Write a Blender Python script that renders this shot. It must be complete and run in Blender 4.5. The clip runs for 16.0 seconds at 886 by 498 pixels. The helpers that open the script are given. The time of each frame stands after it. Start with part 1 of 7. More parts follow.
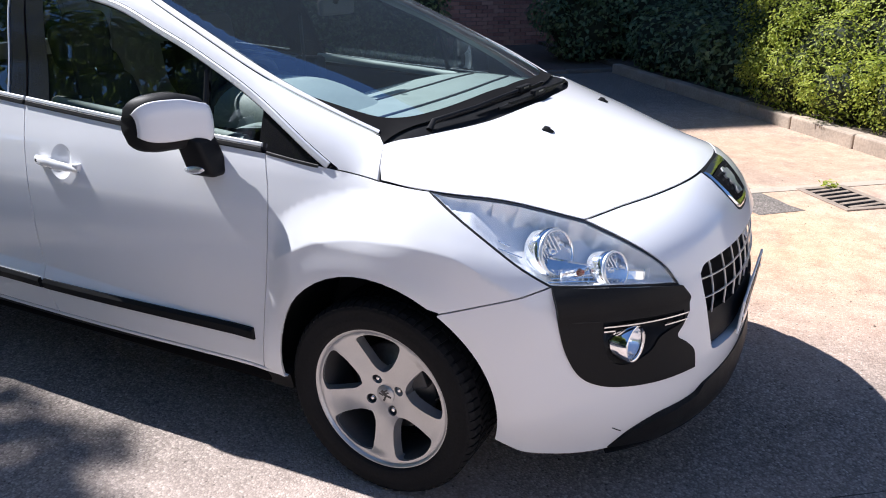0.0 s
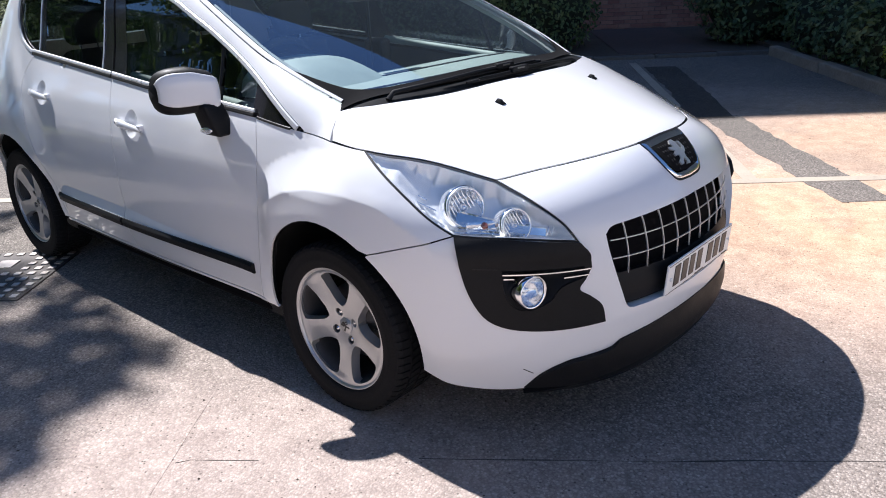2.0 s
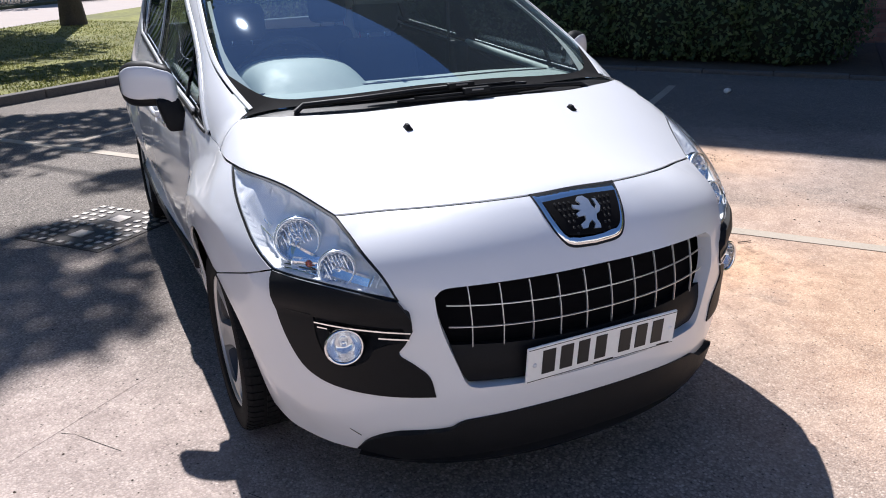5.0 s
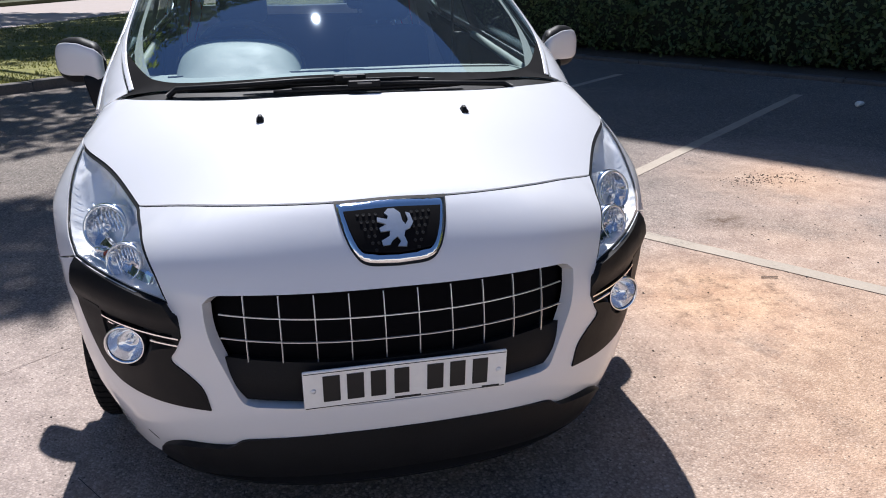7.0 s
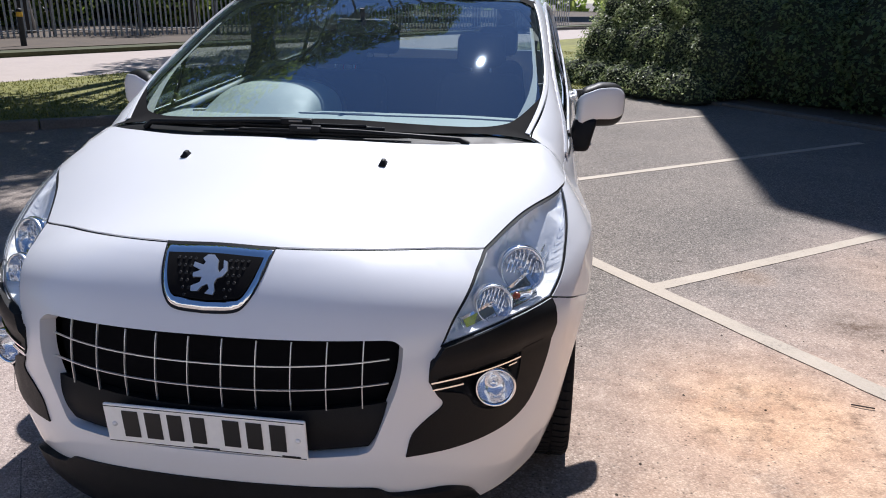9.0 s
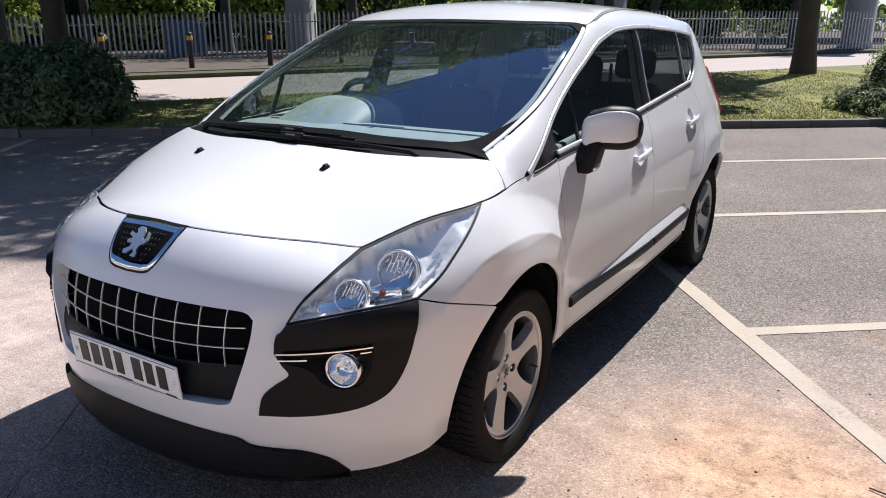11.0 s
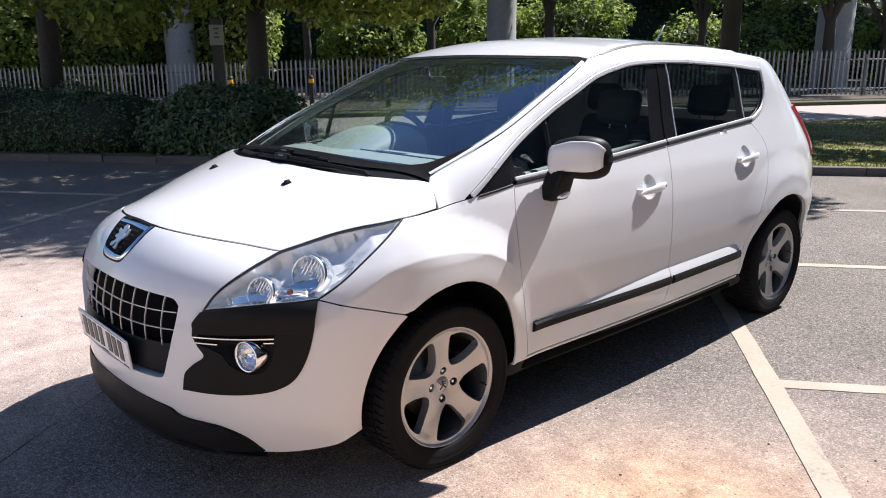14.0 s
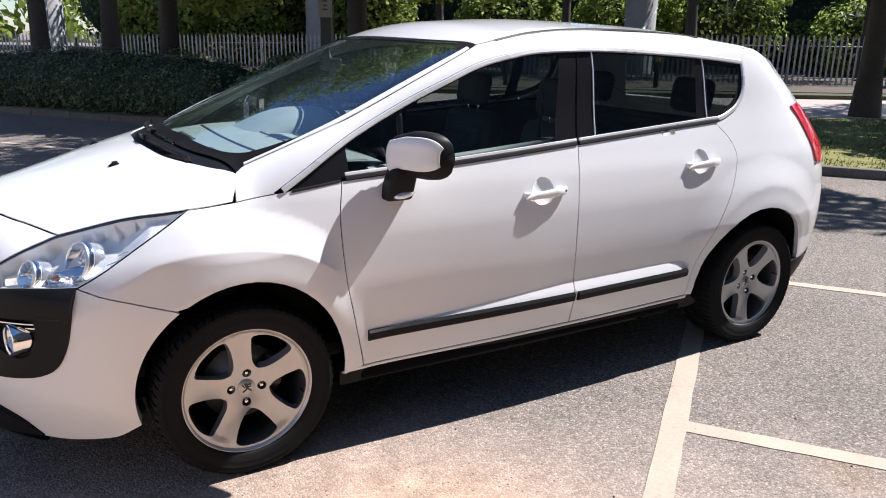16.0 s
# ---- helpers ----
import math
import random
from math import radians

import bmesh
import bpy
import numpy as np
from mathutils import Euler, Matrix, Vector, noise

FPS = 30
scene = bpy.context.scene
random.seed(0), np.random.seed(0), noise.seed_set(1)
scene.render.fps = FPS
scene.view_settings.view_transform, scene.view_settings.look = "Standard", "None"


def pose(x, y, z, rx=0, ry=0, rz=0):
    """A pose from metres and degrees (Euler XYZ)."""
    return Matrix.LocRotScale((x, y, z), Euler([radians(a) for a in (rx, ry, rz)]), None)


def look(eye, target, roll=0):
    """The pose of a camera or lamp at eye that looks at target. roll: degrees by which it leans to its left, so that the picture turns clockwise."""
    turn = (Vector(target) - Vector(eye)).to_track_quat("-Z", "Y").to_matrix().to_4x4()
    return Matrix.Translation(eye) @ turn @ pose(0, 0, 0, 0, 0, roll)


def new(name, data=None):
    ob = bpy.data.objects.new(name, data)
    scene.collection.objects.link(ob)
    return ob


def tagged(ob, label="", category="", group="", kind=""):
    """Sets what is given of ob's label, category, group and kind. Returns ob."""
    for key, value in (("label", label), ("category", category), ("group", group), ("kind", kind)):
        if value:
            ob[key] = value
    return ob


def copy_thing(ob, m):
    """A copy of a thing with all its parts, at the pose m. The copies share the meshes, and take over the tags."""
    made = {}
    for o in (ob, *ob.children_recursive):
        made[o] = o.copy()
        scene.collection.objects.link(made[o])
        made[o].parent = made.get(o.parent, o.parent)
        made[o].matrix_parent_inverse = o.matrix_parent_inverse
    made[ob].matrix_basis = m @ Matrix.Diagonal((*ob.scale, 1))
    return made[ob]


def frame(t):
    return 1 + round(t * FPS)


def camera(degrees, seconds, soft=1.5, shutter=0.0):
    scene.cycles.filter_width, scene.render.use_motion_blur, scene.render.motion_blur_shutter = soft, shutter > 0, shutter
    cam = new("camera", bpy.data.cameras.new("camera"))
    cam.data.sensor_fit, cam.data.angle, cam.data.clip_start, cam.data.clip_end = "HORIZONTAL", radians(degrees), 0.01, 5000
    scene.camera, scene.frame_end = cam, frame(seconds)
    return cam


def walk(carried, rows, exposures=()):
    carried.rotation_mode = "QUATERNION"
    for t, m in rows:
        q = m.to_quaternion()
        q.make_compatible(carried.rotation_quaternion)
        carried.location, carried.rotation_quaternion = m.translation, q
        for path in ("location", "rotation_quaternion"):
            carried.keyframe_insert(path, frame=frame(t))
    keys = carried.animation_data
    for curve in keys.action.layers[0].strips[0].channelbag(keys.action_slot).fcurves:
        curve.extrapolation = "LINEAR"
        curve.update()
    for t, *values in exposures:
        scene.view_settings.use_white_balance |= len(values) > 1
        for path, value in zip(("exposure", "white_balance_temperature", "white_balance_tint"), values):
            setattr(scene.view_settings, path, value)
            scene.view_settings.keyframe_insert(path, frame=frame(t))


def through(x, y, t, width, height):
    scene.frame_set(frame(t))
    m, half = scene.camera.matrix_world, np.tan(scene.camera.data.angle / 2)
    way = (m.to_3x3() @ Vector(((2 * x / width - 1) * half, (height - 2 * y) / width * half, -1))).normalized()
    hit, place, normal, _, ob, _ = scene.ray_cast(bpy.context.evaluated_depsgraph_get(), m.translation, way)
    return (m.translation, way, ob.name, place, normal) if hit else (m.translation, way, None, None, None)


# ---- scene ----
cam = camera(60.8, 16.0, soft=1.0)
PATH = [
    (0, (-2.494, -1.068, 1.505), (-0.832, -0.201, 0.809), -0.8),
    (0.5, (-2.613, -1.288, 1.559), (-0.998, -0.363, 0.828), -1.5),
    (1, (-2.596, -1.607, 1.545), (-1.065, -0.549, 0.813), -3.0),
    (1.5, (-2.549, -1.784, 1.53), (-1.089, -0.628, 0.801), -3.4),
    (2, (-2.359, -1.873, 1.503), (-0.98, -0.615, 0.785), -2.8),
    (2.5, (-2.14, -1.966, 1.512), (-0.86, -0.596, 0.817), -2.1),
    (3, (-1.892, -2.122, 1.504), (-0.722, -0.648, 0.827), -1.4),
    (3.5, (-1.709, -2.236, 1.512), (-0.637, -0.683, 0.849), -1.1),
    (3.7, (-1.65, -2.243, 1.533), (-0.614, -0.674, 0.854), -1.1),
    (6, (-0.766, -2.483, 1.497), (-0.147, -0.722, 0.778), -0.9),
    (6.5, (-0.526, -2.446, 1.494), (-0.007, -0.654, 0.772), -0.6),
    (7, (-0.265, -2.494, 1.476), (0.146, -0.678, 0.745), -0.2),
    (7.5, (-0.028, -2.542, 1.499), (0.255, -0.702, 0.766), 0.1),
    (8, (0.22, -2.463, 1.49), (0.33, -0.6, 0.77), 0.2),
    (8.5, (0.456, -2.388, 1.51), (0.41, -0.511, 0.821), 0.4),
    (8.7, (0.586, -2.387, 1.483), (0.449, -0.501, 0.833), 0.6),
    (10.8, (1.84, -2.163, 1.522), (0.869, -0.511, 0.949), -0.0),
    (11, (1.924, -2.163, 1.506), (0.912, -0.541, 0.92), 0.1),
    (11.5, (2.147, -2.298, 1.487), (1.066, -0.723, 0.895), 0.6),
    (12, (2.323, -2.31, 1.522), (1.177, -0.77, 0.959), 0.7),
    (12.5, (2.574, -2.206, 1.521), (1.345, -0.714, 1.007), 0.5),
    (13, (2.645, -2.106, 1.51), (1.343, -0.666, 1.026), 0.2),
    (13.5, (2.653, -1.927, 1.479), (1.276, -0.555, 1.009), -0.1),
    (14, (2.76, -1.72, 1.468), (1.315, -0.424, 0.987), -0.4),
    (14.5, (2.938, -1.506, 1.478), (1.439, -0.28, 0.976), -0.1),
    (15, (3.015, -1.244, 1.446), (1.454, -0.101, 0.939), 0.0),
    (15.5, (3.082, -0.907, 1.461), (1.471, 0.159, 0.943), 0.6),
    (16, (3.244, -0.643, 1.507), (1.588, 0.338, 0.964), 1.2),
]
EXPOSURES = [(0.0, 1.12, 5900, 13), (2.0, 1.05, 5900, 13), (3.7, 0.94, 5900, 13), (6.0, 0.66, 5900, 13), (8.5, 0.60, 5880, 13), (11.0, 0.70, 6050, 14), (13.0, 0.85, 6080, 14), (16.0, 0.98, 6080, 14)]
walk(cam, [(t, look(eye, target, roll)) for t, eye, target, roll in PATH], EXPOSURES)

# ---- light ----
SUN = Vector((0.052, 0.825, 1.08)).normalized()
world = bpy.data.worlds.new("sky")
scene.world = world
world.use_nodes = True
wn = world.node_tree.nodes
sky = wn.new("ShaderNodeTexSky")
sky.sky_type, sky.sun_disc = "NISHITA", False
sky.dust_density, sky.ozone_density, sky.air_density = 0.05, 6.0, 1.0
sky.sun_elevation, sky.sun_rotation = math.asin(SUN.z), math.atan2(SUN.x, SUN.y)
wn["Background"].inputs[1].default_value = 0.068
world.node_tree.links.new(sky.outputs[0], wn["Background"].inputs[0])
sun = new("sun", bpy.data.lights.new("sun", "SUN"))
sun.data.energy, sun.data.angle, sun.data.color = 5.0, radians(0.55), (1.0, 0.94, 0.86)
sun.matrix_world = look(SUN * 50, (0, 0, 0))


# ---- materials ----
def shader(name, colour, rough=0.6, metal=0.0, **more):
    """A Principled material; returns it with its nodes, links and the shader node."""
    m = bpy.data.materials.new(name)
    m.use_nodes = True
    n, l = m.node_tree.nodes, m.node_tree.links
    b = n["Principled BSDF"]
    b.inputs["Base Color"].default_value = (*colour, 1)
    b.inputs["Roughness"].default_value = rough
    b.inputs["Metallic"].default_value = metal
    for key, value in more.items():
        b.inputs[key.replace("_", " ")].default_value = value
    return m, n, l, b


def noise_tex(n, l, scale, detail=4.0, coords="Object", rough=0.55, stretch=None):
    tc = n.new("ShaderNodeTexCoord")
    t = n.new("ShaderNodeTexNoise")
    t.inputs["Scale"].default_value, t.inputs["Detail"].default_value, t.inputs["Roughness"].default_value = scale, detail, rough
    if stretch:
        mp = n.new("ShaderNodeMapping")
        mp.inputs["Scale"].default_value = stretch
        l.new(tc.outputs[coords], mp.inputs[0])
        l.new(mp.outputs[0], t.inputs["Vector"])
    else:
        l.new(tc.outputs[coords], t.inputs["Vector"])
    return t.outputs["Fac"]


def ramp(n, l, fac, *stops):
    """Colour ramp over (position, colour) stops; a colour may be one grey value."""
    r = n.new("ShaderNodeValToRGB")
    e = r.color_ramp.elements
    while len(e) < len(stops):
        e.new(0.5)
    for el, (p, c) in zip(e, stops):
        el.position, el.color = p, (*(c if isinstance(c, tuple) else (c, c, c)), 1)
    l.new(fac, r.inputs[0])
    return r.outputs[0]


def mixed(n, l, fac, a, b, blend="MIX"):
    x = n.new("ShaderNodeMix")
    x.data_type, x.blend_type = "RGBA", blend
    for slot, v in ((0, fac), (6, a), (7, b)):
        if isinstance(v, (int, float)):
            x.inputs[slot].default_value = v if slot == 0 else (v, v, v, 1)
        elif isinstance(v, tuple):
            x.inputs[slot].default_value = (*v, 1)
        else:
            l.new(v, x.inputs[slot])
    return x.outputs[2]


def bumped(n, l, b, height, strength=0.3, distance=0.01):
    bp = n.new("ShaderNodeBump")
    bp.inputs["Strength"].default_value, bp.inputs["Distance"].default_value = strength, distance
    l.new(height, bp.inputs["Height"])
    l.new(bp.outputs[0], b.inputs["Normal"])


def simple(name, colour, rough=0.6, metal=0.0, grain=60.0, vary=0.12, bump=0.0, **more):
    """A material with a gentle two-scale variation of colour and roughness."""
    m, n, l, b = shader(name, colour, rough, metal, **more)
    fine, broad = noise_tex(n, l, grain), noise_tex(n, l, grain / 14.0, 3.0)
    both = mixed(n, l, 0.5, fine, broad)
    dark = tuple(c * (1 - vary) for c in colour)
    light = tuple(min(1.0, c * (1 + vary)) for c in colour)
    l.new(ramp(n, l, both, (0.3, dark), (0.7, light)), b.inputs["Base Color"])
    l.new(ramp(n, l, broad, (0.3, max(0.0, rough - 0.06)), (0.7, min(1.0, rough + 0.06))), b.inputs["Roughness"])
    if bump:
        bumped(n, l, b, fine, bump, 0.004)
    return m


def paint_material():
    m, n, l, b = shader("white_car_paint", (0.80, 0.80, 0.81), 0.45, Specular_IOR_Level=0.2, Coat_Weight=1.0, Coat_Roughness=0.04, Coat_IOR=1.5)
    broad, fine = noise_tex(n, l, 1.6, 3.0), noise_tex(n, l, 90.0, 3.0)
    l.new(ramp(n, l, broad, (0.25, (0.715, 0.722, 0.745)), (0.75, (0.755, 0.762, 0.782))), b.inputs["Base Color"])
    l.new(ramp(n, l, mixed(n, l, 0.4, broad, fine), (0.3, 0.03), (0.7, 0.09)), b.inputs["Coat Roughness"])
    return m


def glass_material(name, tint, rough=0.0, thin=0.0, sheen=(1.0, 1.0, 1.0), film=0.0):
    """Thin glass: a clear sheet that tints what is seen through it and mirrors at a slant; sheen: colour of the mirror
    image, bluish to deepen the sky's reflection; film: a share of pale dust and glare haze laid over it.
    """
    m = bpy.data.materials.new(name)
    m.use_nodes = True
    n, l = m.node_tree.nodes, m.node_tree.links
    n.remove(n["Principled BSDF"])
    tr, gl, fr, mx = n.new("ShaderNodeBsdfTransparent"), n.new("ShaderNodeBsdfGlossy"), n.new("ShaderNodeLayerWeight"), n.new("ShaderNodeMixShader")
    tr.inputs[0].default_value = (*tint, 1)
    gl.inputs["Roughness"].default_value = rough
    gl.inputs[0].default_value = (*sheen, 1)
    # Schlick's law, alike from both sides of the pane
    head_on = ((0.52 + thin) / (2.52 + thin)) ** 2
    fr.inputs[0].default_value = 0.5
    steep, share = n.new("ShaderNodeMath"), n.new("ShaderNodeMath")
    steep.operation, share.operation = "POWER", "MULTIPLY_ADD"
    l.new(fr.outputs["Facing"], steep.inputs[0])
    steep.inputs[1].default_value = 5.0
    l.new(steep.outputs[0], share.inputs[0])
    share.inputs[1].default_value, share.inputs[2].default_value = 1.0 - head_on, head_on
    l.new(share.outputs[0], mx.inputs[0])
    l.new(tr.outputs[0], mx.inputs[1])
    l.new(gl.outputs[0], mx.inputs[2])
    if film:
        df, dm = n.new("ShaderNodeBsdfDiffuse"), n.new("ShaderNodeMixShader")
        df.inputs[0].default_value = (0.62, 0.74, 0.80, 1)
        l.new(ramp(n, l, noise_tex(n, l, 2.2, 5.0), (0.3, film * 0.7), (0.7, film * 1.3)), dm.inputs[0])
        l.new(mx.outputs[0], dm.inputs[1])
        l.new(df.outputs[0], dm.inputs[2])
        mx = dm
    l.new(mx.outputs[0], n["Material Output"].inputs[0])
    return m


PAINT = paint_material()
BLACK_PLASTIC = simple("black_grained_plastic", (0.010, 0.0103, 0.0115), 0.5, grain=220, vary=0.25, bump=0.12, Specular_IOR_Level=0.14)
# Near-black; backing sheets in it put the shade behind openings into colour.
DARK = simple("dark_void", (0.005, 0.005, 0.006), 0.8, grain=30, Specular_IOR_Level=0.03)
RUBBER = simple("tyre_rubber", (0.013, 0.013, 0.014), 0.75, grain=120, vary=0.35, bump=0.15, Specular_IOR_Level=0.09)
SEAL = simple("black_rubber_seal", (0.008, 0.008, 0.009), 0.55, grain=90, Specular_IOR_Level=0.3)
GLOSS_BLACK = simple("gloss_black_pillar", (0.012, 0.012, 0.014), 0.12, grain=40)
CHROME = simple("bright_chrome", (0.82, 0.83, 0.85), 0.07, 1.0, grain=70, vary=0.05)
SATIN = simple("satin_metal_trim", (0.72, 0.73, 0.75), 0.32, 0.4, grain=70, vary=0.06)
BADGE_METAL = simple("brushed_badge_metal", (0.68, 0.69, 0.70), 0.34, 0.8, grain=90, vary=0.08)
ALLOY = simple("silver_alloy_paint", (0.47, 0.475, 0.485), 0.34, 0.7, grain=150, vary=0.04)
# Much darker than the face; used for barrel, wells, caliper and marks.
ALLOY_IN = simple("dark_inner_alloy", (0.06, 0.06, 0.063), 0.5, 0.5, grain=90, vary=0.2)
WINDSCREEN = glass_material("windscreen_glass", (0.74, 0.85, 0.84), 0.012, thin=1.25, sheen=(0.70, 0.84, 1.0), film=0.011)
SIDE_GLASS = glass_material("side_window_glass", (0.48, 0.53, 0.525), thin=0.25, sheen=(0.75, 0.87, 1.0))
REAR_GLASS = glass_material("tinted_rear_glass", (0.33, 0.37, 0.37), thin=0.25, sheen=(0.75, 0.87, 1.0))
LENS = glass_material("headlamp_lens", (0.97, 0.98, 0.99), sheen=(0.85, 0.92, 1.0))


def faceted(name, colour, rough, metal, scale, strength):
    """Mirror-bright plastic pressed into small facets, as inside a headlamp."""
    m, n, l, b = shader(name, colour, rough, metal)
    tc, vo = n.new("ShaderNodeTexCoord"), n.new("ShaderNodeTexVoronoi")
    vo.distance, vo.inputs["Scale"].default_value = "CHEBYCHEV", scale
    l.new(tc.outputs["Object"], vo.inputs["Vector"])
    wavy = noise_tex(n, l, scale * 0.35, 2.0)
    l.new(ramp(n, l, wavy, (0.3, tuple(c * 0.86 for c in colour)), (0.7, colour)), b.inputs["Base Color"])
    bumped(n, l, b, mixed(n, l, 0.5, vo.outputs["Distance"], wavy), strength, 0.010)
    return m


REFLECTOR = faceted("lamp_reflector", (0.92, 0.95, 0.99), 0.07, 0.8, 42.0, 0.22)
LAMP_WHITE = faceted("lamp_housing", (0.95, 0.96, 0.97), 0.22, 0.10, 22.0, 0.30)
AMBER = simple("amber_bulb", (0.22, 0.045, 0.02), 0.2, grain=50)
RED_LENS = simple("red_tail_lens", (0.68, 0.018, 0.035), 0.15, grain=50, Coat_Weight=1.0)
FRIT = simple("matt_black_glass_border", (0.006, 0.006, 0.007), 0.9, grain=60, Specular_IOR_Level=0.1)
DASH = simple("grey_green_dashboard_plastic", (0.28, 0.33, 0.315), 0.6, grain=160, vary=0.1, bump=0.1)
CABIN = simple("dark_cabin_trim", (0.028, 0.029, 0.032), 0.7, grain=80)
CLOTH = simple("dark_seat_cloth", (0.05, 0.052, 0.056), 0.9, grain=200, vary=0.2, bump=0.15)
LINING = simple("grey_headlining", (0.38, 0.40, 0.385), 0.9, grain=150)
PLATE_WHITE = simple("white_plate_plastic", (0.86, 0.86, 0.84), 0.35, grain=60, vary=0.05)
INK = simple("black_plate_ink", (0.012, 0.012, 0.013), 0.4, grain=60)
STEEL = simple("brake_steel", (0.20, 0.195, 0.19), 0.45, 0.9, grain=90, vary=0.2)


# ---- mesh helpers ----
def mesh_object(name, verts, faces, material, parent=None, label="", smooth=False):
    me = bpy.data.meshes.new(name)
    me.from_pydata([tuple(map(float, v)) for v in verts], [], [tuple(map(int, f)) for f in faces])
    me.materials.append(material)
    if smooth:
        me.shade_smooth()
    ob = new(name, me)
    if parent:
        ob.parent = parent
    return tagged(ob, label)


def part(name, bm, material, parent=None, label="", smooth=False):
    me = bpy.data.meshes.new(name)
    bm.to_mesh(me)
    bm.free()
    me.materials.append(material)
    if smooth:
        me.shade_smooth()
    ob = new(name, me)
    if parent:
        ob.parent = parent
    return tagged(ob, label)


def add_box(bm, lo, hi, bevel=0.0, m=None, segments=2):
    """A box from corner to corner, its edges rounded, moved by m."""
    c = [(a + b) / 2 for a, b in zip(lo, hi)]
    s = [abs(b - a) for a, b in zip(lo, hi)]
    made = bmesh.ops.create_cube(bm, size=1.0, matrix=Matrix.Translation(c) @ Matrix.Diagonal((*s, 1)))["verts"]
    if bevel:
        edges = list({e for v in made for e in v.link_edges})
        out = bmesh.ops.bevel(bm, geom=edges, offset=min(bevel, min(s) * 0.45), segments=segments, affect="EDGES", profile=0.5)
        made = list({v for v in made if v.is_valid} | set(out["verts"]))
    if m is not None:
        bmesh.ops.transform(bm, matrix=m, verts=made)
    return made


def box(name, lo, hi, material, parent=None, label="", bevel=0.0, m=None, smooth=False):
    bm = bmesh.new()
    add_box(bm, lo, hi, bevel, m)
    return part(name, bm, material, parent, label, smooth)


def lathe(profile, segments=48, axis="x", closed=False):
    """Vertices and faces of a profile of (radius, along) turned about an axis."""
    verts, faces = [], []
    k = len(profile)
    for i in range(segments):
        c, s = math.cos(2 * math.pi * i / segments), math.sin(2 * math.pi * i / segments)
        for r, a in profile:
            verts.append({"x": (a, r * c, r * s), "z": (r * c, r * s, a), "y": (r * s, a, r * c)}[axis])
    for i in range(segments):
        j = (i + 1) % segments
        for q in range(k if closed else k - 1):
            w = (q + 1) % k
            faces.append((i * k + q, j * k + q, j * k + w, i * k + w))
    return verts, faces


def tube(name, points, radius, material, parent=None, label="", sides=8, closed=False, taper=None):
    """A round rod along points."""
    pts = [Vector(p) for p in points]
    verts, faces = [], []
    n = len(pts)
    for i, p in enumerate(pts):
        a, b = (pts[i - 1], pts[(i + 1) % n]) if closed else (pts[max(i - 1, 0)], pts[min(i + 1, n - 1)])
        d = (b - a).normalized()
        up = Vector((0, 0, 1)) if abs(d.z) < 0.9 else Vector((0, 1, 0))
        u = d.cross(up).normalized()
        w = d.cross(u)
        r = taper[i] if taper else radius
        for s in range(sides):
            an = 2 * math.pi * s / sides
            verts.append(p + r * (math.cos(an) * u + math.sin(an) * w))
    for i in range(n if closed else n - 1):
        j = (i + 1) % n
        for s in range(sides):
            q = (s + 1) % sides
            faces.append((i * sides + s, i * sides + q, j * sides + q, j * sides + s))
    if not closed:
        faces += [tuple(range(sides)), tuple(range((n - 1) * sides + sides - 1, (n - 1) * sides - 1, -1))]
    return mesh_object(name, verts, faces, material, parent, label, True)


def empty(name, m=None, **tags):
    ob = new(name)
    if m is not None:
        ob.matrix_world = m
    return tagged(ob, **tags)


# ---- the car's outer form ----
def curve(xs, ys):
    """A smooth function through a few points (cubic Hermite, limited slopes)."""
    xs, ys = np.array(xs, float), np.array(ys, float)
    d = np.diff(ys) / np.diff(xs)
    m = np.r_[d[0], np.where(d[:-1] * d[1:] > 0, 2 * d[:-1] * d[1:] / (d[:-1] + d[1:] + 1e-12), 0), d[-1]]

    def value(x):
        x = np.clip(x, xs[0], xs[-1])
        i = np.clip(np.searchsorted(xs, x) - 1, 0, len(xs) - 2)
        h = xs[i + 1] - xs[i]
        t = (x - xs[i]) / h
        return (2 * t**3 - 3 * t**2 + 1) * ys[i] + (t**3 - 2 * t**2 + t) * h * m[i] + (3 * t**2 - 2 * t**3) * ys[i + 1] + (t**3 - t**2) * h * m[i + 1]

    return value


def smax(a, b, k):
    h = np.clip(0.5 + 0.5 * (a - b) / k, 0, 1)
    return b * (1 - h) + a * h + k * h * (1 - h)


AXLE, BASE = 0.313, 2.613
WIDTH = curve((0, 0.4, 1.2, 2.0, 2.6, 3.0, 3.5), (0.895, 0.888, 0.900, 0.898, 0.895, 0.88, 0.86))
SIDE = curve((0.1, 0.2, 0.35, 0.5, 0.65, 0.8, 0.95, 1.05, 1.2, 1.42, 1.55, 1.7), (0.90, 0.925, 0.975, 0.99, 1.0, 0.992, 0.962, 0.925, 0.865, 0.79, 0.71, 0.55))
NOSE = curve((0.1, 0.2, 0.3, 0.45, 0.6, 0.7, 0.79, 0.87, 0.92, 1.0, 1.2), (0.80, 0.86, 0.89, 0.91, 0.91, 0.892, 0.852, 0.80, 0.765, 0.68, 0.4))
TAIL = curve((0.2, 0.4, 0.6, 0.9, 1.175, 1.42, 1.5, 1.7), (1.05, 1.15, 1.19, 1.17, 0.985, 0.70, 0.60, 0.4))
HOOD = curve((-0.95, -0.735, -0.5, -0.29, -0.14, 0.1, 0.4), (0.82, 0.920, 0.992, 1.050, 1.078, 1.11, 1.13))
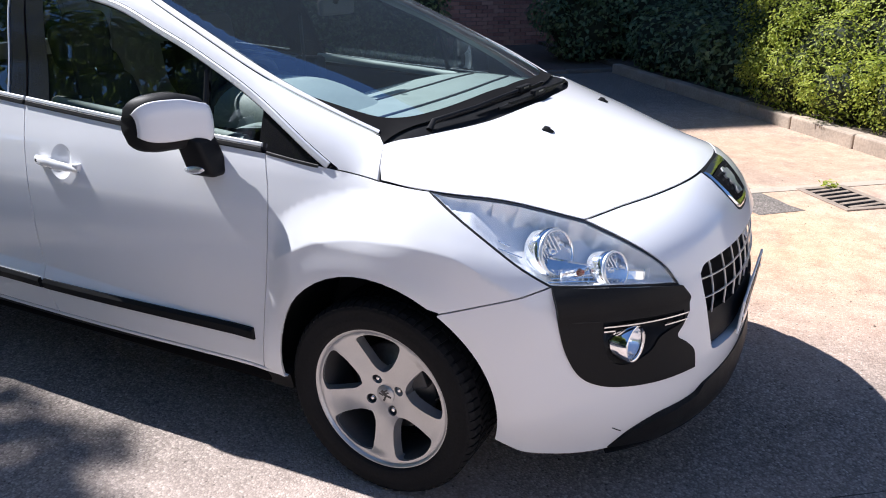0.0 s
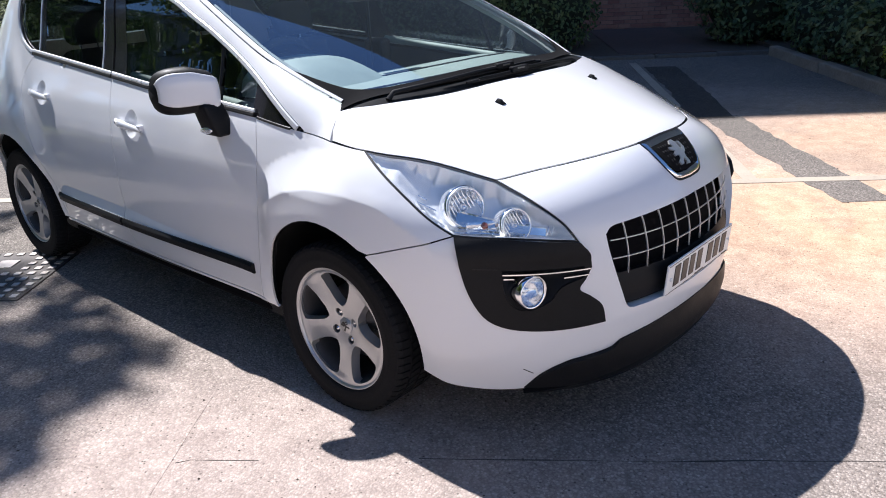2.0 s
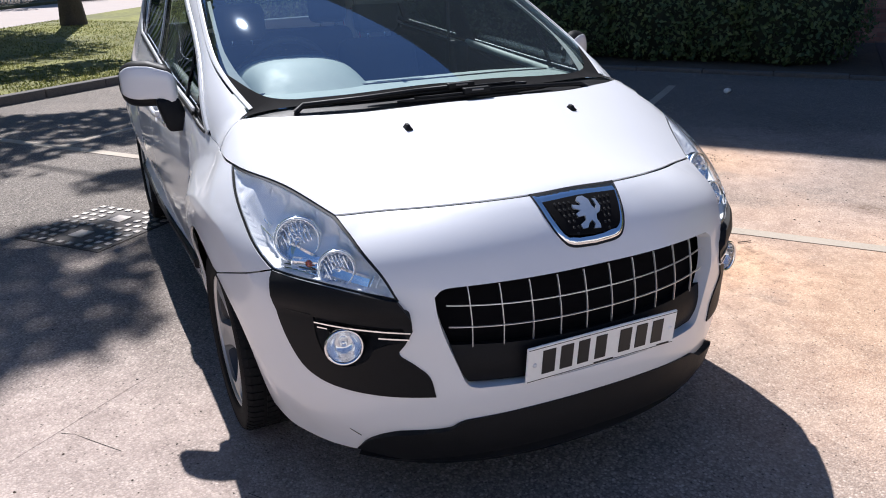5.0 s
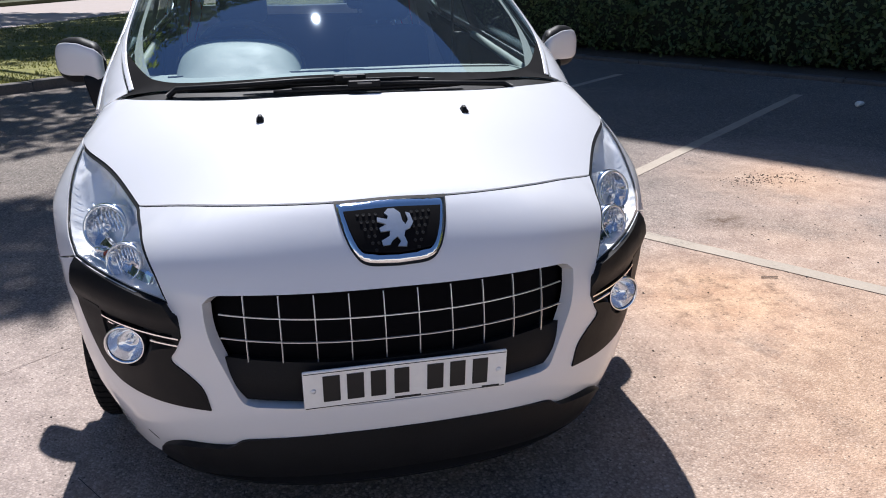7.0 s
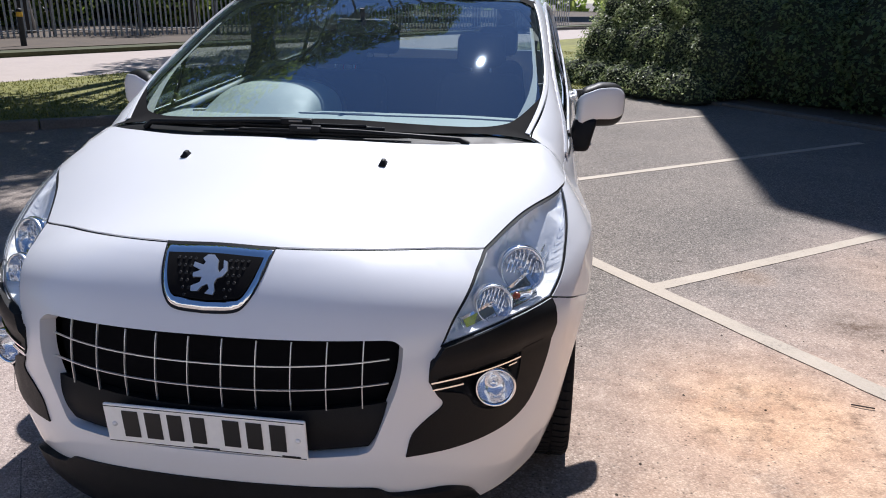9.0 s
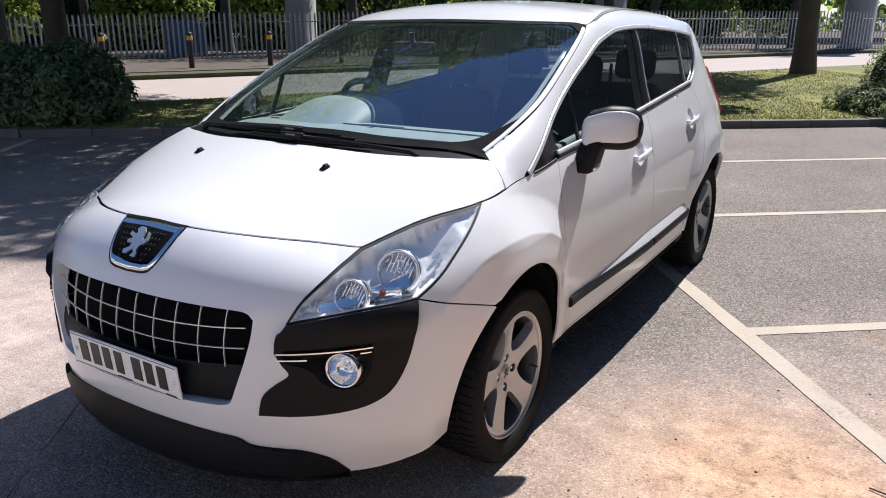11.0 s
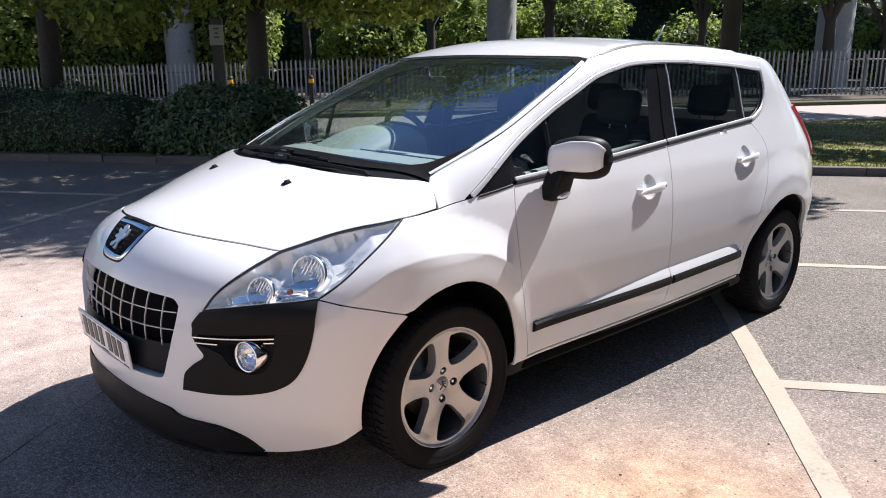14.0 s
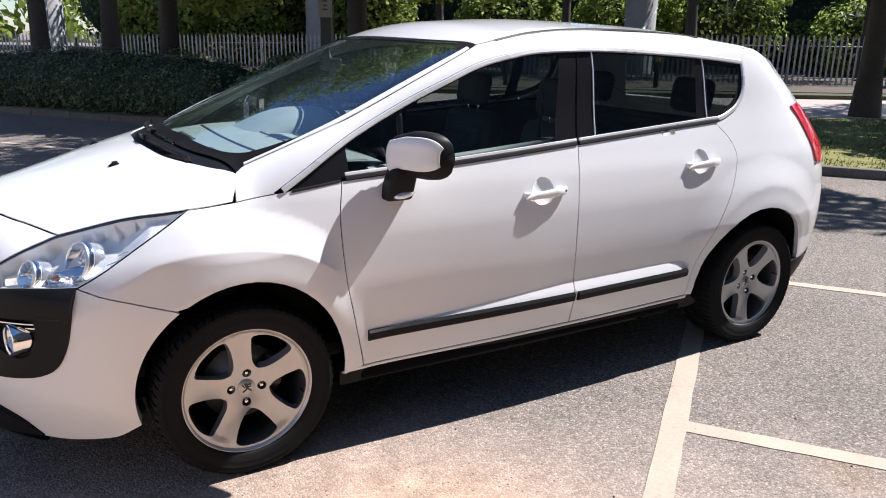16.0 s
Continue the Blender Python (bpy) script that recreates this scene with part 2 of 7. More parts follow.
CREASE = curve((-0.60, -0.48, -0.36, -0.25, -0.12, 0.0, 0.155, 0.225, 0.34, 0.45), (0.60, 0.685, 0.760, 0.814, 0.829, 0.826, 0.797, 0.768, 0.70, 0.62))
ROOF = curve((0.5, 0.9, 1.2, 1.6, 2.1, 2.6, 3.0), (1.46, 1.54, 1.575, 1.593, 1.582, 1.54, 1.46))


def facet_height(y):
    """How high the lit facet over the doors' rubbing strip stands."""
    end = np.clip((2.10 - y) / 0.10, 0, 1)
    return 0.044 * np.clip((y - 0.50) / 0.85, 0, 1) * np.sqrt(1 - (1 - end) ** 2)


def body(p):
    """Below nought inside the car's skin, above nought outside."""
    x, y, z = np.abs(p[:, 0]), p[:, 1], p[:, 2]
    flare = 0.0
    for wheel in (0.0, BASE):
        d = np.hypot(y - wheel, z - AXLE)
        flare = flare + 0.007 * np.exp(-(((d - 0.41) / 0.06) ** 2)) * (z > 0.1)
    # front wing: a crisp crease over the wheel, the skin leaning up above it and upright below
    over = z - CREASE(y)
    ends = np.clip((0.38 - y) / 0.14, 0, 1) * np.clip((y + 0.62) / 0.2, 0, 1)
    ends = ends * ends * (3 - 2 * ends)
    flare = flare + ends * np.where(over > 0, 0.030 * np.clip(1 - over / 0.125, 0, 1) ** 1.25, 0.030 * np.clip(1 + over / 0.42, 0, 1))
    ring = np.clip((0.66 - np.hypot(y - BASE, z - AXLE)) / 0.15, 0, 1)
    flare = flare + 0.028 * (ring**1.4 - 0.12 * ring**8) * np.clip((z - 0.50) / 0.16, 0, 1)
    # doors: a facet that leans out down to the rubbing strip
    tall = facet_height(y)
    foot = 0.452 + 0.0123 * y
    ledge = 0.50 * tall * np.where(z > foot, np.clip(1 - (z - foot) / np.maximum(tall, 1e-4), 0, 1), np.clip(1 - (foot - z) / 0.14, 0, 1))
    pinch = -0.042 * np.exp(-(((y - 0.03) / 0.17) ** 2)) * np.clip((z - 0.80) / 0.18, 0, 1)
    a = WIDTH(y) * SIDE(z) + flare + ledge + pinch
    front = ((x / a) ** 2.4 + (np.maximum(-y, 0) / NOSE(z)) ** 2.4) ** (1 / 2.4)
    rear = ((x / a) ** 4 + (np.maximum(y - 2.3, 0) / TAIL(z)) ** 4) ** 0.25
    low = (np.where(y < 1.0, front, rear) - 1) * 0.9
    hood = HOOD(y) - (x / 0.74) ** 2 * (0.030 + 0.12 * np.clip(-y / 0.5, 0, 1.2)) - 0.03 * (x / 0.8) ** 6
    y0 = -0.16 + 0.19 * (x / 0.72) ** 2
    screen = 1.045 + 0.435 * (y - y0) + 0.02 * np.sin(np.pi * np.clip((y - y0) / 1.05, 0, 1))
    roof = ROOF(y) - 0.045 * (x / 0.6) ** 2
    top = np.maximum(hood, -smax(-screen, -roof, 0.05))
    return smax(low, z - top, 0.07 - 0.045 * np.clip((y - 2.3) / 0.25, 0, 1))


def skin(origin, way, far):
    """Where rays from inside leave the body, with the outward normals."""
    lo, hi = np.zeros(len(origin)), np.full(len(origin), far)
    for _ in range(34):
        mid = (lo + hi) / 2
        inside = body(origin + mid[:, None] * way) < 0
        lo, hi = np.where(inside, mid, lo), np.where(inside, hi, mid)
    p = origin + lo[:, None] * way
    g = np.stack([body(p + 2e-3 * e) - body(p - 2e-3 * e) for e in np.eye(3)], 1)
    return p, g / np.linalg.norm(g, axis=1)[:, None]


HALF = 0.9 * math.pi


def wrapped(uv):
    """Places on the skin by (u, z): u runs along y on the left flank, then round the nose (0.9 x angle), then along the right flank."""
    u, z = uv[:, 0], uv[:, 1]
    ang = np.clip(-u / 0.9, 0, math.pi)
    o = np.stack([0 * u, np.maximum(u, 0) + np.maximum(-u - HALF, 0), z], 1)
    return skin(o, np.stack([np.cos(ang), -np.sin(ang), 0 * u], 1), 1.4)


def topped(uv):
    """Places on the skin by (x, y), from above."""
    o = np.stack([uv[:, 0], uv[:, 1], np.full(len(uv), 0.6)], 1)
    return skin(o, np.tile((0.0, 0.0, 1.0), (len(uv), 1)), 1.4)


def at_angle(deg, z):
    return (-0.9 * radians(deg), z)


def flow(*pts):
    """A smooth open line through points."""
    p = np.array(pts, float)
    if len(p) < 3:
        return p
    q = np.vstack([2 * p[0] - p[1], p, 2 * p[-1] - p[-2]])
    out = []
    for i in range(1, len(q) - 2):
        for t in np.linspace(0, 1, 7)[:-1]:
            a, b, c, d = q[i - 1], q[i], q[i + 1], q[i + 2]
            out.append(0.5 * (2 * b + (c - a) * t + (2 * a - 5 * b + 4 * c - d) * t**2 + (3 * b - a - 3 * c + d) * t**3))
    return np.vstack([out, p[-1:]])


def loop(*lines):
    """One closed outline from lines that follow each other, evenly dense."""
    p = np.vstack(lines)
    keep = np.linalg.norm(p - np.roll(p, 1, 0), axis=1) > 1e-4
    p = p[keep]
    out = []
    for a, b in zip(p, np.roll(p, -1, 0)):
        k = max(1, int(np.linalg.norm(b - a) / 0.025))
        out += [a + (b - a) * i / k for i in range(k)]
    return np.array(out)


def area(p):
    x, y = p.T
    return 0.5 * np.sum(x * np.roll(y, -1) - y * np.roll(x, -1))


def inset(p, d):
    """The outline drawn in by d (out, if d is below nought)."""
    e = np.roll(p, -1, 0) - p
    e = e / np.linalg.norm(e, axis=1)[:, None]
    n = np.stack([-e[:, 1], e[:, 0]], 1) * (1 if area(p) > 0 else -1)
    m = n + np.roll(n, 1, 0)
    m = m / np.maximum(np.linalg.norm(m, axis=1)[:, None], 0.3)
    c = np.maximum((m * n).sum(1), 0.5)
    return p + d * m / c[:, None]


def within(q, p):
    """Which points q lie inside the outline p."""
    hit = np.zeros(len(q), bool)
    for (ax, ay), (bx, by) in zip(p, np.roll(p, -1, 0)):
        cross = (ay > q[:, 1]) != (by > q[:, 1])
        at = ax + (q[:, 1] - ay) / (by - ay + 1e-15) * (bx - ax)
        hit ^= cross & (q[:, 0] < at)
    return hit


from mathutils.geometry import delaunay_2d_cdt


def panel(name, outline, place, material, parent, label="", holes=(), gap=0.0015, lift=0.0, depth=0.012, step=0.035, mirror=False, swell=None, folds=()):
    """A sheet of the skin inside an outline, with rims folded inwards. Returns its object."""
    outline = inset(outline, gap)
    holes = [inset(h, -gap) for h in holes]
    rings = [outline, *holes]
    lo, hi = outline.min(0), outline.max(0)
    gx, gy = np.meshgrid(np.arange(lo[0], hi[0], step) + step / 3, np.arange(lo[1], hi[1], step * 0.9) + step / 3)
    gx[1::2] += step / 2
    grid = np.stack([gx.ravel(), gy.ravel()], 1)
    ok = within(grid, outline)
    edge = np.vstack([*rings, *folds])
    far = np.array([np.min(np.hypot(*(edge - g).T)) > step * 0.45 if o else False for g, o in zip(grid, ok)], bool)
    ok &= far
    for h in holes:
        ok &= ~within(grid, h)
    pts, edges = [], []
    for r in rings:
        k = len(pts)
        pts += list(r)
        edges += [(k + i, k + (i + 1) % len(r)) for i in range(len(r))]
    for r in folds:
        k = len(pts)
        pts += list(r)
        edges += [(k + i, k + i + 1) for i in range(len(r) - 1)]
    pts += list(grid[ok])
    v, _, f, _, _, _ = delaunay_2d_cdt([Vector(q) for q in pts], edges, [], 0, 1e-6)
    uv = np.array([tuple(q) for q in v])
    tri = np.array([t for t in f if len(t) == 3])
    mid = uv[tri].mean(1)
    good = within(mid, outline)
    for h in holes:
        good &= ~within(mid, h)
    tri = tri[good]
    p, n = place(uv)
    if swell is not None:
        lift = lift + swell(uv)
    p = p + (lift * n.T).T if np.ndim(lift) else p + lift * n
    q = p[tri]
    turned = (np.cross(q[:, 1] - q[:, 0], q[:, 2] - q[:, 0]) * n[tri[:, 0]]).sum(1) < 0
    tri[turned] = tri[turned][:, ::-1]
    if swell is not None:
        q = p[tri]
        flat = np.cross(q[:, 1] - q[:, 0], q[:, 2] - q[:, 0])
        n = np.zeros_like(p)
        for k in range(3):
            np.add.at(n, tri[:, k], flat)
        n = n / np.maximum(np.linalg.norm(n, axis=1)[:, None], 1e-12)
    count = {}
    for t in tri:
        for a, b in ((t[0], t[1]), (t[1], t[2]), (t[2], t[0])):
            count[(a, b)] = True
    rim = [(a, b) for a, b in count if (b, a) not in count]
    verts, faces, norms = list(p), [tuple(t) for t in tri], [n[i] for t in tri for i in t]
    if depth:
        inner = {}
        for a in {i for e in rim for i in e}:
            inner[a] = len(verts)
            verts.append(p[a] - depth * n[a])
        for a, b in rim:
            face = (b, a, inner[a], inner[b])
            faces.append(face)
            w = np.cross(p[a] - p[b], verts[inner[a]] - p[a])
            w = w / (np.linalg.norm(w) + 1e-12)
            norms += [w] * 4
    verts, norms = np.array(verts), np.array(norms)
    if mirror:
        verts[:, 0] *= -1
        norms[:, 0] *= -1
        k, back = 0, []
        for t in faces:
            back.append(norms[k : k + len(t)][::-1])
            k += len(t)
        norms, faces = np.vstack(back), [t[::-1] for t in faces]
    me = bpy.data.meshes.new(name)
    me.from_pydata([tuple(map(float, q)) for q in verts], [], [tuple(map(int, t)) for t in faces])
    me.materials.append(material)
    me.shade_smooth()
    me.normals_split_custom_set([tuple(map(float, q)) for q in norms])
    ob = new(name, me)
    ob.parent = parent
    return tagged(ob, label)


def on_skin(place, pts, lift=0.0):
    p, n = place(np.array(pts, float))
    return [Vector(q) for q in p + lift * n]


def strip(name, place, line, width, thick, material, parent, label="", mirror=False, lift=0.0):
    """A raised moulding along a line on the skin: width across, thick outwards, its edges chamfered."""
    line = np.array(line, float)
    d = np.gradient(line, axis=0)
    d = d / np.linalg.norm(d, axis=1)[:, None]
    across = np.stack([-d[:, 1], d[:, 0]], 1)
    verts, faces = [], []
    prof = ((-0.5, -0.3), (-0.5, 0.5), (-0.32, 1.0), (0.32, 1.0), (0.5, 0.5), (0.5, -0.3))
    for w, h in prof:
        p, n = place(line + across * (w * width))
        verts.append(p + n * (lift + h * thick))
    k, m = len(prof), len(line)
    verts = np.array(verts).transpose(1, 0, 2).reshape(-1, 3)
    if mirror:
        verts = verts * (-1, 1, 1)
    for i in range(m - 1):
        for j in range(k):
            q = (j + 1) % k
            faces.append((i * k + j, (i + 1) * k + j, (i + 1) * k + q, i * k + q))
    faces += [tuple(range(k)), tuple(range((m - 1) * k, m * k))]
    bm = bmesh.new()
    vs = [bm.verts.new(v) for v in verts]
    for t in faces:
        bm.faces.new([vs[i] for i in t])
    bmesh.ops.recalc_face_normals(bm, faces=bm.faces)
    return part(name, bm, material, parent, label)


car = empty("car", label="white five-door crossover car parked askew across bays", category="car")


def arch(wheel, lo, hi, ry=0.358, rz=0.408, k=18):
    """Part of a wheel arch's edge, from one angle to another (degrees; 0 rear, 90 top, 180 front)."""
    a = np.radians(np.linspace(lo, hi, k))
    return np.stack([wheel + ry * np.cos(a), AXLE + rz * np.sin(a)], 1)


def front_arch(lo, hi, k=18):
    """The front arch in (u, z): ahead of the axle y is turned into the angle round the nose."""
    p = arch(0.0, lo, hi, k=k)
    p[:, 0] = np.where(p[:, 0] < 0, -0.9 * np.arcsin(np.clip(-p[:, 0] / 0.90, 0, 1)), p[:, 0])
    return p


A = at_angle
# lines shared by neighbouring panels, left side
LAMP_TOP = flow(A(10.5, 0.957), A(25, 0.925), A(39.8, 0.872))
LAMP_IN = flow(A(39.8, 0.872), A(46.5, 0.822), A(51.5, 0.765), A(54.4, 0.703))
LAMP_LOW = flow(A(54.4, 0.703), A(49, 0.715), A(42.7, 0.727), A(36, 0.733), A(31.6, 0.740))
LAMP_REAR = flow(A(31.6, 0.740), A(27, 0.785), A(20, 0.862), A(10.5, 0.957))
WING_LOW = flow(A(14.0, 0.655), A(23, 0.700), A(31.6, 0.740))
DOOR_FRONT = flow((0.370, 1.015), (0.348, 0.88), (0.358, 0.69), (0.388, 0.53), (0.432, 0.318))
DOOR_MID = flow((1.435, 1.083), (1.408, 0.88), (1.396, 0.64), (1.405, 0.318))
DOOR_REAR = flow((2.285, 1.140), (2.375, 1.05), (2.395, 0.96), (2.335, 0.82), (2.207, 0.615), (2.140, 0.46), (2.118, 0.33))
BELT_F = flow((0.370, 1.015), (0.868, 1.043), (1.435, 1.083))
BELT_R = flow((1.435, 1.083), (1.85, 1.112), (2.285, 1.142))
DLO_REAR = flow((2.53, 1.422), (2.535, 1.385), (2.521, 1.285), (2.457, 1.205), (2.36, 1.160), (2.285, 1.142))
DLO_TOP = flow((0.134, 0.990), (0.40, 1.154), (0.66, 1.278), (0.83, 1.346), (1.0, 1.410), (1.16, 1.445), (1.32, 1.466), (1.63, 1.474), (1.95, 1.464), (2.25, 1.447), (2.53, 1.422))
REAR_ARCH = 2.585

# bonnet: from above; its side edges follow the wings and lamps
TOPLINE = flow(A(90, 0.915), A(83, 0.914), A(66, 0.906), A(50, 0.888), A(39.8, 0.872))
WING_TOP = flow(A(10.5, 0.957), A(4, 0.965), (0.004, 0.969))
half_front = np.array([(q.x, q.y) for q in on_skin(wrapped, TOPLINE[::-1])])
half_side = np.array([(q.x, q.y) for q in on_skin(wrapped, np.vstack([[(0.008, 1.0)], WING_TOP[::-1][1:], LAMP_TOP]))])
rear_half = flow((0.0, -0.168), (0.35, -0.132), (0.60, -0.046), (0.70, 0.002), (0.742, 0.028))
right = lambda line: (np.array(line) * (-1, 1))[::-1]
bonnet_out = loop(rear_half, half_side, half_front, right(half_front), right(half_side), right(rear_half))
panel("bonnet", bonnet_out, topped, PAINT, car, "white bonnet in full sun", step=0.05, gap=0.0026, depth=0.006)

FOG_HOLE = loop(flow(A(40.2, 0.634), A(47, 0.632), A(55.2, 0.628)), flow(A(55.2, 0.628), A(55.4, 0.598), A(52.5, 0.582), A(50.5, 0.565), A(49.0, 0.53), A(45.5, 0.503), A(42.3, 0.515), A(40.6, 0.57), A(40.2, 0.634)))
# front bumper: one sheet round the nose with openings for grille and lamps
flip = lambda line: np.stack([-HALF - np.array(line)[:, 0], np.array(line)[:, 1]], 1)[::-1]
SPOIL = flow(A(45, 0.194), A(48.3, 0.257), A(52.7, 0.295), A(57, 0.307), A(61, 0.315), A(62.8, 0.322), A(64.4, 0.338), A(66.5, 0.345), A(72, 0.353), A(80, 0.361), A(90, 0.363))
bump_half = [TOPLINE, LAMP_IN, LAMP_LOW, WING_LOW[::-1], front_arch(121, 190), flow(A(25.0, 0.226), A(28.5, 0.200), A(33, 0.190), A(39, 0.187), A(45, 0.192)), SPOIL]
bump_half[4][0] = A(14.0, 0.655)
whole = loop(*bump_half, *[flip(s) for s in bump_half[::-1]])
GR_TOP = flow(A(90, 0.737), A(75, 0.735), A(65, 0.731), A(61.6, 0.726), A(60.3, 0.709))
GR_SIDE = flow(A(60.3, 0.709), A(60.8, 0.66), A(61.9, 0.60), A(63.9, 0.515), A(65.3, 0.462), A(67.0, 0.450))
GR_LOW = flow(A(67.0, 0.450), A(75, 0.448), A(90, 0.450))
grille_out = loop(GR_TOP, GR_SIDE, GR_LOW, flip(GR_LOW), flip(GR_SIDE), flip(GR_TOP))
CL_IN = flow(A(54.4, 0.703), A(56.4, 0.66), A(56.8, 0.622))
CL_IN2 = flow(A(56.8, 0.622), A(55.6, 0.585), A(54.6, 0.555), A(57.0, 0.525), A(59.3, 0.487), A(60.2, 0.426))
CL_LOW = flow(A(60.2, 0.426), A(52, 0.423), A(45.3, 0.428), A(40.5, 0.442), A(37, 0.474), A(34.6, 0.535), A(33, 0.615), A(31.6, 0.740))
clad_out = loop(LAMP_LOW[::-1], CL_IN, CL_IN2, CL_LOW)
bumper = panel("front_bumper", whole, wrapped, PAINT, car, "white bumper with a scuff by the corner", holes=[grille_out, inset(clad_out, 0.006), flip(inset(clad_out, 0.006))], step=0.04, depth=0.042, gap=0.0026)



def oval(u, v, ru, rv, k=28):
    a = np.linspace(0, 2 * np.pi, k, endpoint=False)
    return np.stack([u + ru * np.cos(a), v + rv * np.sin(a)], 1)


def handle_set(door, y, z, zc, mirror, key):
    """A hollow in the door's skin and the bar handle across it."""
    s = -1 if mirror else 1
    hollow = lambda uv: -0.0125 * np.clip(1 - ((uv[:, 0] - y) / 0.053) ** 2 - ((uv[:, 1] - zc) / 0.057) ** 2, 0, 1) ** 0.6
    panel("handle_recess", oval(y, zc, 0.052, 0.056), wrapped, PAINT, door, depth=0.0, gap=-0.0024, step=0.012, swell=hollow, mirror=mirror)
    pts = on_skin(wrapped, [(y - 0.095, z - 0.004), (y - 0.05, z), (y, z + 0.004), (y + 0.05, z + 0.008), (y + 0.105, z + 0.012)])
    verts, faces = [], []
    for i, (q, w, h) in enumerate(zip(pts, (0.006, 0.024, 0.030, 0.030, 0.022), (0.011, 0.014, 0.016, 0.018, 0.017))):
        for a in range(10):
            an = 2 * math.pi * a / 10
            verts.append((s * (q.x + w * 0.62 + 0.010 * math.cos(an)), q.y, q.z + h * math.sin(an)))
    for i in range(4):
        for a in range(10):
            b = (a + 1) % 10
            faces.append((i * 10 + a, i * 10 + b, i * 10 + 10 + b, i * 10 + 10 + a))
    faces += [tuple(range(10)), tuple(range(40, 50))]
    bar = mesh_object("door_handle", verts, faces, PAINT, door, "white bar handle", True)
    for d in (-0.085, 0.09):
        q = on_skin(wrapped, [(y + d, z + 0.004)])[0]
        box("handle_foot", (s * (q.x - 0.01), q.y - 0.014, q.z - 0.011), (s * (q.x + 0.016), q.y + 0.014, q.z + 0.011), PAINT, bar, bevel=0.004)
    if key:
        q = pts[-1]
        v, f = lathe([(0.0, 0.001), (0.006, 0.0), (0.006, -0.004)], 14)
        lock = mesh_object("key_lock", v, f, INK, bar)
        lock.matrix_world = pose(s * (q.x + 0.0243), q.y - 0.008, q.z, rz=0 if s > 0 else 180)


doors, clads = {}, {}
fy = np.linspace(-0.33, 0.30, 60)
facet = lambda lo, hi: np.array([(q, 0.452 + 0.0123 * q + float(facet_height(q))) for q in np.linspace(lo, hi, 40)])
sole = lambda lo, hi: np.array([(q, 0.452 + 0.0123 * q + 0.0015) for q in np.linspace(lo, hi, 40)])
FOLD = np.stack([np.where(fy < 0, 0.9 * np.arctan2(fy, 0.895), fy), CREASE(fy)], 1)
lamp_out = loop(LAMP_TOP, LAMP_IN, LAMP_LOW, LAMP_REAR)
for mirror in (False, True):
    clad = panel("corner_cladding", clad_out, wrapped, BLACK_PLASTIC, bumper, "black grained corner guard", holes=[FOG_HOLE], lift=0.004, depth=0.03, step=0.018, mirror=mirror, swell=lambda uv: 0.014 * np.clip((uv[:, 1] - 0.645) / 0.022, 0, 1) * np.clip((0.735 - uv[:, 1]) / 0.03, 0, 1) ** 0.5)
    clads[mirror] = clad
    panel("wing", loop(WING_LOW, LAMP_REAR, WING_TOP, flow((0.004, 0.969), (0.134, 0.986), (0.25, 1.002), (0.370, 1.015)), DOOR_FRONT,
          flow((0.432, 0.318), (0.40, 0.309), (0.352, 0.30)), front_arch(-2, 121)), wrapped, PAINT, car, "white front wing", mirror=mirror, gap=0.0018, depth=0.008, step=0.015, folds=[FOLD, FOLD + (0, 0.005), FOLD - (0, 0.005)])
    dish = oval(1.225, 0.912, 0.052, 0.056)
    door = panel("front_door", loop(BELT_F, DOOR_MID, flow((1.405, 0.318), (0.9, 0.318), (0.432, 0.318)), DOOR_FRONT[::-1]), wrapped, PAINT, car, mirror=mirror, holes=[dish], gap=0.0024, depth=0.005, step=0.025, folds=[facet(0.72, 1.385), facet(0.72, 1.385) + (0, 0.004), facet(0.72, 1.385) - (0, 0.004), sole(0.5, 1.385)])
    handle_set(door, 1.225, 0.900, 0.912, mirror, True)
    rdish = oval(2.147, 0.970, 0.052, 0.056)
    rdoor = panel("rear_door", loop(BELT_R, DOOR_REAR, flow((2.118, 0.33), (1.75, 0.322), (1.405, 0.318)), DOOR_MID[::-1]), wrapped, PAINT, car, mirror=mirror, holes=[rdish], gap=0.0024, depth=0.005, step=0.025, folds=[facet(1.418, 2.065), facet(1.418, 2.065) + (0, 0.004), facet(1.418, 2.065) - (0, 0.004), sole(1.418, 2.08)])
    handle_set(rdoor, 2.147, 0.957, 0.970, mirror, False)
    doors[mirror] = (door, rdoor)
    panel("rear_quarter", loop(DOOR_REAR[::-1], DLO_REAR[::-1], flow((2.53, 1.422), (2.56, 1.46), (2.66, 1.49)),
          flow((2.66, 1.49), (2.80, 1.40), (2.98, 1.19)), flow((2.98, 1.19), (3.07, 1.05), (3.09, 0.90)), flow((3.09, 0.90), (3.24, 0.90)), flow((3.24, 0.9), (3.27, 0.62), (3.16, 0.345)),
          flow((3.16, 0.345), (3.01, 0.345)), arch(REAR_ARCH, 6, 178, 0.425, 0.410)), wrapped, PAINT, car, mirror=mirror, depth=0.02, step=0.018)
    panel("cant_rail", loop(flow((0.004, 0.969), (0.010, 1.015), (0.022, 1.050)), flow((0.022, 1.050), (0.24, 1.142), (0.464, 1.232), (0.74, 1.355), (1.02, 1.477)),
          flow((1.02, 1.477), (1.30, 1.527), (1.65, 1.549), (2.1, 1.545), (2.4, 1.525), (2.66, 1.49)), flow((2.66, 1.49), (2.53, 1.422)),
          DLO_TOP[::-1], flow((0.134, 0.986), (0.004, 0.969))),
          wrapped, PAINT, car, "white pillar and roof rail", mirror=mirror)


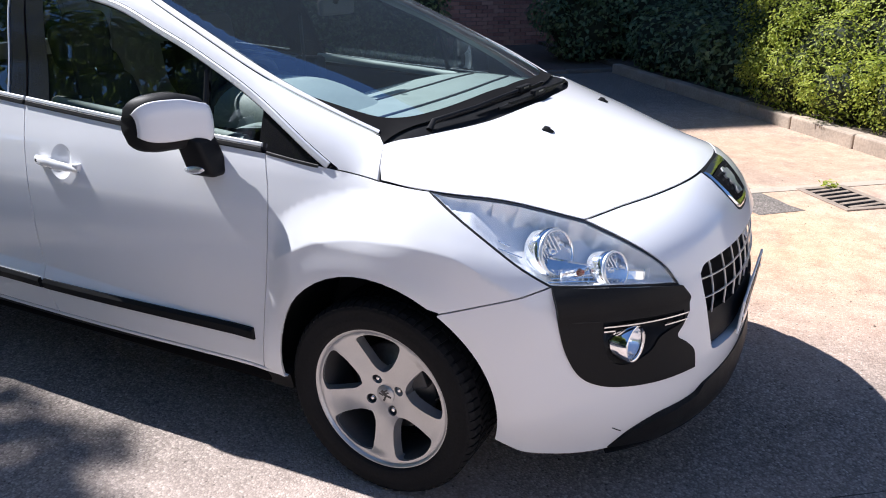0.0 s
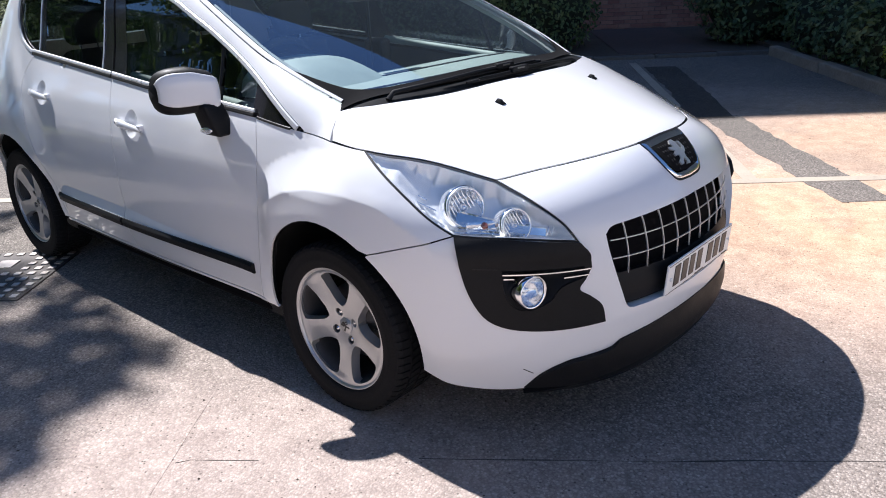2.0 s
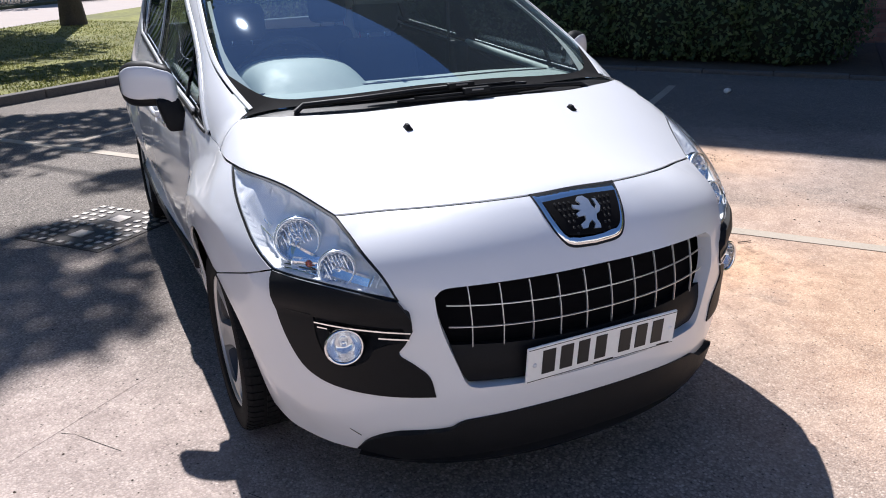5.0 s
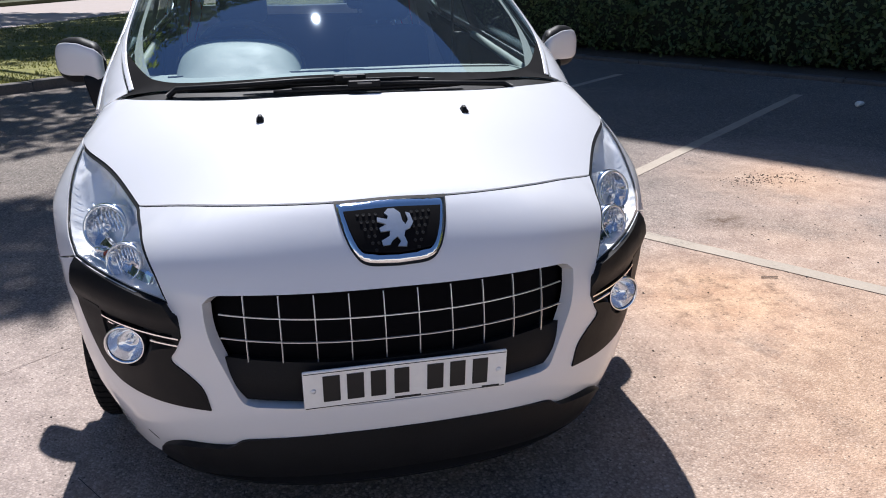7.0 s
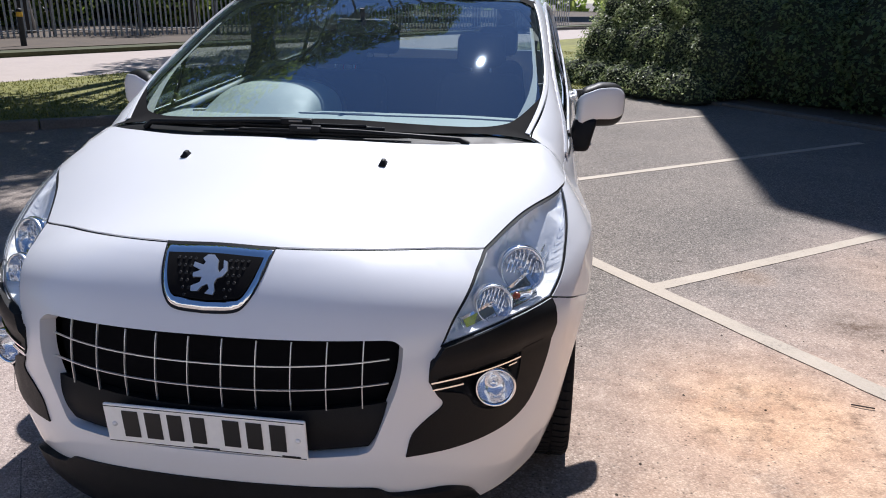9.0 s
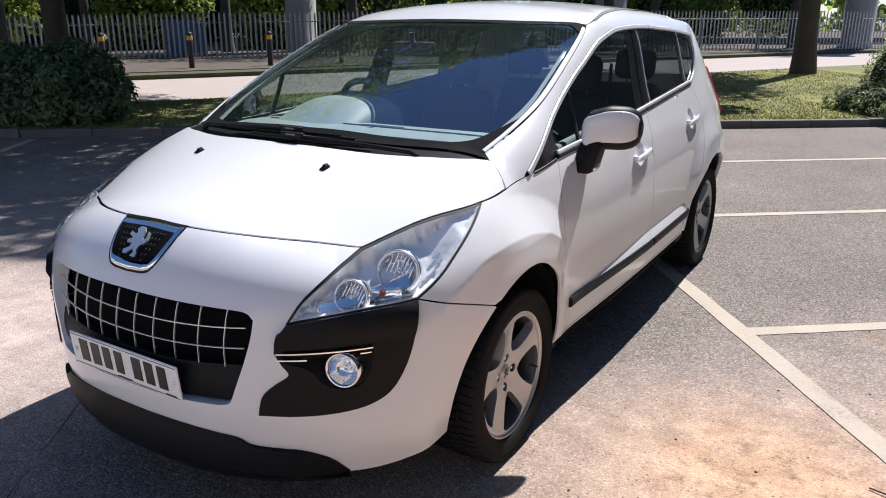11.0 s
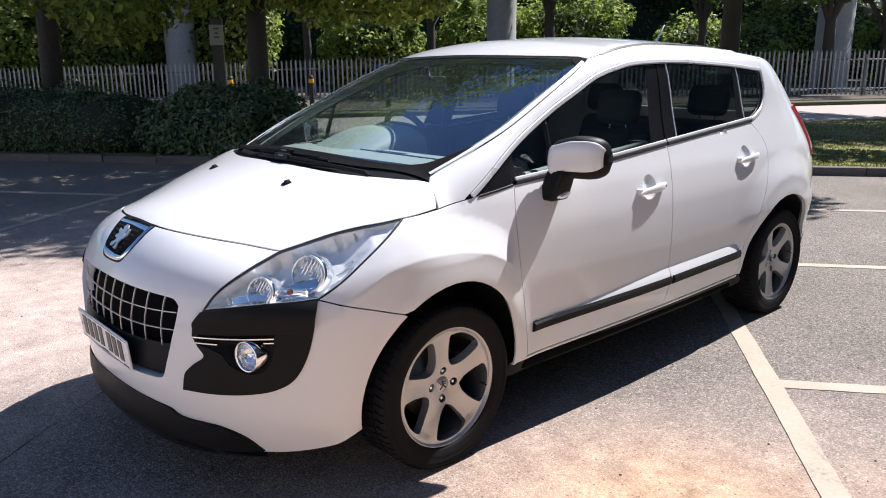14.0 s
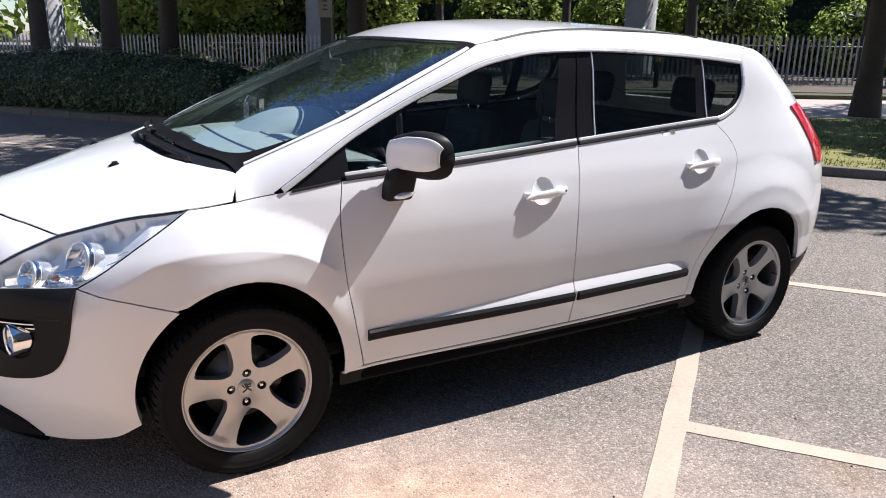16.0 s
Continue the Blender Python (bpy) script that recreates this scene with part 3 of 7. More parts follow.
def fronted(uv):
    """Places on the nose by (x, z), from ahead."""
    o = np.stack([uv[:, 0], 0 * uv[:, 0], uv[:, 1]], 1)
    return skin(o, np.tile((0.0, -1.0, 0.0), (len(uv), 1)), 1.3)


def backed(uv):
    """Places round the tail by (angle in degrees x 0.01, z)."""
    a = np.radians(uv[:, 0] * 100)
    o = np.stack([0 * a, 0 * a + 2.3, uv[:, 1]], 1)
    return skin(o, np.stack([np.cos(a), np.sin(a), 0 * a], 1), 1.8)


def between(outline, lo, hi):
    """The piece of an outline with lo <= u <= hi; lo and hi are (u at v = 1.05, lean per metre of v)."""
    p = [tuple(q) for q in outline]
    for (u0, lean), keep in ((lo, 1), (hi, -1)):
        out = []
        for a, b in zip(p, p[1:] + p[:1]):
            da, db = ((q[0] - u0 - lean * (q[1] - 1.05)) * keep for q in (a, b))
            if da >= 0:
                out.append(a)
            if da * db < 0:
                t = da / (da - db)
                out.append((a[0] + t * (b[0] - a[0]), a[1] + t * (b[1] - a[1])))
        p = out
    return loop(np.array(p))


# ---- glass, roof and pillars ----
SCREEN_SIDE = flow((0.03, 1.052), (0.24, 1.142), (0.464, 1.232), (0.74, 1.355), (1.02, 1.477))
RAIL = flow((1.02, 1.477), (1.30, 1.527), (1.65, 1.549), (2.1, 1.545), (2.4, 1.525), (2.66, 1.49))
side_xy = np.array([(q.x, q.y) for q in on_skin(wrapped, SCREEN_SIDE)])
rail_xy = np.array([(q.x, q.y) for q in on_skin(wrapped, RAIL)])
SCREEN_TOP = flow((side_xy[-1][0], side_xy[-1][1]), (0.42, 0.935), (0.20, 0.895), (0.0, 0.885))
SCREEN_LOW = flow((0.0, -0.075), (0.35, -0.045), (0.62, 0.02), (side_xy[0][0], side_xy[0][1]))
screen_out = loop(SCREEN_LOW, side_xy, SCREEN_TOP, right(SCREEN_TOP), right(side_xy), right(SCREEN_LOW))
windscreen = panel("windscreen", screen_out, topped, WINDSCREEN, car, "clear windscreen mirroring sky and trees", gap=0.006, lift=-0.004, depth=0.0, step=0.026)
windscreen.visible_shadow = False
# the printed border is broad at the foot, rounds the lower corners and thins upwards
edge_in = np.array([(x - 0.020, y) for x, y in side_xy])
edge_in = edge_in[edge_in[:, 1] > 0.24]
half_hole = np.vstack([flow((0.0, -0.022), (0.30, -0.004), (0.50, 0.034), (0.61, 0.085), (0.662, 0.150), tuple(edge_in[0])), edge_in[1:-2], [(x * 0.965, y - 0.030) for x, y in SCREEN_TOP[1:]]])
frit = loop(half_hole, right(half_hole))
panel("screen_border", screen_out, topped, FRIT, car, holes=[frit], gap=0.001, lift=0.0008, depth=0.0, step=0.05)
for mirror in (False, True):
    strip("pillar_finisher", topped, [(x - 0.009, y + 0.006) for x, y in side_xy[1:-1]], 0.015, 0.003, PAINT, car, "white finisher beside the windscreen", mirror, lift=0.001)
for mirror in (False, True):
    pillar_in = np.array([(x - 0.030, y + 0.01) for x, y in side_xy[:20]])
    panel("pillar_foot", loop(pillar_in, np.array([(x - 0.020 - 0.030 * max(0.0, 1 - y / 0.45), y) for x, y in pillar_in])[::-1]), topped, LINING, car, "pale trim inside the windscreen pillar", gap=0.0, lift=-0.030, depth=0.0, step=0.05, mirror=mirror)
COWL = loop(flow((0.0, -0.19), (0.35, -0.155), (0.62, -0.06), (0.74, 0.015)), flow((0.74, 0.02), side_xy[0]), np.array([(x, y + 0.035) for x, y in SCREEN_LOW])[::-1])
for mirror in (False, True):
    panel("cowl", COWL, topped, BLACK_PLASTIC, car, "black plastic scuttle panel", gap=-0.004, lift=-0.007, depth=0.0, mirror=mirror)
ROOF_REAR = flow((0.0, 2.86), (0.3, 2.84), (0.5, 2.76), (rail_xy[-1][0], rail_xy[-1][1]))
roof_out = loop(SCREEN_TOP[::-1], rail_xy, ROOF_REAR[::-1], right(ROOF_REAR[::-1]), right(rail_xy), right(SCREEN_TOP[::-1]))
roof = panel("roof", roof_out, topped, PAINT, car, "white roof skin", gap=0.003, step=0.07)
panel("headlining", roof_out, topped, LINING, car, gap=0.02, lift=-0.035, depth=0.0, step=0.08)

DLO_LOW = np.vstack([BELT_R[::-1], BELT_F[::-1], flow((0.370, 1.015), (0.25, 1.002), (0.134, 0.986))])
dlo = loop(DLO_TOP, DLO_REAR, DLO_LOW)
pane = inset(dlo, 0.020)
for mirror in (False, True):
    door, rdoor = doors[mirror]
    panel("window_surround", dlo, wrapped, GLOSS_BLACK, car, holes=[between(pane, (0.40, 0), (1.313, 0.25)), between(pane, (1.538, 0.13), (2.16, 0.135)), between(inset(dlo, 0.034), (2.25, 0.04), (2.6, 0))],
          gap=-0.004, lift=-0.008, depth=0.0, mirror=mirror)
    g = panel("quarter_light", between(pane, (0.40, 0), (0.605, 0.10)), wrapped, SIDE_GLASS, door, gap=-0.003, lift=-0.010, depth=0.0, mirror=mirror)
    g.visible_shadow = False
    g = panel("front_window", between(pane, (0.625, 0.10), (1.313, 0.25)), wrapped, SIDE_GLASS, door, gap=-0.003, lift=-0.010, depth=0.0, mirror=mirror)
    g.visible_shadow = False
    panel("window_post", between(pane, (0.605, 0.10), (0.625, 0.10)), wrapped, SEAL, door, gap=0.0, lift=-0.004, depth=0.01, mirror=mirror)
    g = panel("rear_window", between(pane, (1.538, 0.13), (2.16, 0.135)), wrapped, REAR_GLASS, rdoor, gap=-0.003, lift=-0.010, depth=0.0, mirror=mirror)
    g.visible_shadow = False
    g = panel("rear_quarter_window", between(inset(dlo, 0.034), (2.25, 0.04), (2.6, 0)), wrapped, REAR_GLASS, car, gap=-0.003, lift=-0.012, depth=0.0, mirror=mirror)
    trim = inset(dlo, 0.010)
    trim_end = int(np.argmin(np.hypot(*(trim - (2.30, 1.15)).T)))
    strip("window_top_trim", wrapped, trim[1:trim_end], 0.019, 0.006, SATIN, car, "satin silver window trim", mirror)
    strip("pillar_edge", wrapped, [(1.532 + 0.13 * (z - 1.05), z) for z in np.linspace(1.115, 1.455, 6)], 0.006, 0.003, SATIN, rdoor, mirror=mirror, lift=-0.006)
    strip("pillar_gap", wrapped, [(1.43 + 0.18 * (z - 1.05), z) for z in np.linspace(1.10, 1.46, 6)], 0.005, 0.0015, DARK, car, mirror=mirror, lift=-0.006)
    strip("pillar_edge", wrapped, [(2.232 + 0.06 * (z - 1.05), z) for z in np.linspace(1.155, 1.435, 6)], 0.006, 0.003, SATIN, rdoor, mirror=mirror, lift=-0.006)
    fb = np.array([(y, float(np.interp(y, BELT_F[:, 0], BELT_F[:, 1])) + 0.006) for y in np.linspace(0.385, 1.428, 28)])
    rb = np.array([(y, float(np.interp(y, BELT_R[:, 0], BELT_R[:, 1])) + 0.006) for y in np.linspace(1.442, 2.30, 24)])
    for line, owner in ((fb, door), (rb, rdoor)):
        strip("belt_seal", wrapped, line, 0.015, 0.006, SEAL, owner, "black rubber window seal", mirror)
        strip("belt_trim", wrapped, line + (0, 0.0130), 0.013, 0.006, SATIN, owner, "thin bright line over the seal", mirror)
    strip("belt_seal", wrapped, [(y, 0.984 + 0.131 * (y - 0.134)) for y in np.linspace(0.19, 0.366, 8)], 0.009, 0.003, SEAL, car, mirror=mirror, lift=0.0)
    # mouldings, sill and the dark seams behind the panels
    strip("door_moulding", wrapped, flow((0.445, 0.440), (0.9, 0.444), (1.392, 0.450)), 0.040, 0.016, BLACK_PLASTIC, door, "black rubbing strip", mirror)
    strip("door_moulding", wrapped, flow((1.414, 0.450), (1.75, 0.455), (2.075, 0.460)), 0.040, 0.016, BLACK_PLASTIC, rdoor, "black rubbing strip", mirror)
    panel("sill", loop(flow((0.345, 0.300), (0.432, 0.314), (0.9, 0.314), (1.405, 0.314), (1.75, 0.317), (2.16, 0.326)), flow((2.16, 0.326), (2.17, 0.245), (1.3, 0.232), (0.35, 0.232))), wrapped, BLACK_PLASTIC, car, "black sill under the doors", lift=-0.012, depth=0.05, mirror=mirror)
    strip("sill_edge", wrapped, flow((0.36, 0.299), (0.432, 0.307), (0.9, 0.307), (1.405, 0.307), (1.75, 0.310), (2.13, 0.318)), 0.014, 0.004, PAINT, car, mirror=mirror, lift=-0.004)
    seam = loop(flow((0.06, 0.965), (0.134, 0.975), (0.371, 1.0), (1.435, 1.07), (2.285, 1.13), (2.45, 1.14)), flow((2.45, 1.14), (2.5, 0.9), (2.4, 0.74)), arch(REAR_ARCH, 122, 172, 0.45, 0.43), flow((2.13, 0.34), (1.3, 0.31), (0.5, 0.3), (0.40, 0.31)), arch(0, -2, 88, 0.39, 0.43))
    panel("inner_side", seam, wrapped, CABIN, car, gap=0.0, lift=-0.045, depth=0.0, step=0.06, mirror=mirror)
    # Black sheet behind the door gaps; their shade is in its colour.
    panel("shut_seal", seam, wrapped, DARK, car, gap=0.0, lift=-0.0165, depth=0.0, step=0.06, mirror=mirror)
    panel("pillar_lining", loop(flow((0.05, 1.045), (0.24, 1.142), (0.464, 1.232), (0.74, 1.355), (1.02, 1.477)), RAIL, DLO_TOP[::-1]), wrapped, LINING, car, gap=0.003, lift=-0.03, depth=0.0, mirror=mirror)
    strip("rail_seam", wrapped, RAIL[2:-2], 0.008, 0.002, SEAL, car, mirror=mirror, lift=-0.001)

# ---- tail ----
tg = loop(flow((0.42, 1.46), (0.55, 1.525), (0.9, 1.54)), flow((0.9, 1.54), (1.25, 1.525), (1.38, 1.46)), flow((1.38, 1.46), (1.40, 1.2), (1.42, 0.9)), flow((1.42, 0.9), (1.42, 0.55), (0.9, 0.50), (0.38, 0.55)), flow((0.38, 0.55), (0.38, 0.9), (0.40, 1.2), (0.42, 1.46)))
rw = loop(flow((0.50, 1.15), (0.9, 1.13), (1.30, 1.15)), flow((1.30, 1.15), (1.27, 1.42), (0.9, 1.46), (0.53, 1.42)), flow((0.53, 1.42), (0.50, 1.15)))
tailgate = panel("tailgate", tg, backed, PAINT, car, holes=[rw], gap=0.0, step=0.06)
for mirror in (False, True):
    panel("rear_pillar", loop(flow((0.24, 1.50), (0.30, 1.40), (0.35, 1.20), (0.39, 0.88)), flow((0.39, 0.88), (0.52, 0.88)), flow((0.52, 0.88), (0.50, 1.2), (0.52, 1.46), (0.62, 1.55)), flow((0.62, 1.55), (0.40, 1.55), (0.24, 1.50))), backed, PAINT, car, gap=0.0, lift=-0.008, step=0.05, mirror=mirror)
panel("rear_screen", rw, backed, SIDE_GLASS, tailgate, gap=-0.004, lift=-0.006, depth=0.0, step=0.06)
panel("rear_bumper", loop(flow((0.47, 0.90), (0.48, 0.80), (0.50, 0.56), (0.9, 0.52), (1.30, 0.56), (1.32, 0.8), (1.33, 0.90)), flow((1.33, 0.90), (1.33, 0.5), (1.33, 0.34), (0.9, 0.30), (0.47, 0.34), (0.47, 0.5), (0.47, 0.90))), backed, PAINT, car, gap=0.0, lift=-0.010, step=0.06)
panel("rear_valance", loop(flow((0.335, 0.335), (0.36, 0.372), (0.42, 0.392), (0.9, 0.40), (1.38, 0.392), (1.44, 0.372), (1.465, 0.335)), flow((1.465, 0.335), (1.42, 0.27), (0.9, 0.25), (0.38, 0.27), (0.335, 0.335))), backed, BLACK_PLASTIC, car, "black lower lip of the rear bumper", gap=0.0, lift=0.005, depth=0.04, step=0.05)
for mirror in (False, True):
    lamp = panel("tail_lamp", loop(flow((2.91, 1.195), (2.975, 1.13), (3.045, 1.02), (3.09, 0.905)), flow((3.09, 0.905), (3.20, 0.905)), flow((3.20, 0.905), (3.19, 1.0), (3.13, 1.12), (3.02, 1.20), (2.91, 1.195))), wrapped, RED_LENS, car, "red wrap-round tail lamp", gap=0.0, lift=0.010, depth=0.03, step=0.025, mirror=mirror)
tube("aerial", [(0, 2.55, 1.55), (0, 2.565, 1.58), (0, 2.65, 1.685)], 0.004, BADGE_METAL, car, "thin steel roof aerial", taper=[0.016, 0.007, 0.0035])

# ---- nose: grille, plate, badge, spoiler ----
# Black sheets put the shade behind grille, bumper and bonnet gaps into colour.
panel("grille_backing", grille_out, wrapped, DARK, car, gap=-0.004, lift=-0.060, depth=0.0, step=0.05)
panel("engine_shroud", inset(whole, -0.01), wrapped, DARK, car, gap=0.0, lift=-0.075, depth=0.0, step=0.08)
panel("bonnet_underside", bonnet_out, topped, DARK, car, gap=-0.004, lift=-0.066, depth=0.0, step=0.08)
# Black strip added in the bonnet gap; the seam's shade is its colour.
strip("bonnet_seal", wrapped, np.vstack([TOPLINE[::-1], flip(TOPLINE)[::-1][1:]]), 0.010, 0.002, DARK, car, "black strip that darkens the gap under the bonnet lip", lift=-0.007)
grille = empty("grille")
grille.parent = car
for i in range(10):
    x = -0.378 + 0.084 * i
    strip("grille_bar", fronted, [(x * (1 + 0.05 * (0.72 - z) / 0.16 * 0), z) for z in np.linspace(0.733, 0.560, 9)], 0.0030, 0.004, BADGE_METAL, grille, "thin silver upright", lift=-0.026)
for z in (0.672, 0.612):
    strip("grille_rail", fronted, [(x, z + 0.012 * (x / 0.45) ** 2) for x in np.linspace(-0.438, 0.438, 41)], 0.0034, 0.004, BADGE_METAL, grille, "thin silver crossbar", lift=-0.024)
bar_out = loop(flow((-0.44, 0.572), (-0.2, 0.562), (0, 0.560), (0.2, 0.562), (0.44, 0.572)), flow((0.44, 0.572), (0.415, 0.50), (0.392, 0.455)), flow((0.392, 0.455), (0.2, 0.449), (0, 0.449), (-0.2, 0.449), (-0.392, 0.455)), flow((-0.392, 0.455), (-0.415, 0.50), (-0.44, 0.572)))
panel("bumper_bar", bar_out, fronted, BLACK_PLASTIC, bumper, "black bar behind the number plate", gap=0.003, lift=-0.026, depth=0.05, step=0.03, swell=lambda uv: 0.014 * np.sin(np.pi * np.clip((uv[:, 1] - 0.44) / 0.13, 0, 1)))
SPOIL_LOW = flow(A(90, 0.252), A(75, 0.246), A(62, 0.226), A(52, 0.192), A(44.5, 0.174))
spoil_top = flow(A(44.5, 0.200), A(48, 0.262), A(52.5, 0.300), A(57, 0.312), A(61, 0.320), A(62.6, 0.327), A(64.2, 0.343), A(66.5, 0.350), A(72, 0.358), A(80, 0.366), A(90, 0.368))
panel("chin_spoiler", loop(spoil_top, SPOIL_LOW, flip(SPOIL_LOW), flip(spoil_top)), wrapped, BLACK_PLASTIC, bumper, "black grained chin spoiler", gap=0.0, lift=0.004, depth=0.04, step=0.04,
      swell=lambda uv: 0.022 * np.sin(np.pi * np.clip((uv[:, 1] - 0.17) / 0.19, 0, 1)) * np.clip((-uv[:, 0] - 0.70) / 0.15, 0, 1) * np.clip((HALF + uv[:, 0] - 0.70) / 0.15, 0, 1))
bm = bmesh.new()
add_box(bm, (-0.252, -0.004, -0.0555), (0.252, 0.004, 0.0555), 0.008, segments=3)
plate = part("number_plate", bm, PLATE_WHITE, car, "white plate with black characters as bars")
PLATE_AT = Matrix.Translation((0.003, -0.908, 0.503)) @ pose(0, 0, 0, 5)
plate.matrix_world = PLATE_AT
x = -0.205
for i, w in enumerate((0.050, 0.050, 0.046, 0.046, 0.050, 0.048, 0.048)):
    x += 0.024 if i == 4 else 0
    box("plate_bar", (x, -0.0062, -0.034), (x + w - 0.009, -0.004, 0.040), INK, plate, bevel=0.001)
    x += 0.0575
for a, b, z in ((-0.032, 0.034, -0.047), (0.19, 0.235, -0.047)):
    box("plate_small_bar", (a, -0.0055, z - 0.0025), (b, -0.004, z + 0.0025), INK, plate)
for sx in (-0.228, 0.232):
    v, f = lathe([(0.0, -0.004), (0.005, -0.003), (0.007, 0.0), (0.007, 0.004)], 14, "y")
    s = mesh_object("plate_screw", v, f, SATIN if sx < 0 else PLATE_WHITE, plate, smooth=True)
    s.location = (sx, -0.005, 0.0)
box("plate_rim", (-0.249, -0.0052, 0.0490), (0.249, -0.004, 0.0505), INK, plate)
box("plate_rim", (-0.249, -0.0052, -0.0505), (0.249, -0.004, -0.0490), INK, plate)

shield = lambda k: loop(flow((-0.134 + k, 0.908 - k), (0, 0.912 - k), (0.134 - k, 0.908 - k)), flow((0.134 - k, 0.908 - k), (0.119 - 0.9 * k, 0.852), (0.099 - 0.7 * k, 0.813 + 0.6 * k), (0.070 - 0.4 * k, 0.795 + 1.3 * k), (0, 0.790 + 1.3 * k)), flow((0, 0.790 + 1.3 * k), (-0.070 + 0.4 * k, 0.795 + 1.3 * k), (-0.099 + 0.7 * k, 0.813 + 0.6 * k), (-0.119 + 0.9 * k, 0.852), (-0.134 + k, 0.908 - k)))
shield_rim = shield(0.0)
shield_rim = np.vstack([shield_rim + (np.roll(shield_rim, -1, 0) - shield_rim) * t for t in np.linspace(0, 1, 6)[:-1]])
panel("badge_gasket", shield(-0.005), fronted, SEAL, car, gap=0.0, lift=0.002, depth=0.01, step=0.02)
badge = panel("badge", shield(0.0), fronted, CHROME, car, "silver-framed shield badge on the nose", gap=0.0, lift=0.002, depth=0.02, step=0.006, swell=lambda uv: 0.005 * np.sin(np.pi * np.clip(np.array([np.min(np.hypot(*(shield_rim - q).T)) for q in uv]) / 0.016, 0, 1)))
panel("badge_field", shield(0.015), fronted, FRIT, badge, "black mesh field", gap=0.0, lift=0.0075, depth=0.0, step=0.02)
for j in range(6):
    for i in range(-6, 7):
        x, z = 0.0145 * i + 0.007 * (j % 2), 0.885 - 0.0135 * j
        if abs(x) < 0.100 - 0.55 * (0.885 - z) and (abs(x) > 0.040 or z > 0.885):
            q, n = fronted(np.array([(x, z)]))
            v, f = lathe([(0.0045, 0.0), (0.0035, 0.0012), (0.0, 0.0008)], 6, "y")
            d = mesh_object("badge_stud", v, f, SEAL, badge)
            d.matrix_world = Matrix.Translation(Vector(q[0] + 0.0080 * n[0])) @ Vector((0, 1, 0)).rotation_difference(Vector(n[0])).to_matrix().to_4x4()
emblem = np.array([(0.002, 0.893), (-0.012, 0.893), (-0.021, 0.885), (-0.013, 0.878), (-0.016, 0.872), (-0.037, 0.877), (-0.038, 0.868), (-0.019, 0.861), (-0.035, 0.854), (-0.033, 0.846), (-0.013, 0.847), (-0.015, 0.836), (-0.033, 0.827), (-0.031, 0.816), (-0.016, 0.817), (-0.010, 0.826), (0.002, 0.834),
                   (0.008, 0.823), (0.000, 0.813), (0.019, 0.811), (0.021, 0.820), (0.016, 0.834), (0.020, 0.846), (0.031, 0.850), (0.039, 0.862), (0.034, 0.881), (0.025, 0.884), (0.029, 0.868), (0.022, 0.858), (0.016, 0.867), (0.014, 0.883)])
panel("emblem", loop((emblem - (0.0, 0.852)) * (1.12, 0.88) + (0.0, 0.856)), fronted, BADGE_METAL, badge, "plain silver emblem shape", gap=0.0, lift=0.0125, depth=0.006, step=0.008)

# ---- lamps ----
def facing(name, centre, way, profile, material, parent, label="", segments=36):
    """A turned piece whose axis looks along way."""
    v, f = lathe(profile, segments, "z")
    ob = mesh_object(name, v, f, material, parent, label, True)
    ob.matrix_world = Matrix.Translation(centre) @ Vector((0, 0, 1)).rotation_difference(Vector(way).normalized()).to_matrix().to_4x4()
    return ob


def edge_depth(outline, slope, most):
    outline = np.vstack([outline + (np.roll(outline, -1, 0) - outline) * t for t in np.linspace(0, 1, 9)[:-1]])
    return lambda uv: -np.minimum(most, slope * np.array([np.min(np.hypot(*(outline - q).T)) for q in uv]))


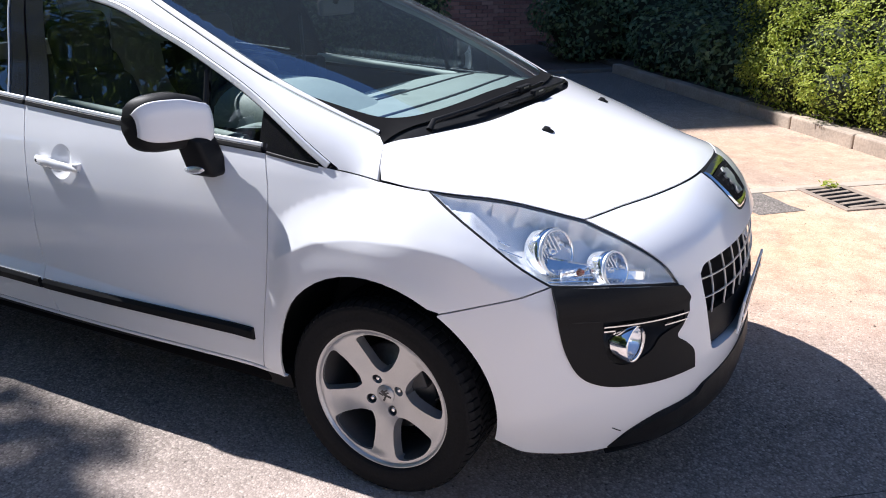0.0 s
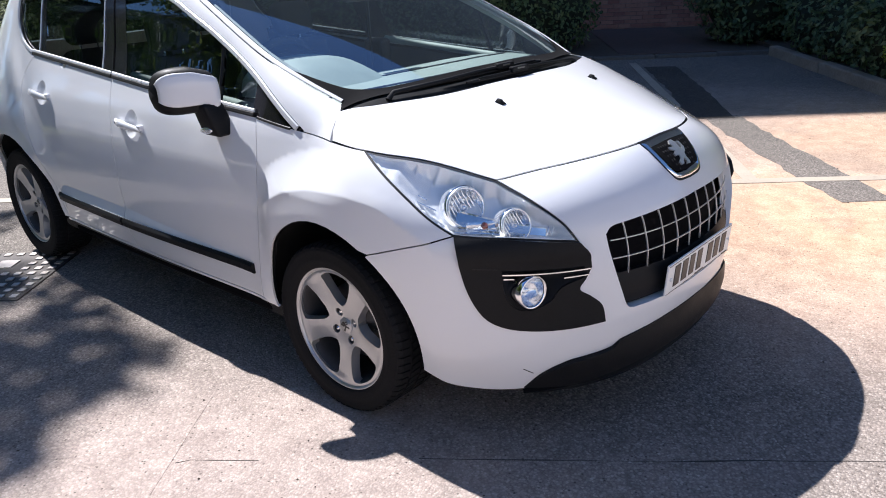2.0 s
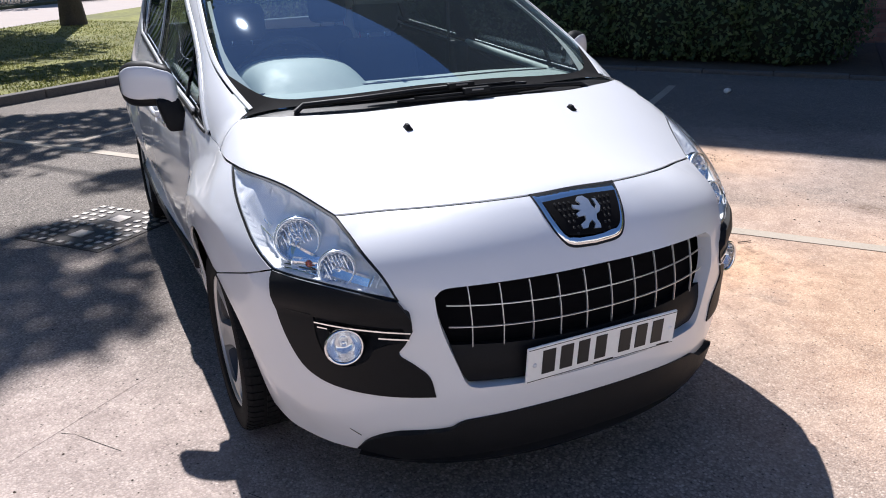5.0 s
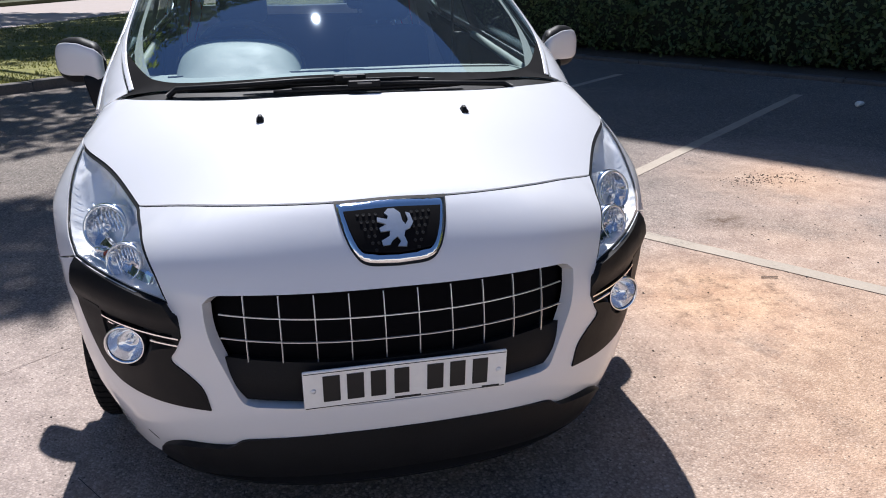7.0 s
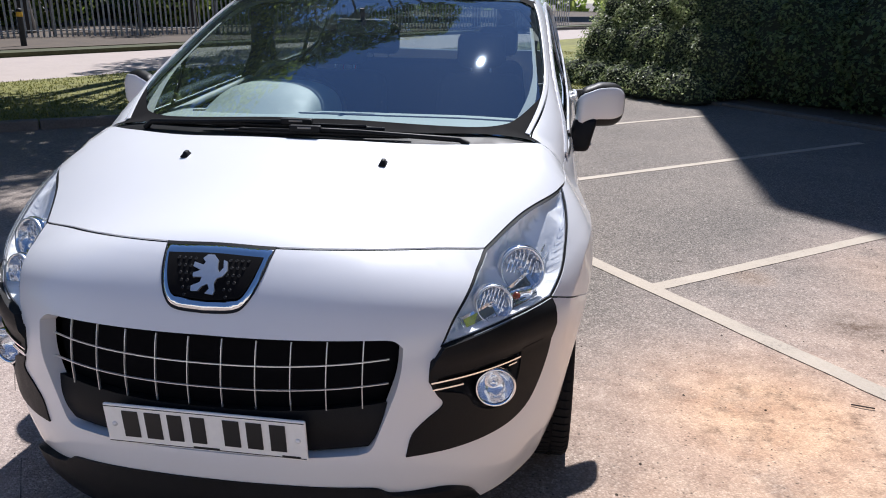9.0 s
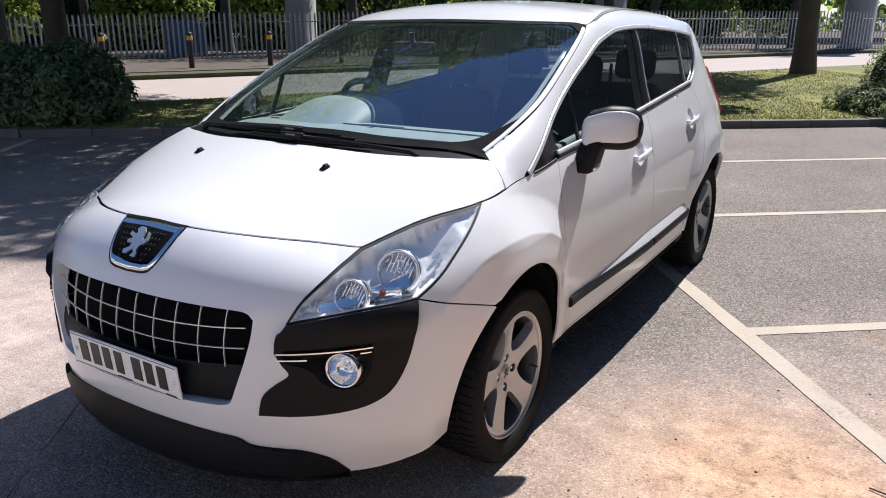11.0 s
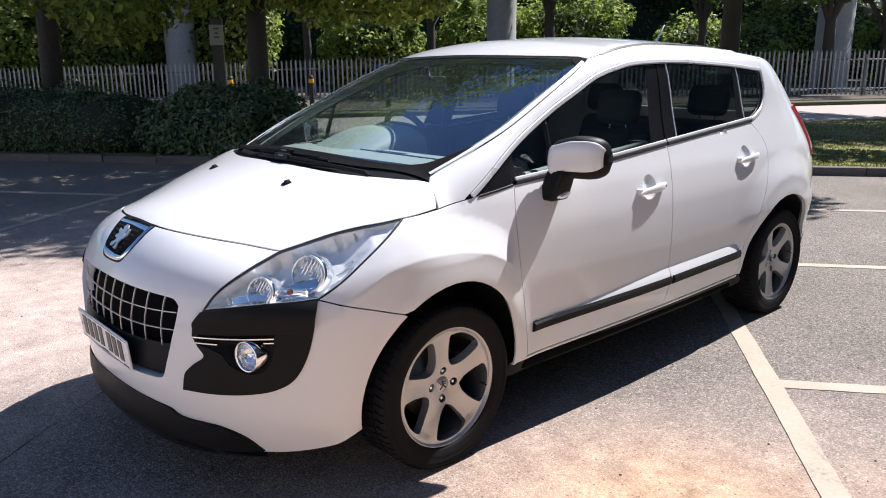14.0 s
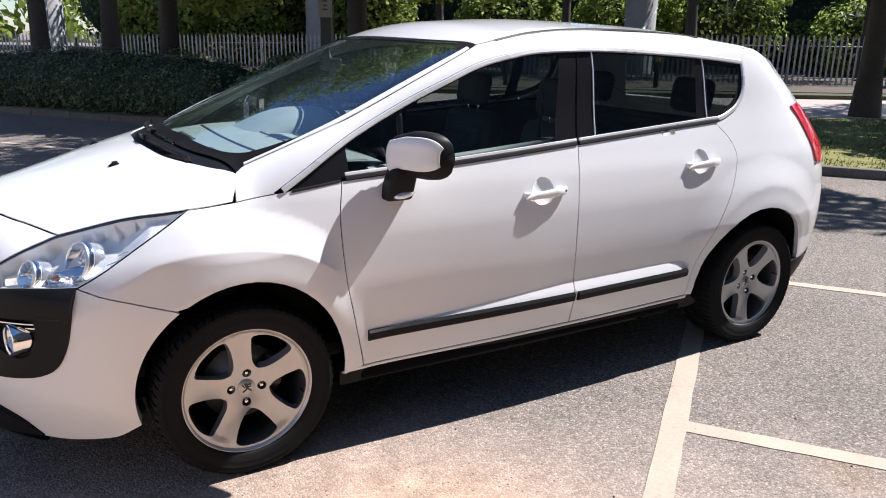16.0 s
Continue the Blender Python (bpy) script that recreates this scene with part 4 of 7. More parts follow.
for mirror in (False, True):
    s = -1 if mirror else 1
    lamp = panel("headlamp", lamp_out, wrapped, LAMP_WHITE, car, "clear swept-back headlamp", gap=0.003, lift=-0.056, depth=-0.004, step=0.014, mirror=mirror, swell=lambda uv: 0.036 * np.clip((26 + np.degrees(uv[:, 0] / 0.9)) / 7, 0, 1) + np.where(edge_depth(lamp_out, 1.0, 0.02)(uv) > -0.004, 0.050 - 0.036 * np.clip((26 + np.degrees(uv[:, 0] / 0.9)) / 7, 0, 1), 0.0))
    panel("lamp_gasket", lamp_out, wrapped, SEAL, lamp, holes=[inset(lamp_out, 0.0022)], gap=-0.002, lift=-0.003, depth=0.0, mirror=mirror)
    lens = panel("lamp_lens", lamp_out, wrapped, LENS, lamp, "clear plastic lens", gap=0.003, lift=0.001, depth=0.0, step=0.015, mirror=mirror, swell=lambda uv: -edge_depth(lamp_out, 0.30, 0.016)(uv))
    lens.visible_shadow = False
    way = (s * 0.42, -1.0, 0.32)
    for ang, z, r, deep, low in ((33.5, 0.826, 0.057, 0.026, 0.034), (43.0, 0.772, 0.045, 0.024, 0.028)):
        q = on_skin(wrapped, [A(ang, z)], -low)[0]
        q = Vector((s * q.x, q.y, q.z))
        unit = facing("reflector", q, way, [(r * 1.10, -0.050), (r * 1.08, 0.010), (r, 0.013), (r * 0.96, 0.006), (r * 0.9, -0.008), (r * 0.7, -deep), (r * 0.32, -deep - 0.012), (r * 0.30, -deep - 0.004), (0.0, -deep - 0.002)], REFLECTOR, lamp, "round chrome reflector")
        facing("bulb_cap", q, way, [(0.0, 0.004), (r * 0.16, 0.0), (r * 0.2, -0.012), (r * 0.2, -deep)], REFLECTOR, unit, segments=18)
        facing("bezel", q, way, [(r * 1.10, -0.014), (r * 1.11, 0.006), (r * 1.06, 0.014), (r * 0.99, 0.011)], BADGE_METAL, unit)
        facing("outer_ring", q, way, [(r * 1.105, 0.004), (r * 1.17, 0.001), (r * 1.18, -0.010)], CHROME, unit)
        for k in range(-3, 4):
            w = math.sqrt(max(0.0, 1 - (k / 4) ** 2)) * r * 0.8
            fl = box("flute", (-0.0022, -w, -0.004), (0.0022, w, 0.004), REFLECTOR, unit, bevel=0.0015)
            fl.matrix_parent_inverse.identity()
            fl.location = (k * r * 0.2, 0.0, -deep * (0.55 + 0.30 * (1 - abs(k) / 3.5)))
    for k in range(2):
        strip("lamp_blade", wrapped, [A(16.5 + 3.6 * t + 2.0 * k, 0.908 - 0.030 * k - 0.022 * t) for t in np.linspace(0.3, 2.6, 8)], 0.005, 0.003, REFLECTOR, lamp, mirror=mirror, lift=-0.048)
    for k in range(15):
        ang = 35.5 + 1.05 * k
        strip("lens_flute", wrapped, [A(ang + 0.2 * t, 0.742 - 0.0011 * (ang - 36) + 0.011 * t) for t in range(4)], 0.0040, 0.006, REFLECTOR if k % 2 else LAMP_WHITE, lamp, mirror=mirror, lift=-0.046)
    # chrome bridge between the bowls, and ribs along the lamp's foot
    strip("lamp_bridge", wrapped, [A(32 + 3.4 * t, 0.800 - 0.012 * t) for t in np.linspace(0, 5, 12)], 0.040, 0.012, CHROME, lamp, mirror=mirror, lift=-0.048)
    for k in range(3):
        strip("lamp_rib", wrapped, [A(31.8 + 1.5 * t, 0.752 + 0.010 * k - 0.0012 * t) for t in np.linspace(0.4 * k, 5.5, 8)], 0.005, 0.010, CHROME, lamp, mirror=mirror, lift=-0.042)
    # side marker block between the bowls
    q = on_skin(wrapped, [A(36.5, 0.768)], -0.044)[0]
    box("marker_lamp", (-0.045, -0.010, -0.020), (0.045, 0.012, 0.020), REFLECTOR, lamp, bevel=0.006, m=Matrix.Translation((s * q.x, q.y, q.z)) @ pose(0, 0, 0, 0, 0, s * 40))
    q = on_skin(wrapped, [A(37.5, 0.770)], -0.026)[0]
    facing("indicator_bulb", Vector((s * q.x, q.y, q.z)), (s * 0.5, -1.0, 0.1), [(0.0, 0.006), (0.007, 0.003), (0.010, -0.006), (0.010, -0.022)], AMBER, lamp, "dark amber indicator bulb", 14)
    # fog lamp set in the corner guard
    clad = clads[mirror]
    panel("fog_recess", FOG_HOLE, wrapped, BLACK_PLASTIC, clad, "hollow round the fog lamp", gap=-0.003, lift=0.002, depth=0.0, step=0.015, mirror=mirror, swell=edge_depth(FOG_HOLE, 1.3, 0.042))
    q = on_skin(wrapped, [A(45.3, 0.564)], 0.0)[0]
    q = Vector((s * q.x, q.y, q.z))
    way = (s * 0.25, -1.0, 0.03)
    fog = facing("fog_lamp", q, way, [(0.051, -0.075), (0.052, -0.010), (0.052, 0.012), (0.049, 0.016), (0.045, 0.010)], CHROME, clad, "round chrome-ringed fog lamp")
    facing("fog_reflector", q, way, [(0.045, 0.006), (0.038, -0.014), (0.024, -0.028), (0.010, -0.032), (0.010, -0.014), (0.0, -0.012)], REFLECTOR, fog)
    fl = facing("fog_lens", q, way, [(0.046, 0.009), (0.034, 0.016), (0.017, 0.019), (0.0, 0.020)], LENS, fog, "clear domed lens")
    fl.visible_shadow = False
    strip("chrome_strip", wrapped, [A(a, 0.622 - 0.0002 * (a - 40)) for a in np.linspace(40.3, 56.4, 16)], 0.006, 0.008, CHROME, clad, "thin chrome strip over the fog lamp", mirror, lift=-0.002)
    strip("chrome_strip", wrapped, [A(a, 0.601) for a in np.linspace(51.3, 56.2, 6)], 0.006, 0.008, CHROME, clad, mirror=mirror, lift=-0.002)
    strip("chrome_strip", wrapped, [A(a, 0.605) for a in np.linspace(40.5, 42.4, 4)], 0.006, 0.008, CHROME, clad, mirror=mirror, lift=-0.010)
    strip("cladding_crease", wrapped, [A(a, 0.640 + 0.0006 * (40 - a)) for a in np.linspace(35, 39.6, 5)], 0.004, 0.002, SEAL, clad, mirror=mirror, lift=0.004)

# a scuff on the bumper's corner
strip("scuff", wrapped, [(-HALF - A(46.2 - 0.4 * t, 0)[0], 0.262 + 0.004 * t) for t in np.linspace(0, 5, 6)], 0.003, 0.0008, SEAL, bumper, "dark scratch")

# ---- door mirrors ----
for s in (1, -1):
    mir = empty("door_mirror", label="")
    mir.parent = car

    def housing(t, an, lift=0.0, s=s):
        x = 0.850 + 0.190 * t
        yc, zc = 0.580 + 0.085 * t + 0.03 * t * t, 1.112 - 0.012 * t
        end = (1 - max(0.0, (t - 0.55) / 0.45) ** 3.2) ** 0.5 if t < 1 else 0.0
        start = min(1.0, (max(t, 0) / 0.12) ** 0.5 * 0.75 + 0.25)
        ry, rz = (0.066 + lift) * (0.55 + 0.45 * end) * start, (0.083 + lift) * (0.25 + 0.75 * end) * start
        if t < 0.45:
            rz *= 0.86 + 0.14 * t / 0.45
            zc -= 0.020 * (1 - t / 0.45)
        c, q = math.cos(an), math.sin(an)
        sy, sz = math.copysign(abs(c) ** 0.75, c), math.copysign(abs(q) ** 0.72, q)
        return (s * x, yc - ry * sy * (1.0 if c > 0 else 0.24), zc + rz * sz)

    ts = np.r_[np.linspace(0, 0.5, 8), np.linspace(0.56, 1.0, 12)]
    k = 32
    verts = [housing(t, 2 * math.pi * i / k) for t in ts for i in range(k)]
    faces = [(a * k + i, a * k + (i + 1) % k, (a + 1) * k + (i + 1) % k, (a + 1) * k + i) for a in range(len(ts) - 1) for i in range(k)]
    faces += [tuple(range(k)), tuple(range((len(ts) - 1) * k, len(ts) * k))]
    mesh_object("mirror_shell", [v for v in verts], [f[::s] for f in faces], BLACK_PLASTIC, mir, "black mirror shell", True)
    tc, ac = np.r_[np.linspace(0.02, 0.55, 9), np.linspace(0.6, 0.985, 13)], np.linspace(0.0, 1.0, 22)
    # the cover's lower edge dips to the foot at its inner end and leaves a black lip; it wraps round the outer end
    low_edge, top_edge = (lambda t: -0.46 - 0.75 * max(0.0, 1 - t / 0.22)), (lambda t: 0.66 + 0.30 * t * t)
    verts = [housing(t, low_edge(t) + (top_edge(t) - low_edge(t)) * a, 0.004) for t in tc for a in ac]
    n = len(ac)
    faces = [(a * n + i, a * n + i + 1, (a + 1) * n + i + 1, (a + 1) * n + i)[::s] for a in range(len(tc) - 1) for i in range(n - 1)]
    cover = mesh_object("mirror_cover", verts, faces, PAINT, mir, "white mirror cover", True)
    mod = cover.modifiers.new("thick", "SOLIDIFY")
    mod.thickness, mod.offset = 0.003, 0
    bm = bmesh.new()
    add_box(bm, (-0.035, -0.050, -0.062), (0.050, 0.055, 0.060), 0.016, segments=3)
    for v in bm.verts:
        up = (v.co.z + 0.062) / 0.122
        v.co.x += 0.030 * up - 0.012
        v.co.y += 0.020 * up
        v.co.y *= 1.0 - 0.12 * up
    bmesh.ops.transform(bm, matrix=Matrix.Translation((0.868, 0.560, 1.000)), verts=bm.verts)
    if s < 0:
        bmesh.ops.transform(bm, matrix=Matrix.Diagonal((-1, 1, 1, 1)), verts=bm.verts)
        bmesh.ops.reverse_faces(bm, faces=bm.faces)
    part("mirror_stalk", bm, BLACK_PLASTIC, mir, "black mirror foot", True)
    v, f = lathe([(0.0, 0.006), (0.6, 0.005), (1.0, 0.0), (1.0, -0.008)], 24, "z")
    mk = mesh_object("puddle_lamp", v, f, REFLECTOR, mir, "clear lamp in the mirror foot", True)
    mk.matrix_world = Matrix.Translation((s * 0.912, 0.575, 0.963)) @ pose(0, 0, 0, 0, s * 78, 0) @ pose(0, 0, 0, 0, 0, 8) @ Matrix.Diagonal((0.014, 0.042, 1, 1))
    box("mirror_glass", (-0.060, -0.006, -0.050), (0.060, 0.006, 0.050), CHROME, mir, bevel=0.004, m=Matrix.Translation((s * 0.935, 0.636, 1.104)) @ Matrix.Rotation(s * 0.53, 4, "Z"))

# ---- wipers and washer jets ----
for s in (1, -1):
    def wip(x, y, h):
        p, n = topped(np.array([(x, y)]))
        return Vector(p[0] + h * n[0])
    w = empty("wiper")
    w.parent = car
    # the driver's blade lies a hand higher on the glass, its arm crossing over the other
    base = -0.098 if s < 0 else -0.138
    foot = lambda x, d=base, c=0.29 if s < 0 else 0.33: d + c * x * x
    pivot = 0.575 if s < 0 else 0.520
    lift = 0.010 if s < 0 else 0.002
    tube("wiper_arm", [wip(s * pivot, foot(pivot) - 0.026, -0.004), wip(s * (pivot - 0.03), foot(pivot) - 0.022, 0.004 + lift), wip(s * 0.36, foot(0.36) - 0.008, 0.011 + lift), wip(s * 0.18, foot(0.18), 0.017 + lift), wip(s * 0.01, foot(0.01) + 0.002, 0.018 + lift)], 0.007, BLACK_PLASTIC, w, "black wiper arm", taper=[0.010, 0.009, 0.008, 0.007, 0.007])
    tube("wiper_blade", [wip(s * (0.345 - 0.05 * i), foot(abs(0.345 - 0.05 * i)) + 0.008, 0.003 + lift) for i in range(13)], 0.008, SEAL, w, "black wiper blade", sides=6, taper=[0.005] + [0.008] * 11 + [0.005])
    tube("blade_spine", [wip(s * (0.30 - 0.05 * i), foot(abs(0.30 - 0.05 * i)) + 0.004, 0.012 + lift) for i in range(11)], 0.0045, BLACK_PLASTIC, w, sides=6)
    box("wiper_joint", (-0.050, -0.011, -0.010), (0.050, 0.011, 0.012), BLACK_PLASTIC, w, bevel=0.004, m=Matrix.Translation(wip(s * 0.02, foot(0.02) + 0.002, 0.018 + lift)))
    box("joint_clip", (-0.022, -0.0120, 0.002), (0.022, -0.0095, 0.008), STEEL, w, "dark grey clip", bevel=0.001, m=Matrix.Translation(wip(s * 0.02, foot(0.02) + 0.002, 0.018 + lift)))
    bm = bmesh.new()
    add_box(bm, (-0.011, -0.020, -0.004), (0.011, 0.018, 0.012), 0.005)
    for v in bm.verts:
        if v.co.z > 0.004:
            v.co.x *= 0.6
            v.co.y = v.co.y * 0.55 + 0.004
    bmesh.ops.transform(bm, matrix=Matrix.Translation(wip(s * 0.300, -0.292, 0.001)) @ pose(0, 0, 0, 10), verts=bm.verts)
    part("washer_jet", bm, BLACK_PLASTIC, car, "small black washer jet", True)

# ---- wheels ----
def dished(uv):
    """The wheel's outer face: (y, z) in the wheel's plane, x outwards; each spoke a tilted, hollowed blade."""

    def height(y, z):
        r = np.hypot(y, z)
        turn = (np.degrees(np.arctan2(z, y)) - 95.0 + 36.0) % 72.0 - 36.0
        blade = np.clip((r - 0.075) / 0.06, 0, 1) * np.clip((0.206 - r) / 0.022, 0, 1)
        across = np.clip(turn / 19.0, -1.4, 1.4)
        return 0.058 + 0.034 * np.clip((r - 0.03) / 0.19, 0, 1) ** 0.9 - 0.35 * np.maximum(r - 0.210, 0) + blade * (0.0045 * np.abs(across + 0.15) ** 1.5 + 0.0035 * across - 0.004)

    y, z = uv.T
    e = 1.5e-3
    n = np.stack([np.ones_like(y), -(height(y + e, z) - height(y - e, z)) / (2 * e), -(height(y, z + e) - height(y, z - e)) / (2 * e)], 1)
    return np.stack([height(y, z), y, z], 1), n / np.linalg.norm(n, axis=1)[:, None]


def make_wheel():
    wheel = empty("wheel")
    R, W = 0.3135, 0.108
    prof = [(0.222, -W + 0.02), (0.235, -W), (0.275, -W - 0.004), (0.300, -W + 0.006), (R - 0.006, -W + 0.022), (R - 0.006, 0), (R - 0.006, W - 0.022), (0.302, W - 0.004), (0.290, W + 0.002), (0.284, W - 0.003), (0.262, W + 0.003), (0.256, W + 0.001), (0.236, W), (0.231, W - 0.004), (0.226, W - 0.012), (0.222, W - 0.02)]
    carcass = lathe(prof, 96)
    v, f = [], []
    count = 66
    for i in range(count):
        a0 = 2 * math.pi * i / count
        for lane, (xa, xb, ra, rb) in enumerate(((W - 0.052, W - 0.002, R, 0.3025), (-W + 0.002, -W + 0.052, 0.3025, R), (-0.045, -0.004, R, R), (0.004, 0.045, R, R))):
            sh = 0.5 * (lane % 2) + (0.25 if lane > 1 else 0)
            da = 2 * math.pi / count * (0.70 if lane < 2 else 0.74)
            st = a0 + sh * 2 * math.pi / count
            k = len(v)
            for ang, sk in ((st, 0.0), (st + da, 0.0)):
                for x, r in (((xa, ra), ((xa + xb) / 2 + 0.010 * (1 if lane == 0 else -1 if lane == 1 else 0), R - 0.001), (xb, rb))):
                    an = ang + (0.04 if lane < 2 else -0.05) * abs(x) / W
                    for rr in (r, r - 0.012):
                        v.append((x, rr * math.cos(an), rr * math.sin(an)))
            for q in range(2):
                a, b = k + 2 * q, k + 6 + 2 * q
                f += [(a, a + 2, b + 2, b), (a, a + 1, a + 3, a + 2), (b, b + 2, b + 3, b + 1)]
            f += [(k, k + 6, k + 7, k + 1), (k + 4, k + 5, k + 11, k + 10)]
    tyre = mesh_object("tyre", *carcass, RUBBER, wheel, "black tyre with a blocky tread", True)
    tagged(mesh_object("tread", v, f, RUBBER, tyre), "rows of black rubber tread blocks", kind="stuff")
    rim = empty("rim")
    rim.parent = wheel
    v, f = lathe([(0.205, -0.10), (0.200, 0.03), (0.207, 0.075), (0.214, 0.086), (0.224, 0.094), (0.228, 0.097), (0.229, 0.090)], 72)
    mesh_object("rim_barrel", v, f, ALLOY_IN, rim, "dark inner rim", True)
    v, f = lathe([(0.2155, 0.080), (0.2168, 0.0895), (0.2235, 0.0955), (0.228, 0.098), (0.2305, 0.094), (0.230, 0.086)], 96)
    mesh_object("rim_lip", v, f, ALLOY, rim, "silver rim edge", True)
    holes = []
    for i in range(5):
        a = radians(62 + 72 * i)
        pts = []
        for r, d in ((0.36, 2), (0.44, 14), (0.60, 19.5), (0.76, 21.5), (0.885, 20.5), (0.935, 6), (0.938, -12), (0.905, -23), (0.74, -24.5), (0.57, -22.5), (0.44, -17), (0.37, -6)):
            r = r * 0.222
            an = a + radians(d)
            pts.append((r * math.cos(an), r * math.sin(an)))
        holes.append(loop(flow(*pts, pts[0])[:-1]))
    ring = oval(0, 0, 0.217, 0.217, 96)
    bolts = [oval(0.054 * math.cos(radians(-3 + 90 * i)), 0.054 * math.sin(radians(-3 + 90 * i)), 0.0160, 0.0160, 18) for i in range(4)]
    panel("spoke_face", ring, dished, ALLOY, rim, "five-spoke silver alloy face", holes=holes + bolts, gap=0.0, depth=0.034, step=0.009)
    for i in range(4):
        a = radians(-3 + 90 * i)
        y, z = 0.054 * math.cos(a), 0.054 * math.sin(a)
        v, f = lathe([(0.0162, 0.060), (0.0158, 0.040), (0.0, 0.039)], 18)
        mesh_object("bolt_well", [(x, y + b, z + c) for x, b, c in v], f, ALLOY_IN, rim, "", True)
        v, f = lathe([(0.0, 0.061), (0.0055, 0.060), (0.0085, 0.056), (0.0095, 0.046), (0.0132, 0.044)], 6)
        mesh_object("wheel_bolt", [(x, y + b, z + c) for x, b, c in v], f, CHROME, rim, "hexagonal wheel bolt")
    v, f = lathe([(0.0, 0.0635), (0.026, 0.0630), (0.0275, 0.0615), (0.029, 0.0615), (0.030, 0.058)], 40)
    cap = mesh_object("centre_cap", v, f, ALLOY, rim, "round centre cap with a plain emblem", True)
    for (a, b), (c, d), w in (((-0.004, 0.016), (0.003, -0.004), 0.010), ((0.003, -0.003), (-0.014, -0.016), 0.006), ((0.003, -0.003), (0.016, -0.015), 0.006), ((0.0, 0.010), (0.017, 0.011), 0.004), ((0.0, 0.004), (0.016, 0.002), 0.004), ((-0.006, 0.0), (-0.017, 0.012), 0.004)):
        e, g = Vector((0, a, b)), Vector((0, c, d))
        u = (g - e).normalized()
        n = Vector((1, 0, 0)).cross(u) * w / 2
        mesh_object("cap_mark", [Vector((0.0645, 0, 0)) + q for q in (e - n, e + n, g + n, g - n)] + [Vector((0.0625, 0, 0)) + q for q in (e - n, e + n, g + n, g - n)], [(0, 1, 2, 3), (4, 7, 6, 5), (0, 4, 5, 1), (1, 5, 6, 2), (2, 6, 7, 3), (3, 7, 4, 0)], ALLOY_IN, cap)
    v, f = lathe([(0.03, 0.012), (0.075, 0.012), (0.078, 0.004), (0.138, 0.004), (0.140, -0.01), (0.138, -0.02), (0.05, -0.02)], 48)
    mesh_object("brake_disc", v, f, STEEL, wheel, "worn steel brake disc", True)
    bm = bmesh.new()
    add_box(bm, (-0.035, -0.06, -0.03), (0.035, 0.06, 0.035), 0.012, Matrix.Translation((0.0, 0.115, 0.03)) @ pose(0, 0, 0, 80))
    part("brake_caliper", bm, ALLOY_IN, wheel)
    v, f = lathe([(0.0, -0.06), (0.205, -0.06)], 32)
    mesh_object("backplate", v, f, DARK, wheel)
    v, f = lathe([(0.0, 0.106), (0.003, 0.104), (0.0035, 0.07)], 10)
    a = radians(-14)
    mesh_object("valve", [(x - 0.006, 0.200 * math.cos(a) + b, 0.200 * math.sin(a) + c) for x, b, c in v], f, SEAL, rim, "", True)
    return wheel


WHEEL_X = 0.772
first = make_wheel()
first.parent = car
first.matrix_world = pose(WHEEL_X, 0, AXLE)
for s, y, turn in ((1, BASE, 20), (-1, 0, 30), (-1, BASE, 30)):
    w = copy_thing(first, pose(0, 0, 0))
    w.parent = car
    w.matrix_world = pose(s * WHEEL_X, y, AXLE, turn, 0, 0 if s > 0 else 180)
for wy, ry in ((0.0, 0.395), (REAR_ARCH, 0.425)):
    for s in (1, -1):
        n, verts, faces = 28, [], []
        for i in range(n + 1):
            a = radians(-12 + 204 * i / n)
            y, z = wy + (ry + 0.012) * math.cos(a), AXLE + (ry + 0.012) * math.sin(a)
            edge = min(0.86, skin(np.array([(0.0, y, z)]), np.array([(1.0, 0.0, 0.0)]), 1.2)[0][0][0] - 0.035)
            for x in (edge, edge - 0.04, 0.52):
                verts.append((s * x, y, z))
        for i in range(n):
            for j in range(2):
                q = i * 3 + j
                faces.append((q, q + 1, q + 4, q + 3))
        verts += [(s * 0.53, wy + 0.44 * math.cos(radians(-12 + 204 * i / n)), AXLE + 0.44 * math.sin(radians(-12 + 204 * i / n))) for i in range(n + 1)]
        k = 3 * (n + 1)
        faces.append(tuple(range(k, k + n + 1)))
        mesh_object("arch_liner", verts, faces, SEAL, car, "black wheel arch liner", True)
box("underbody", (-0.55, -0.55, 0.20), (0.55, 3.2, 0.30), DARK, car, "dark floor pan", bevel=0.05)
box("underbody", (-0.845, 0.43, 0.245), (0.845, 2.13, 0.31), DARK, car, bevel=0.02)
box("underbody", (-0.52, -0.6, 0.22), (0.52, 0.42, 0.62), DARK, car, bevel=0.05)
box("underbody", (-0.52, 2.15, 0.22), (0.52, 3.2, 0.62), DARK, car, bevel=0.05)

# ---- cabin ----
def extrude_x(name, profile, xs, material, parent, label="", shape=None):
    """A (y, z) profile drawn across the car at the stations xs."""
    k, verts = len(profile), []
    for x in xs:
        for y, z in profile:
            verts.append(shape(x, y, z) if shape else (x, y, z))
    faces = [(i * k + j, i * k + j + 1, (i + 1) * k + j + 1, (i + 1) * k + j) for i in range(len(xs) - 1) for j in range(k - 1)]
    return mesh_object(name, verts, faces, material, parent, label, True)


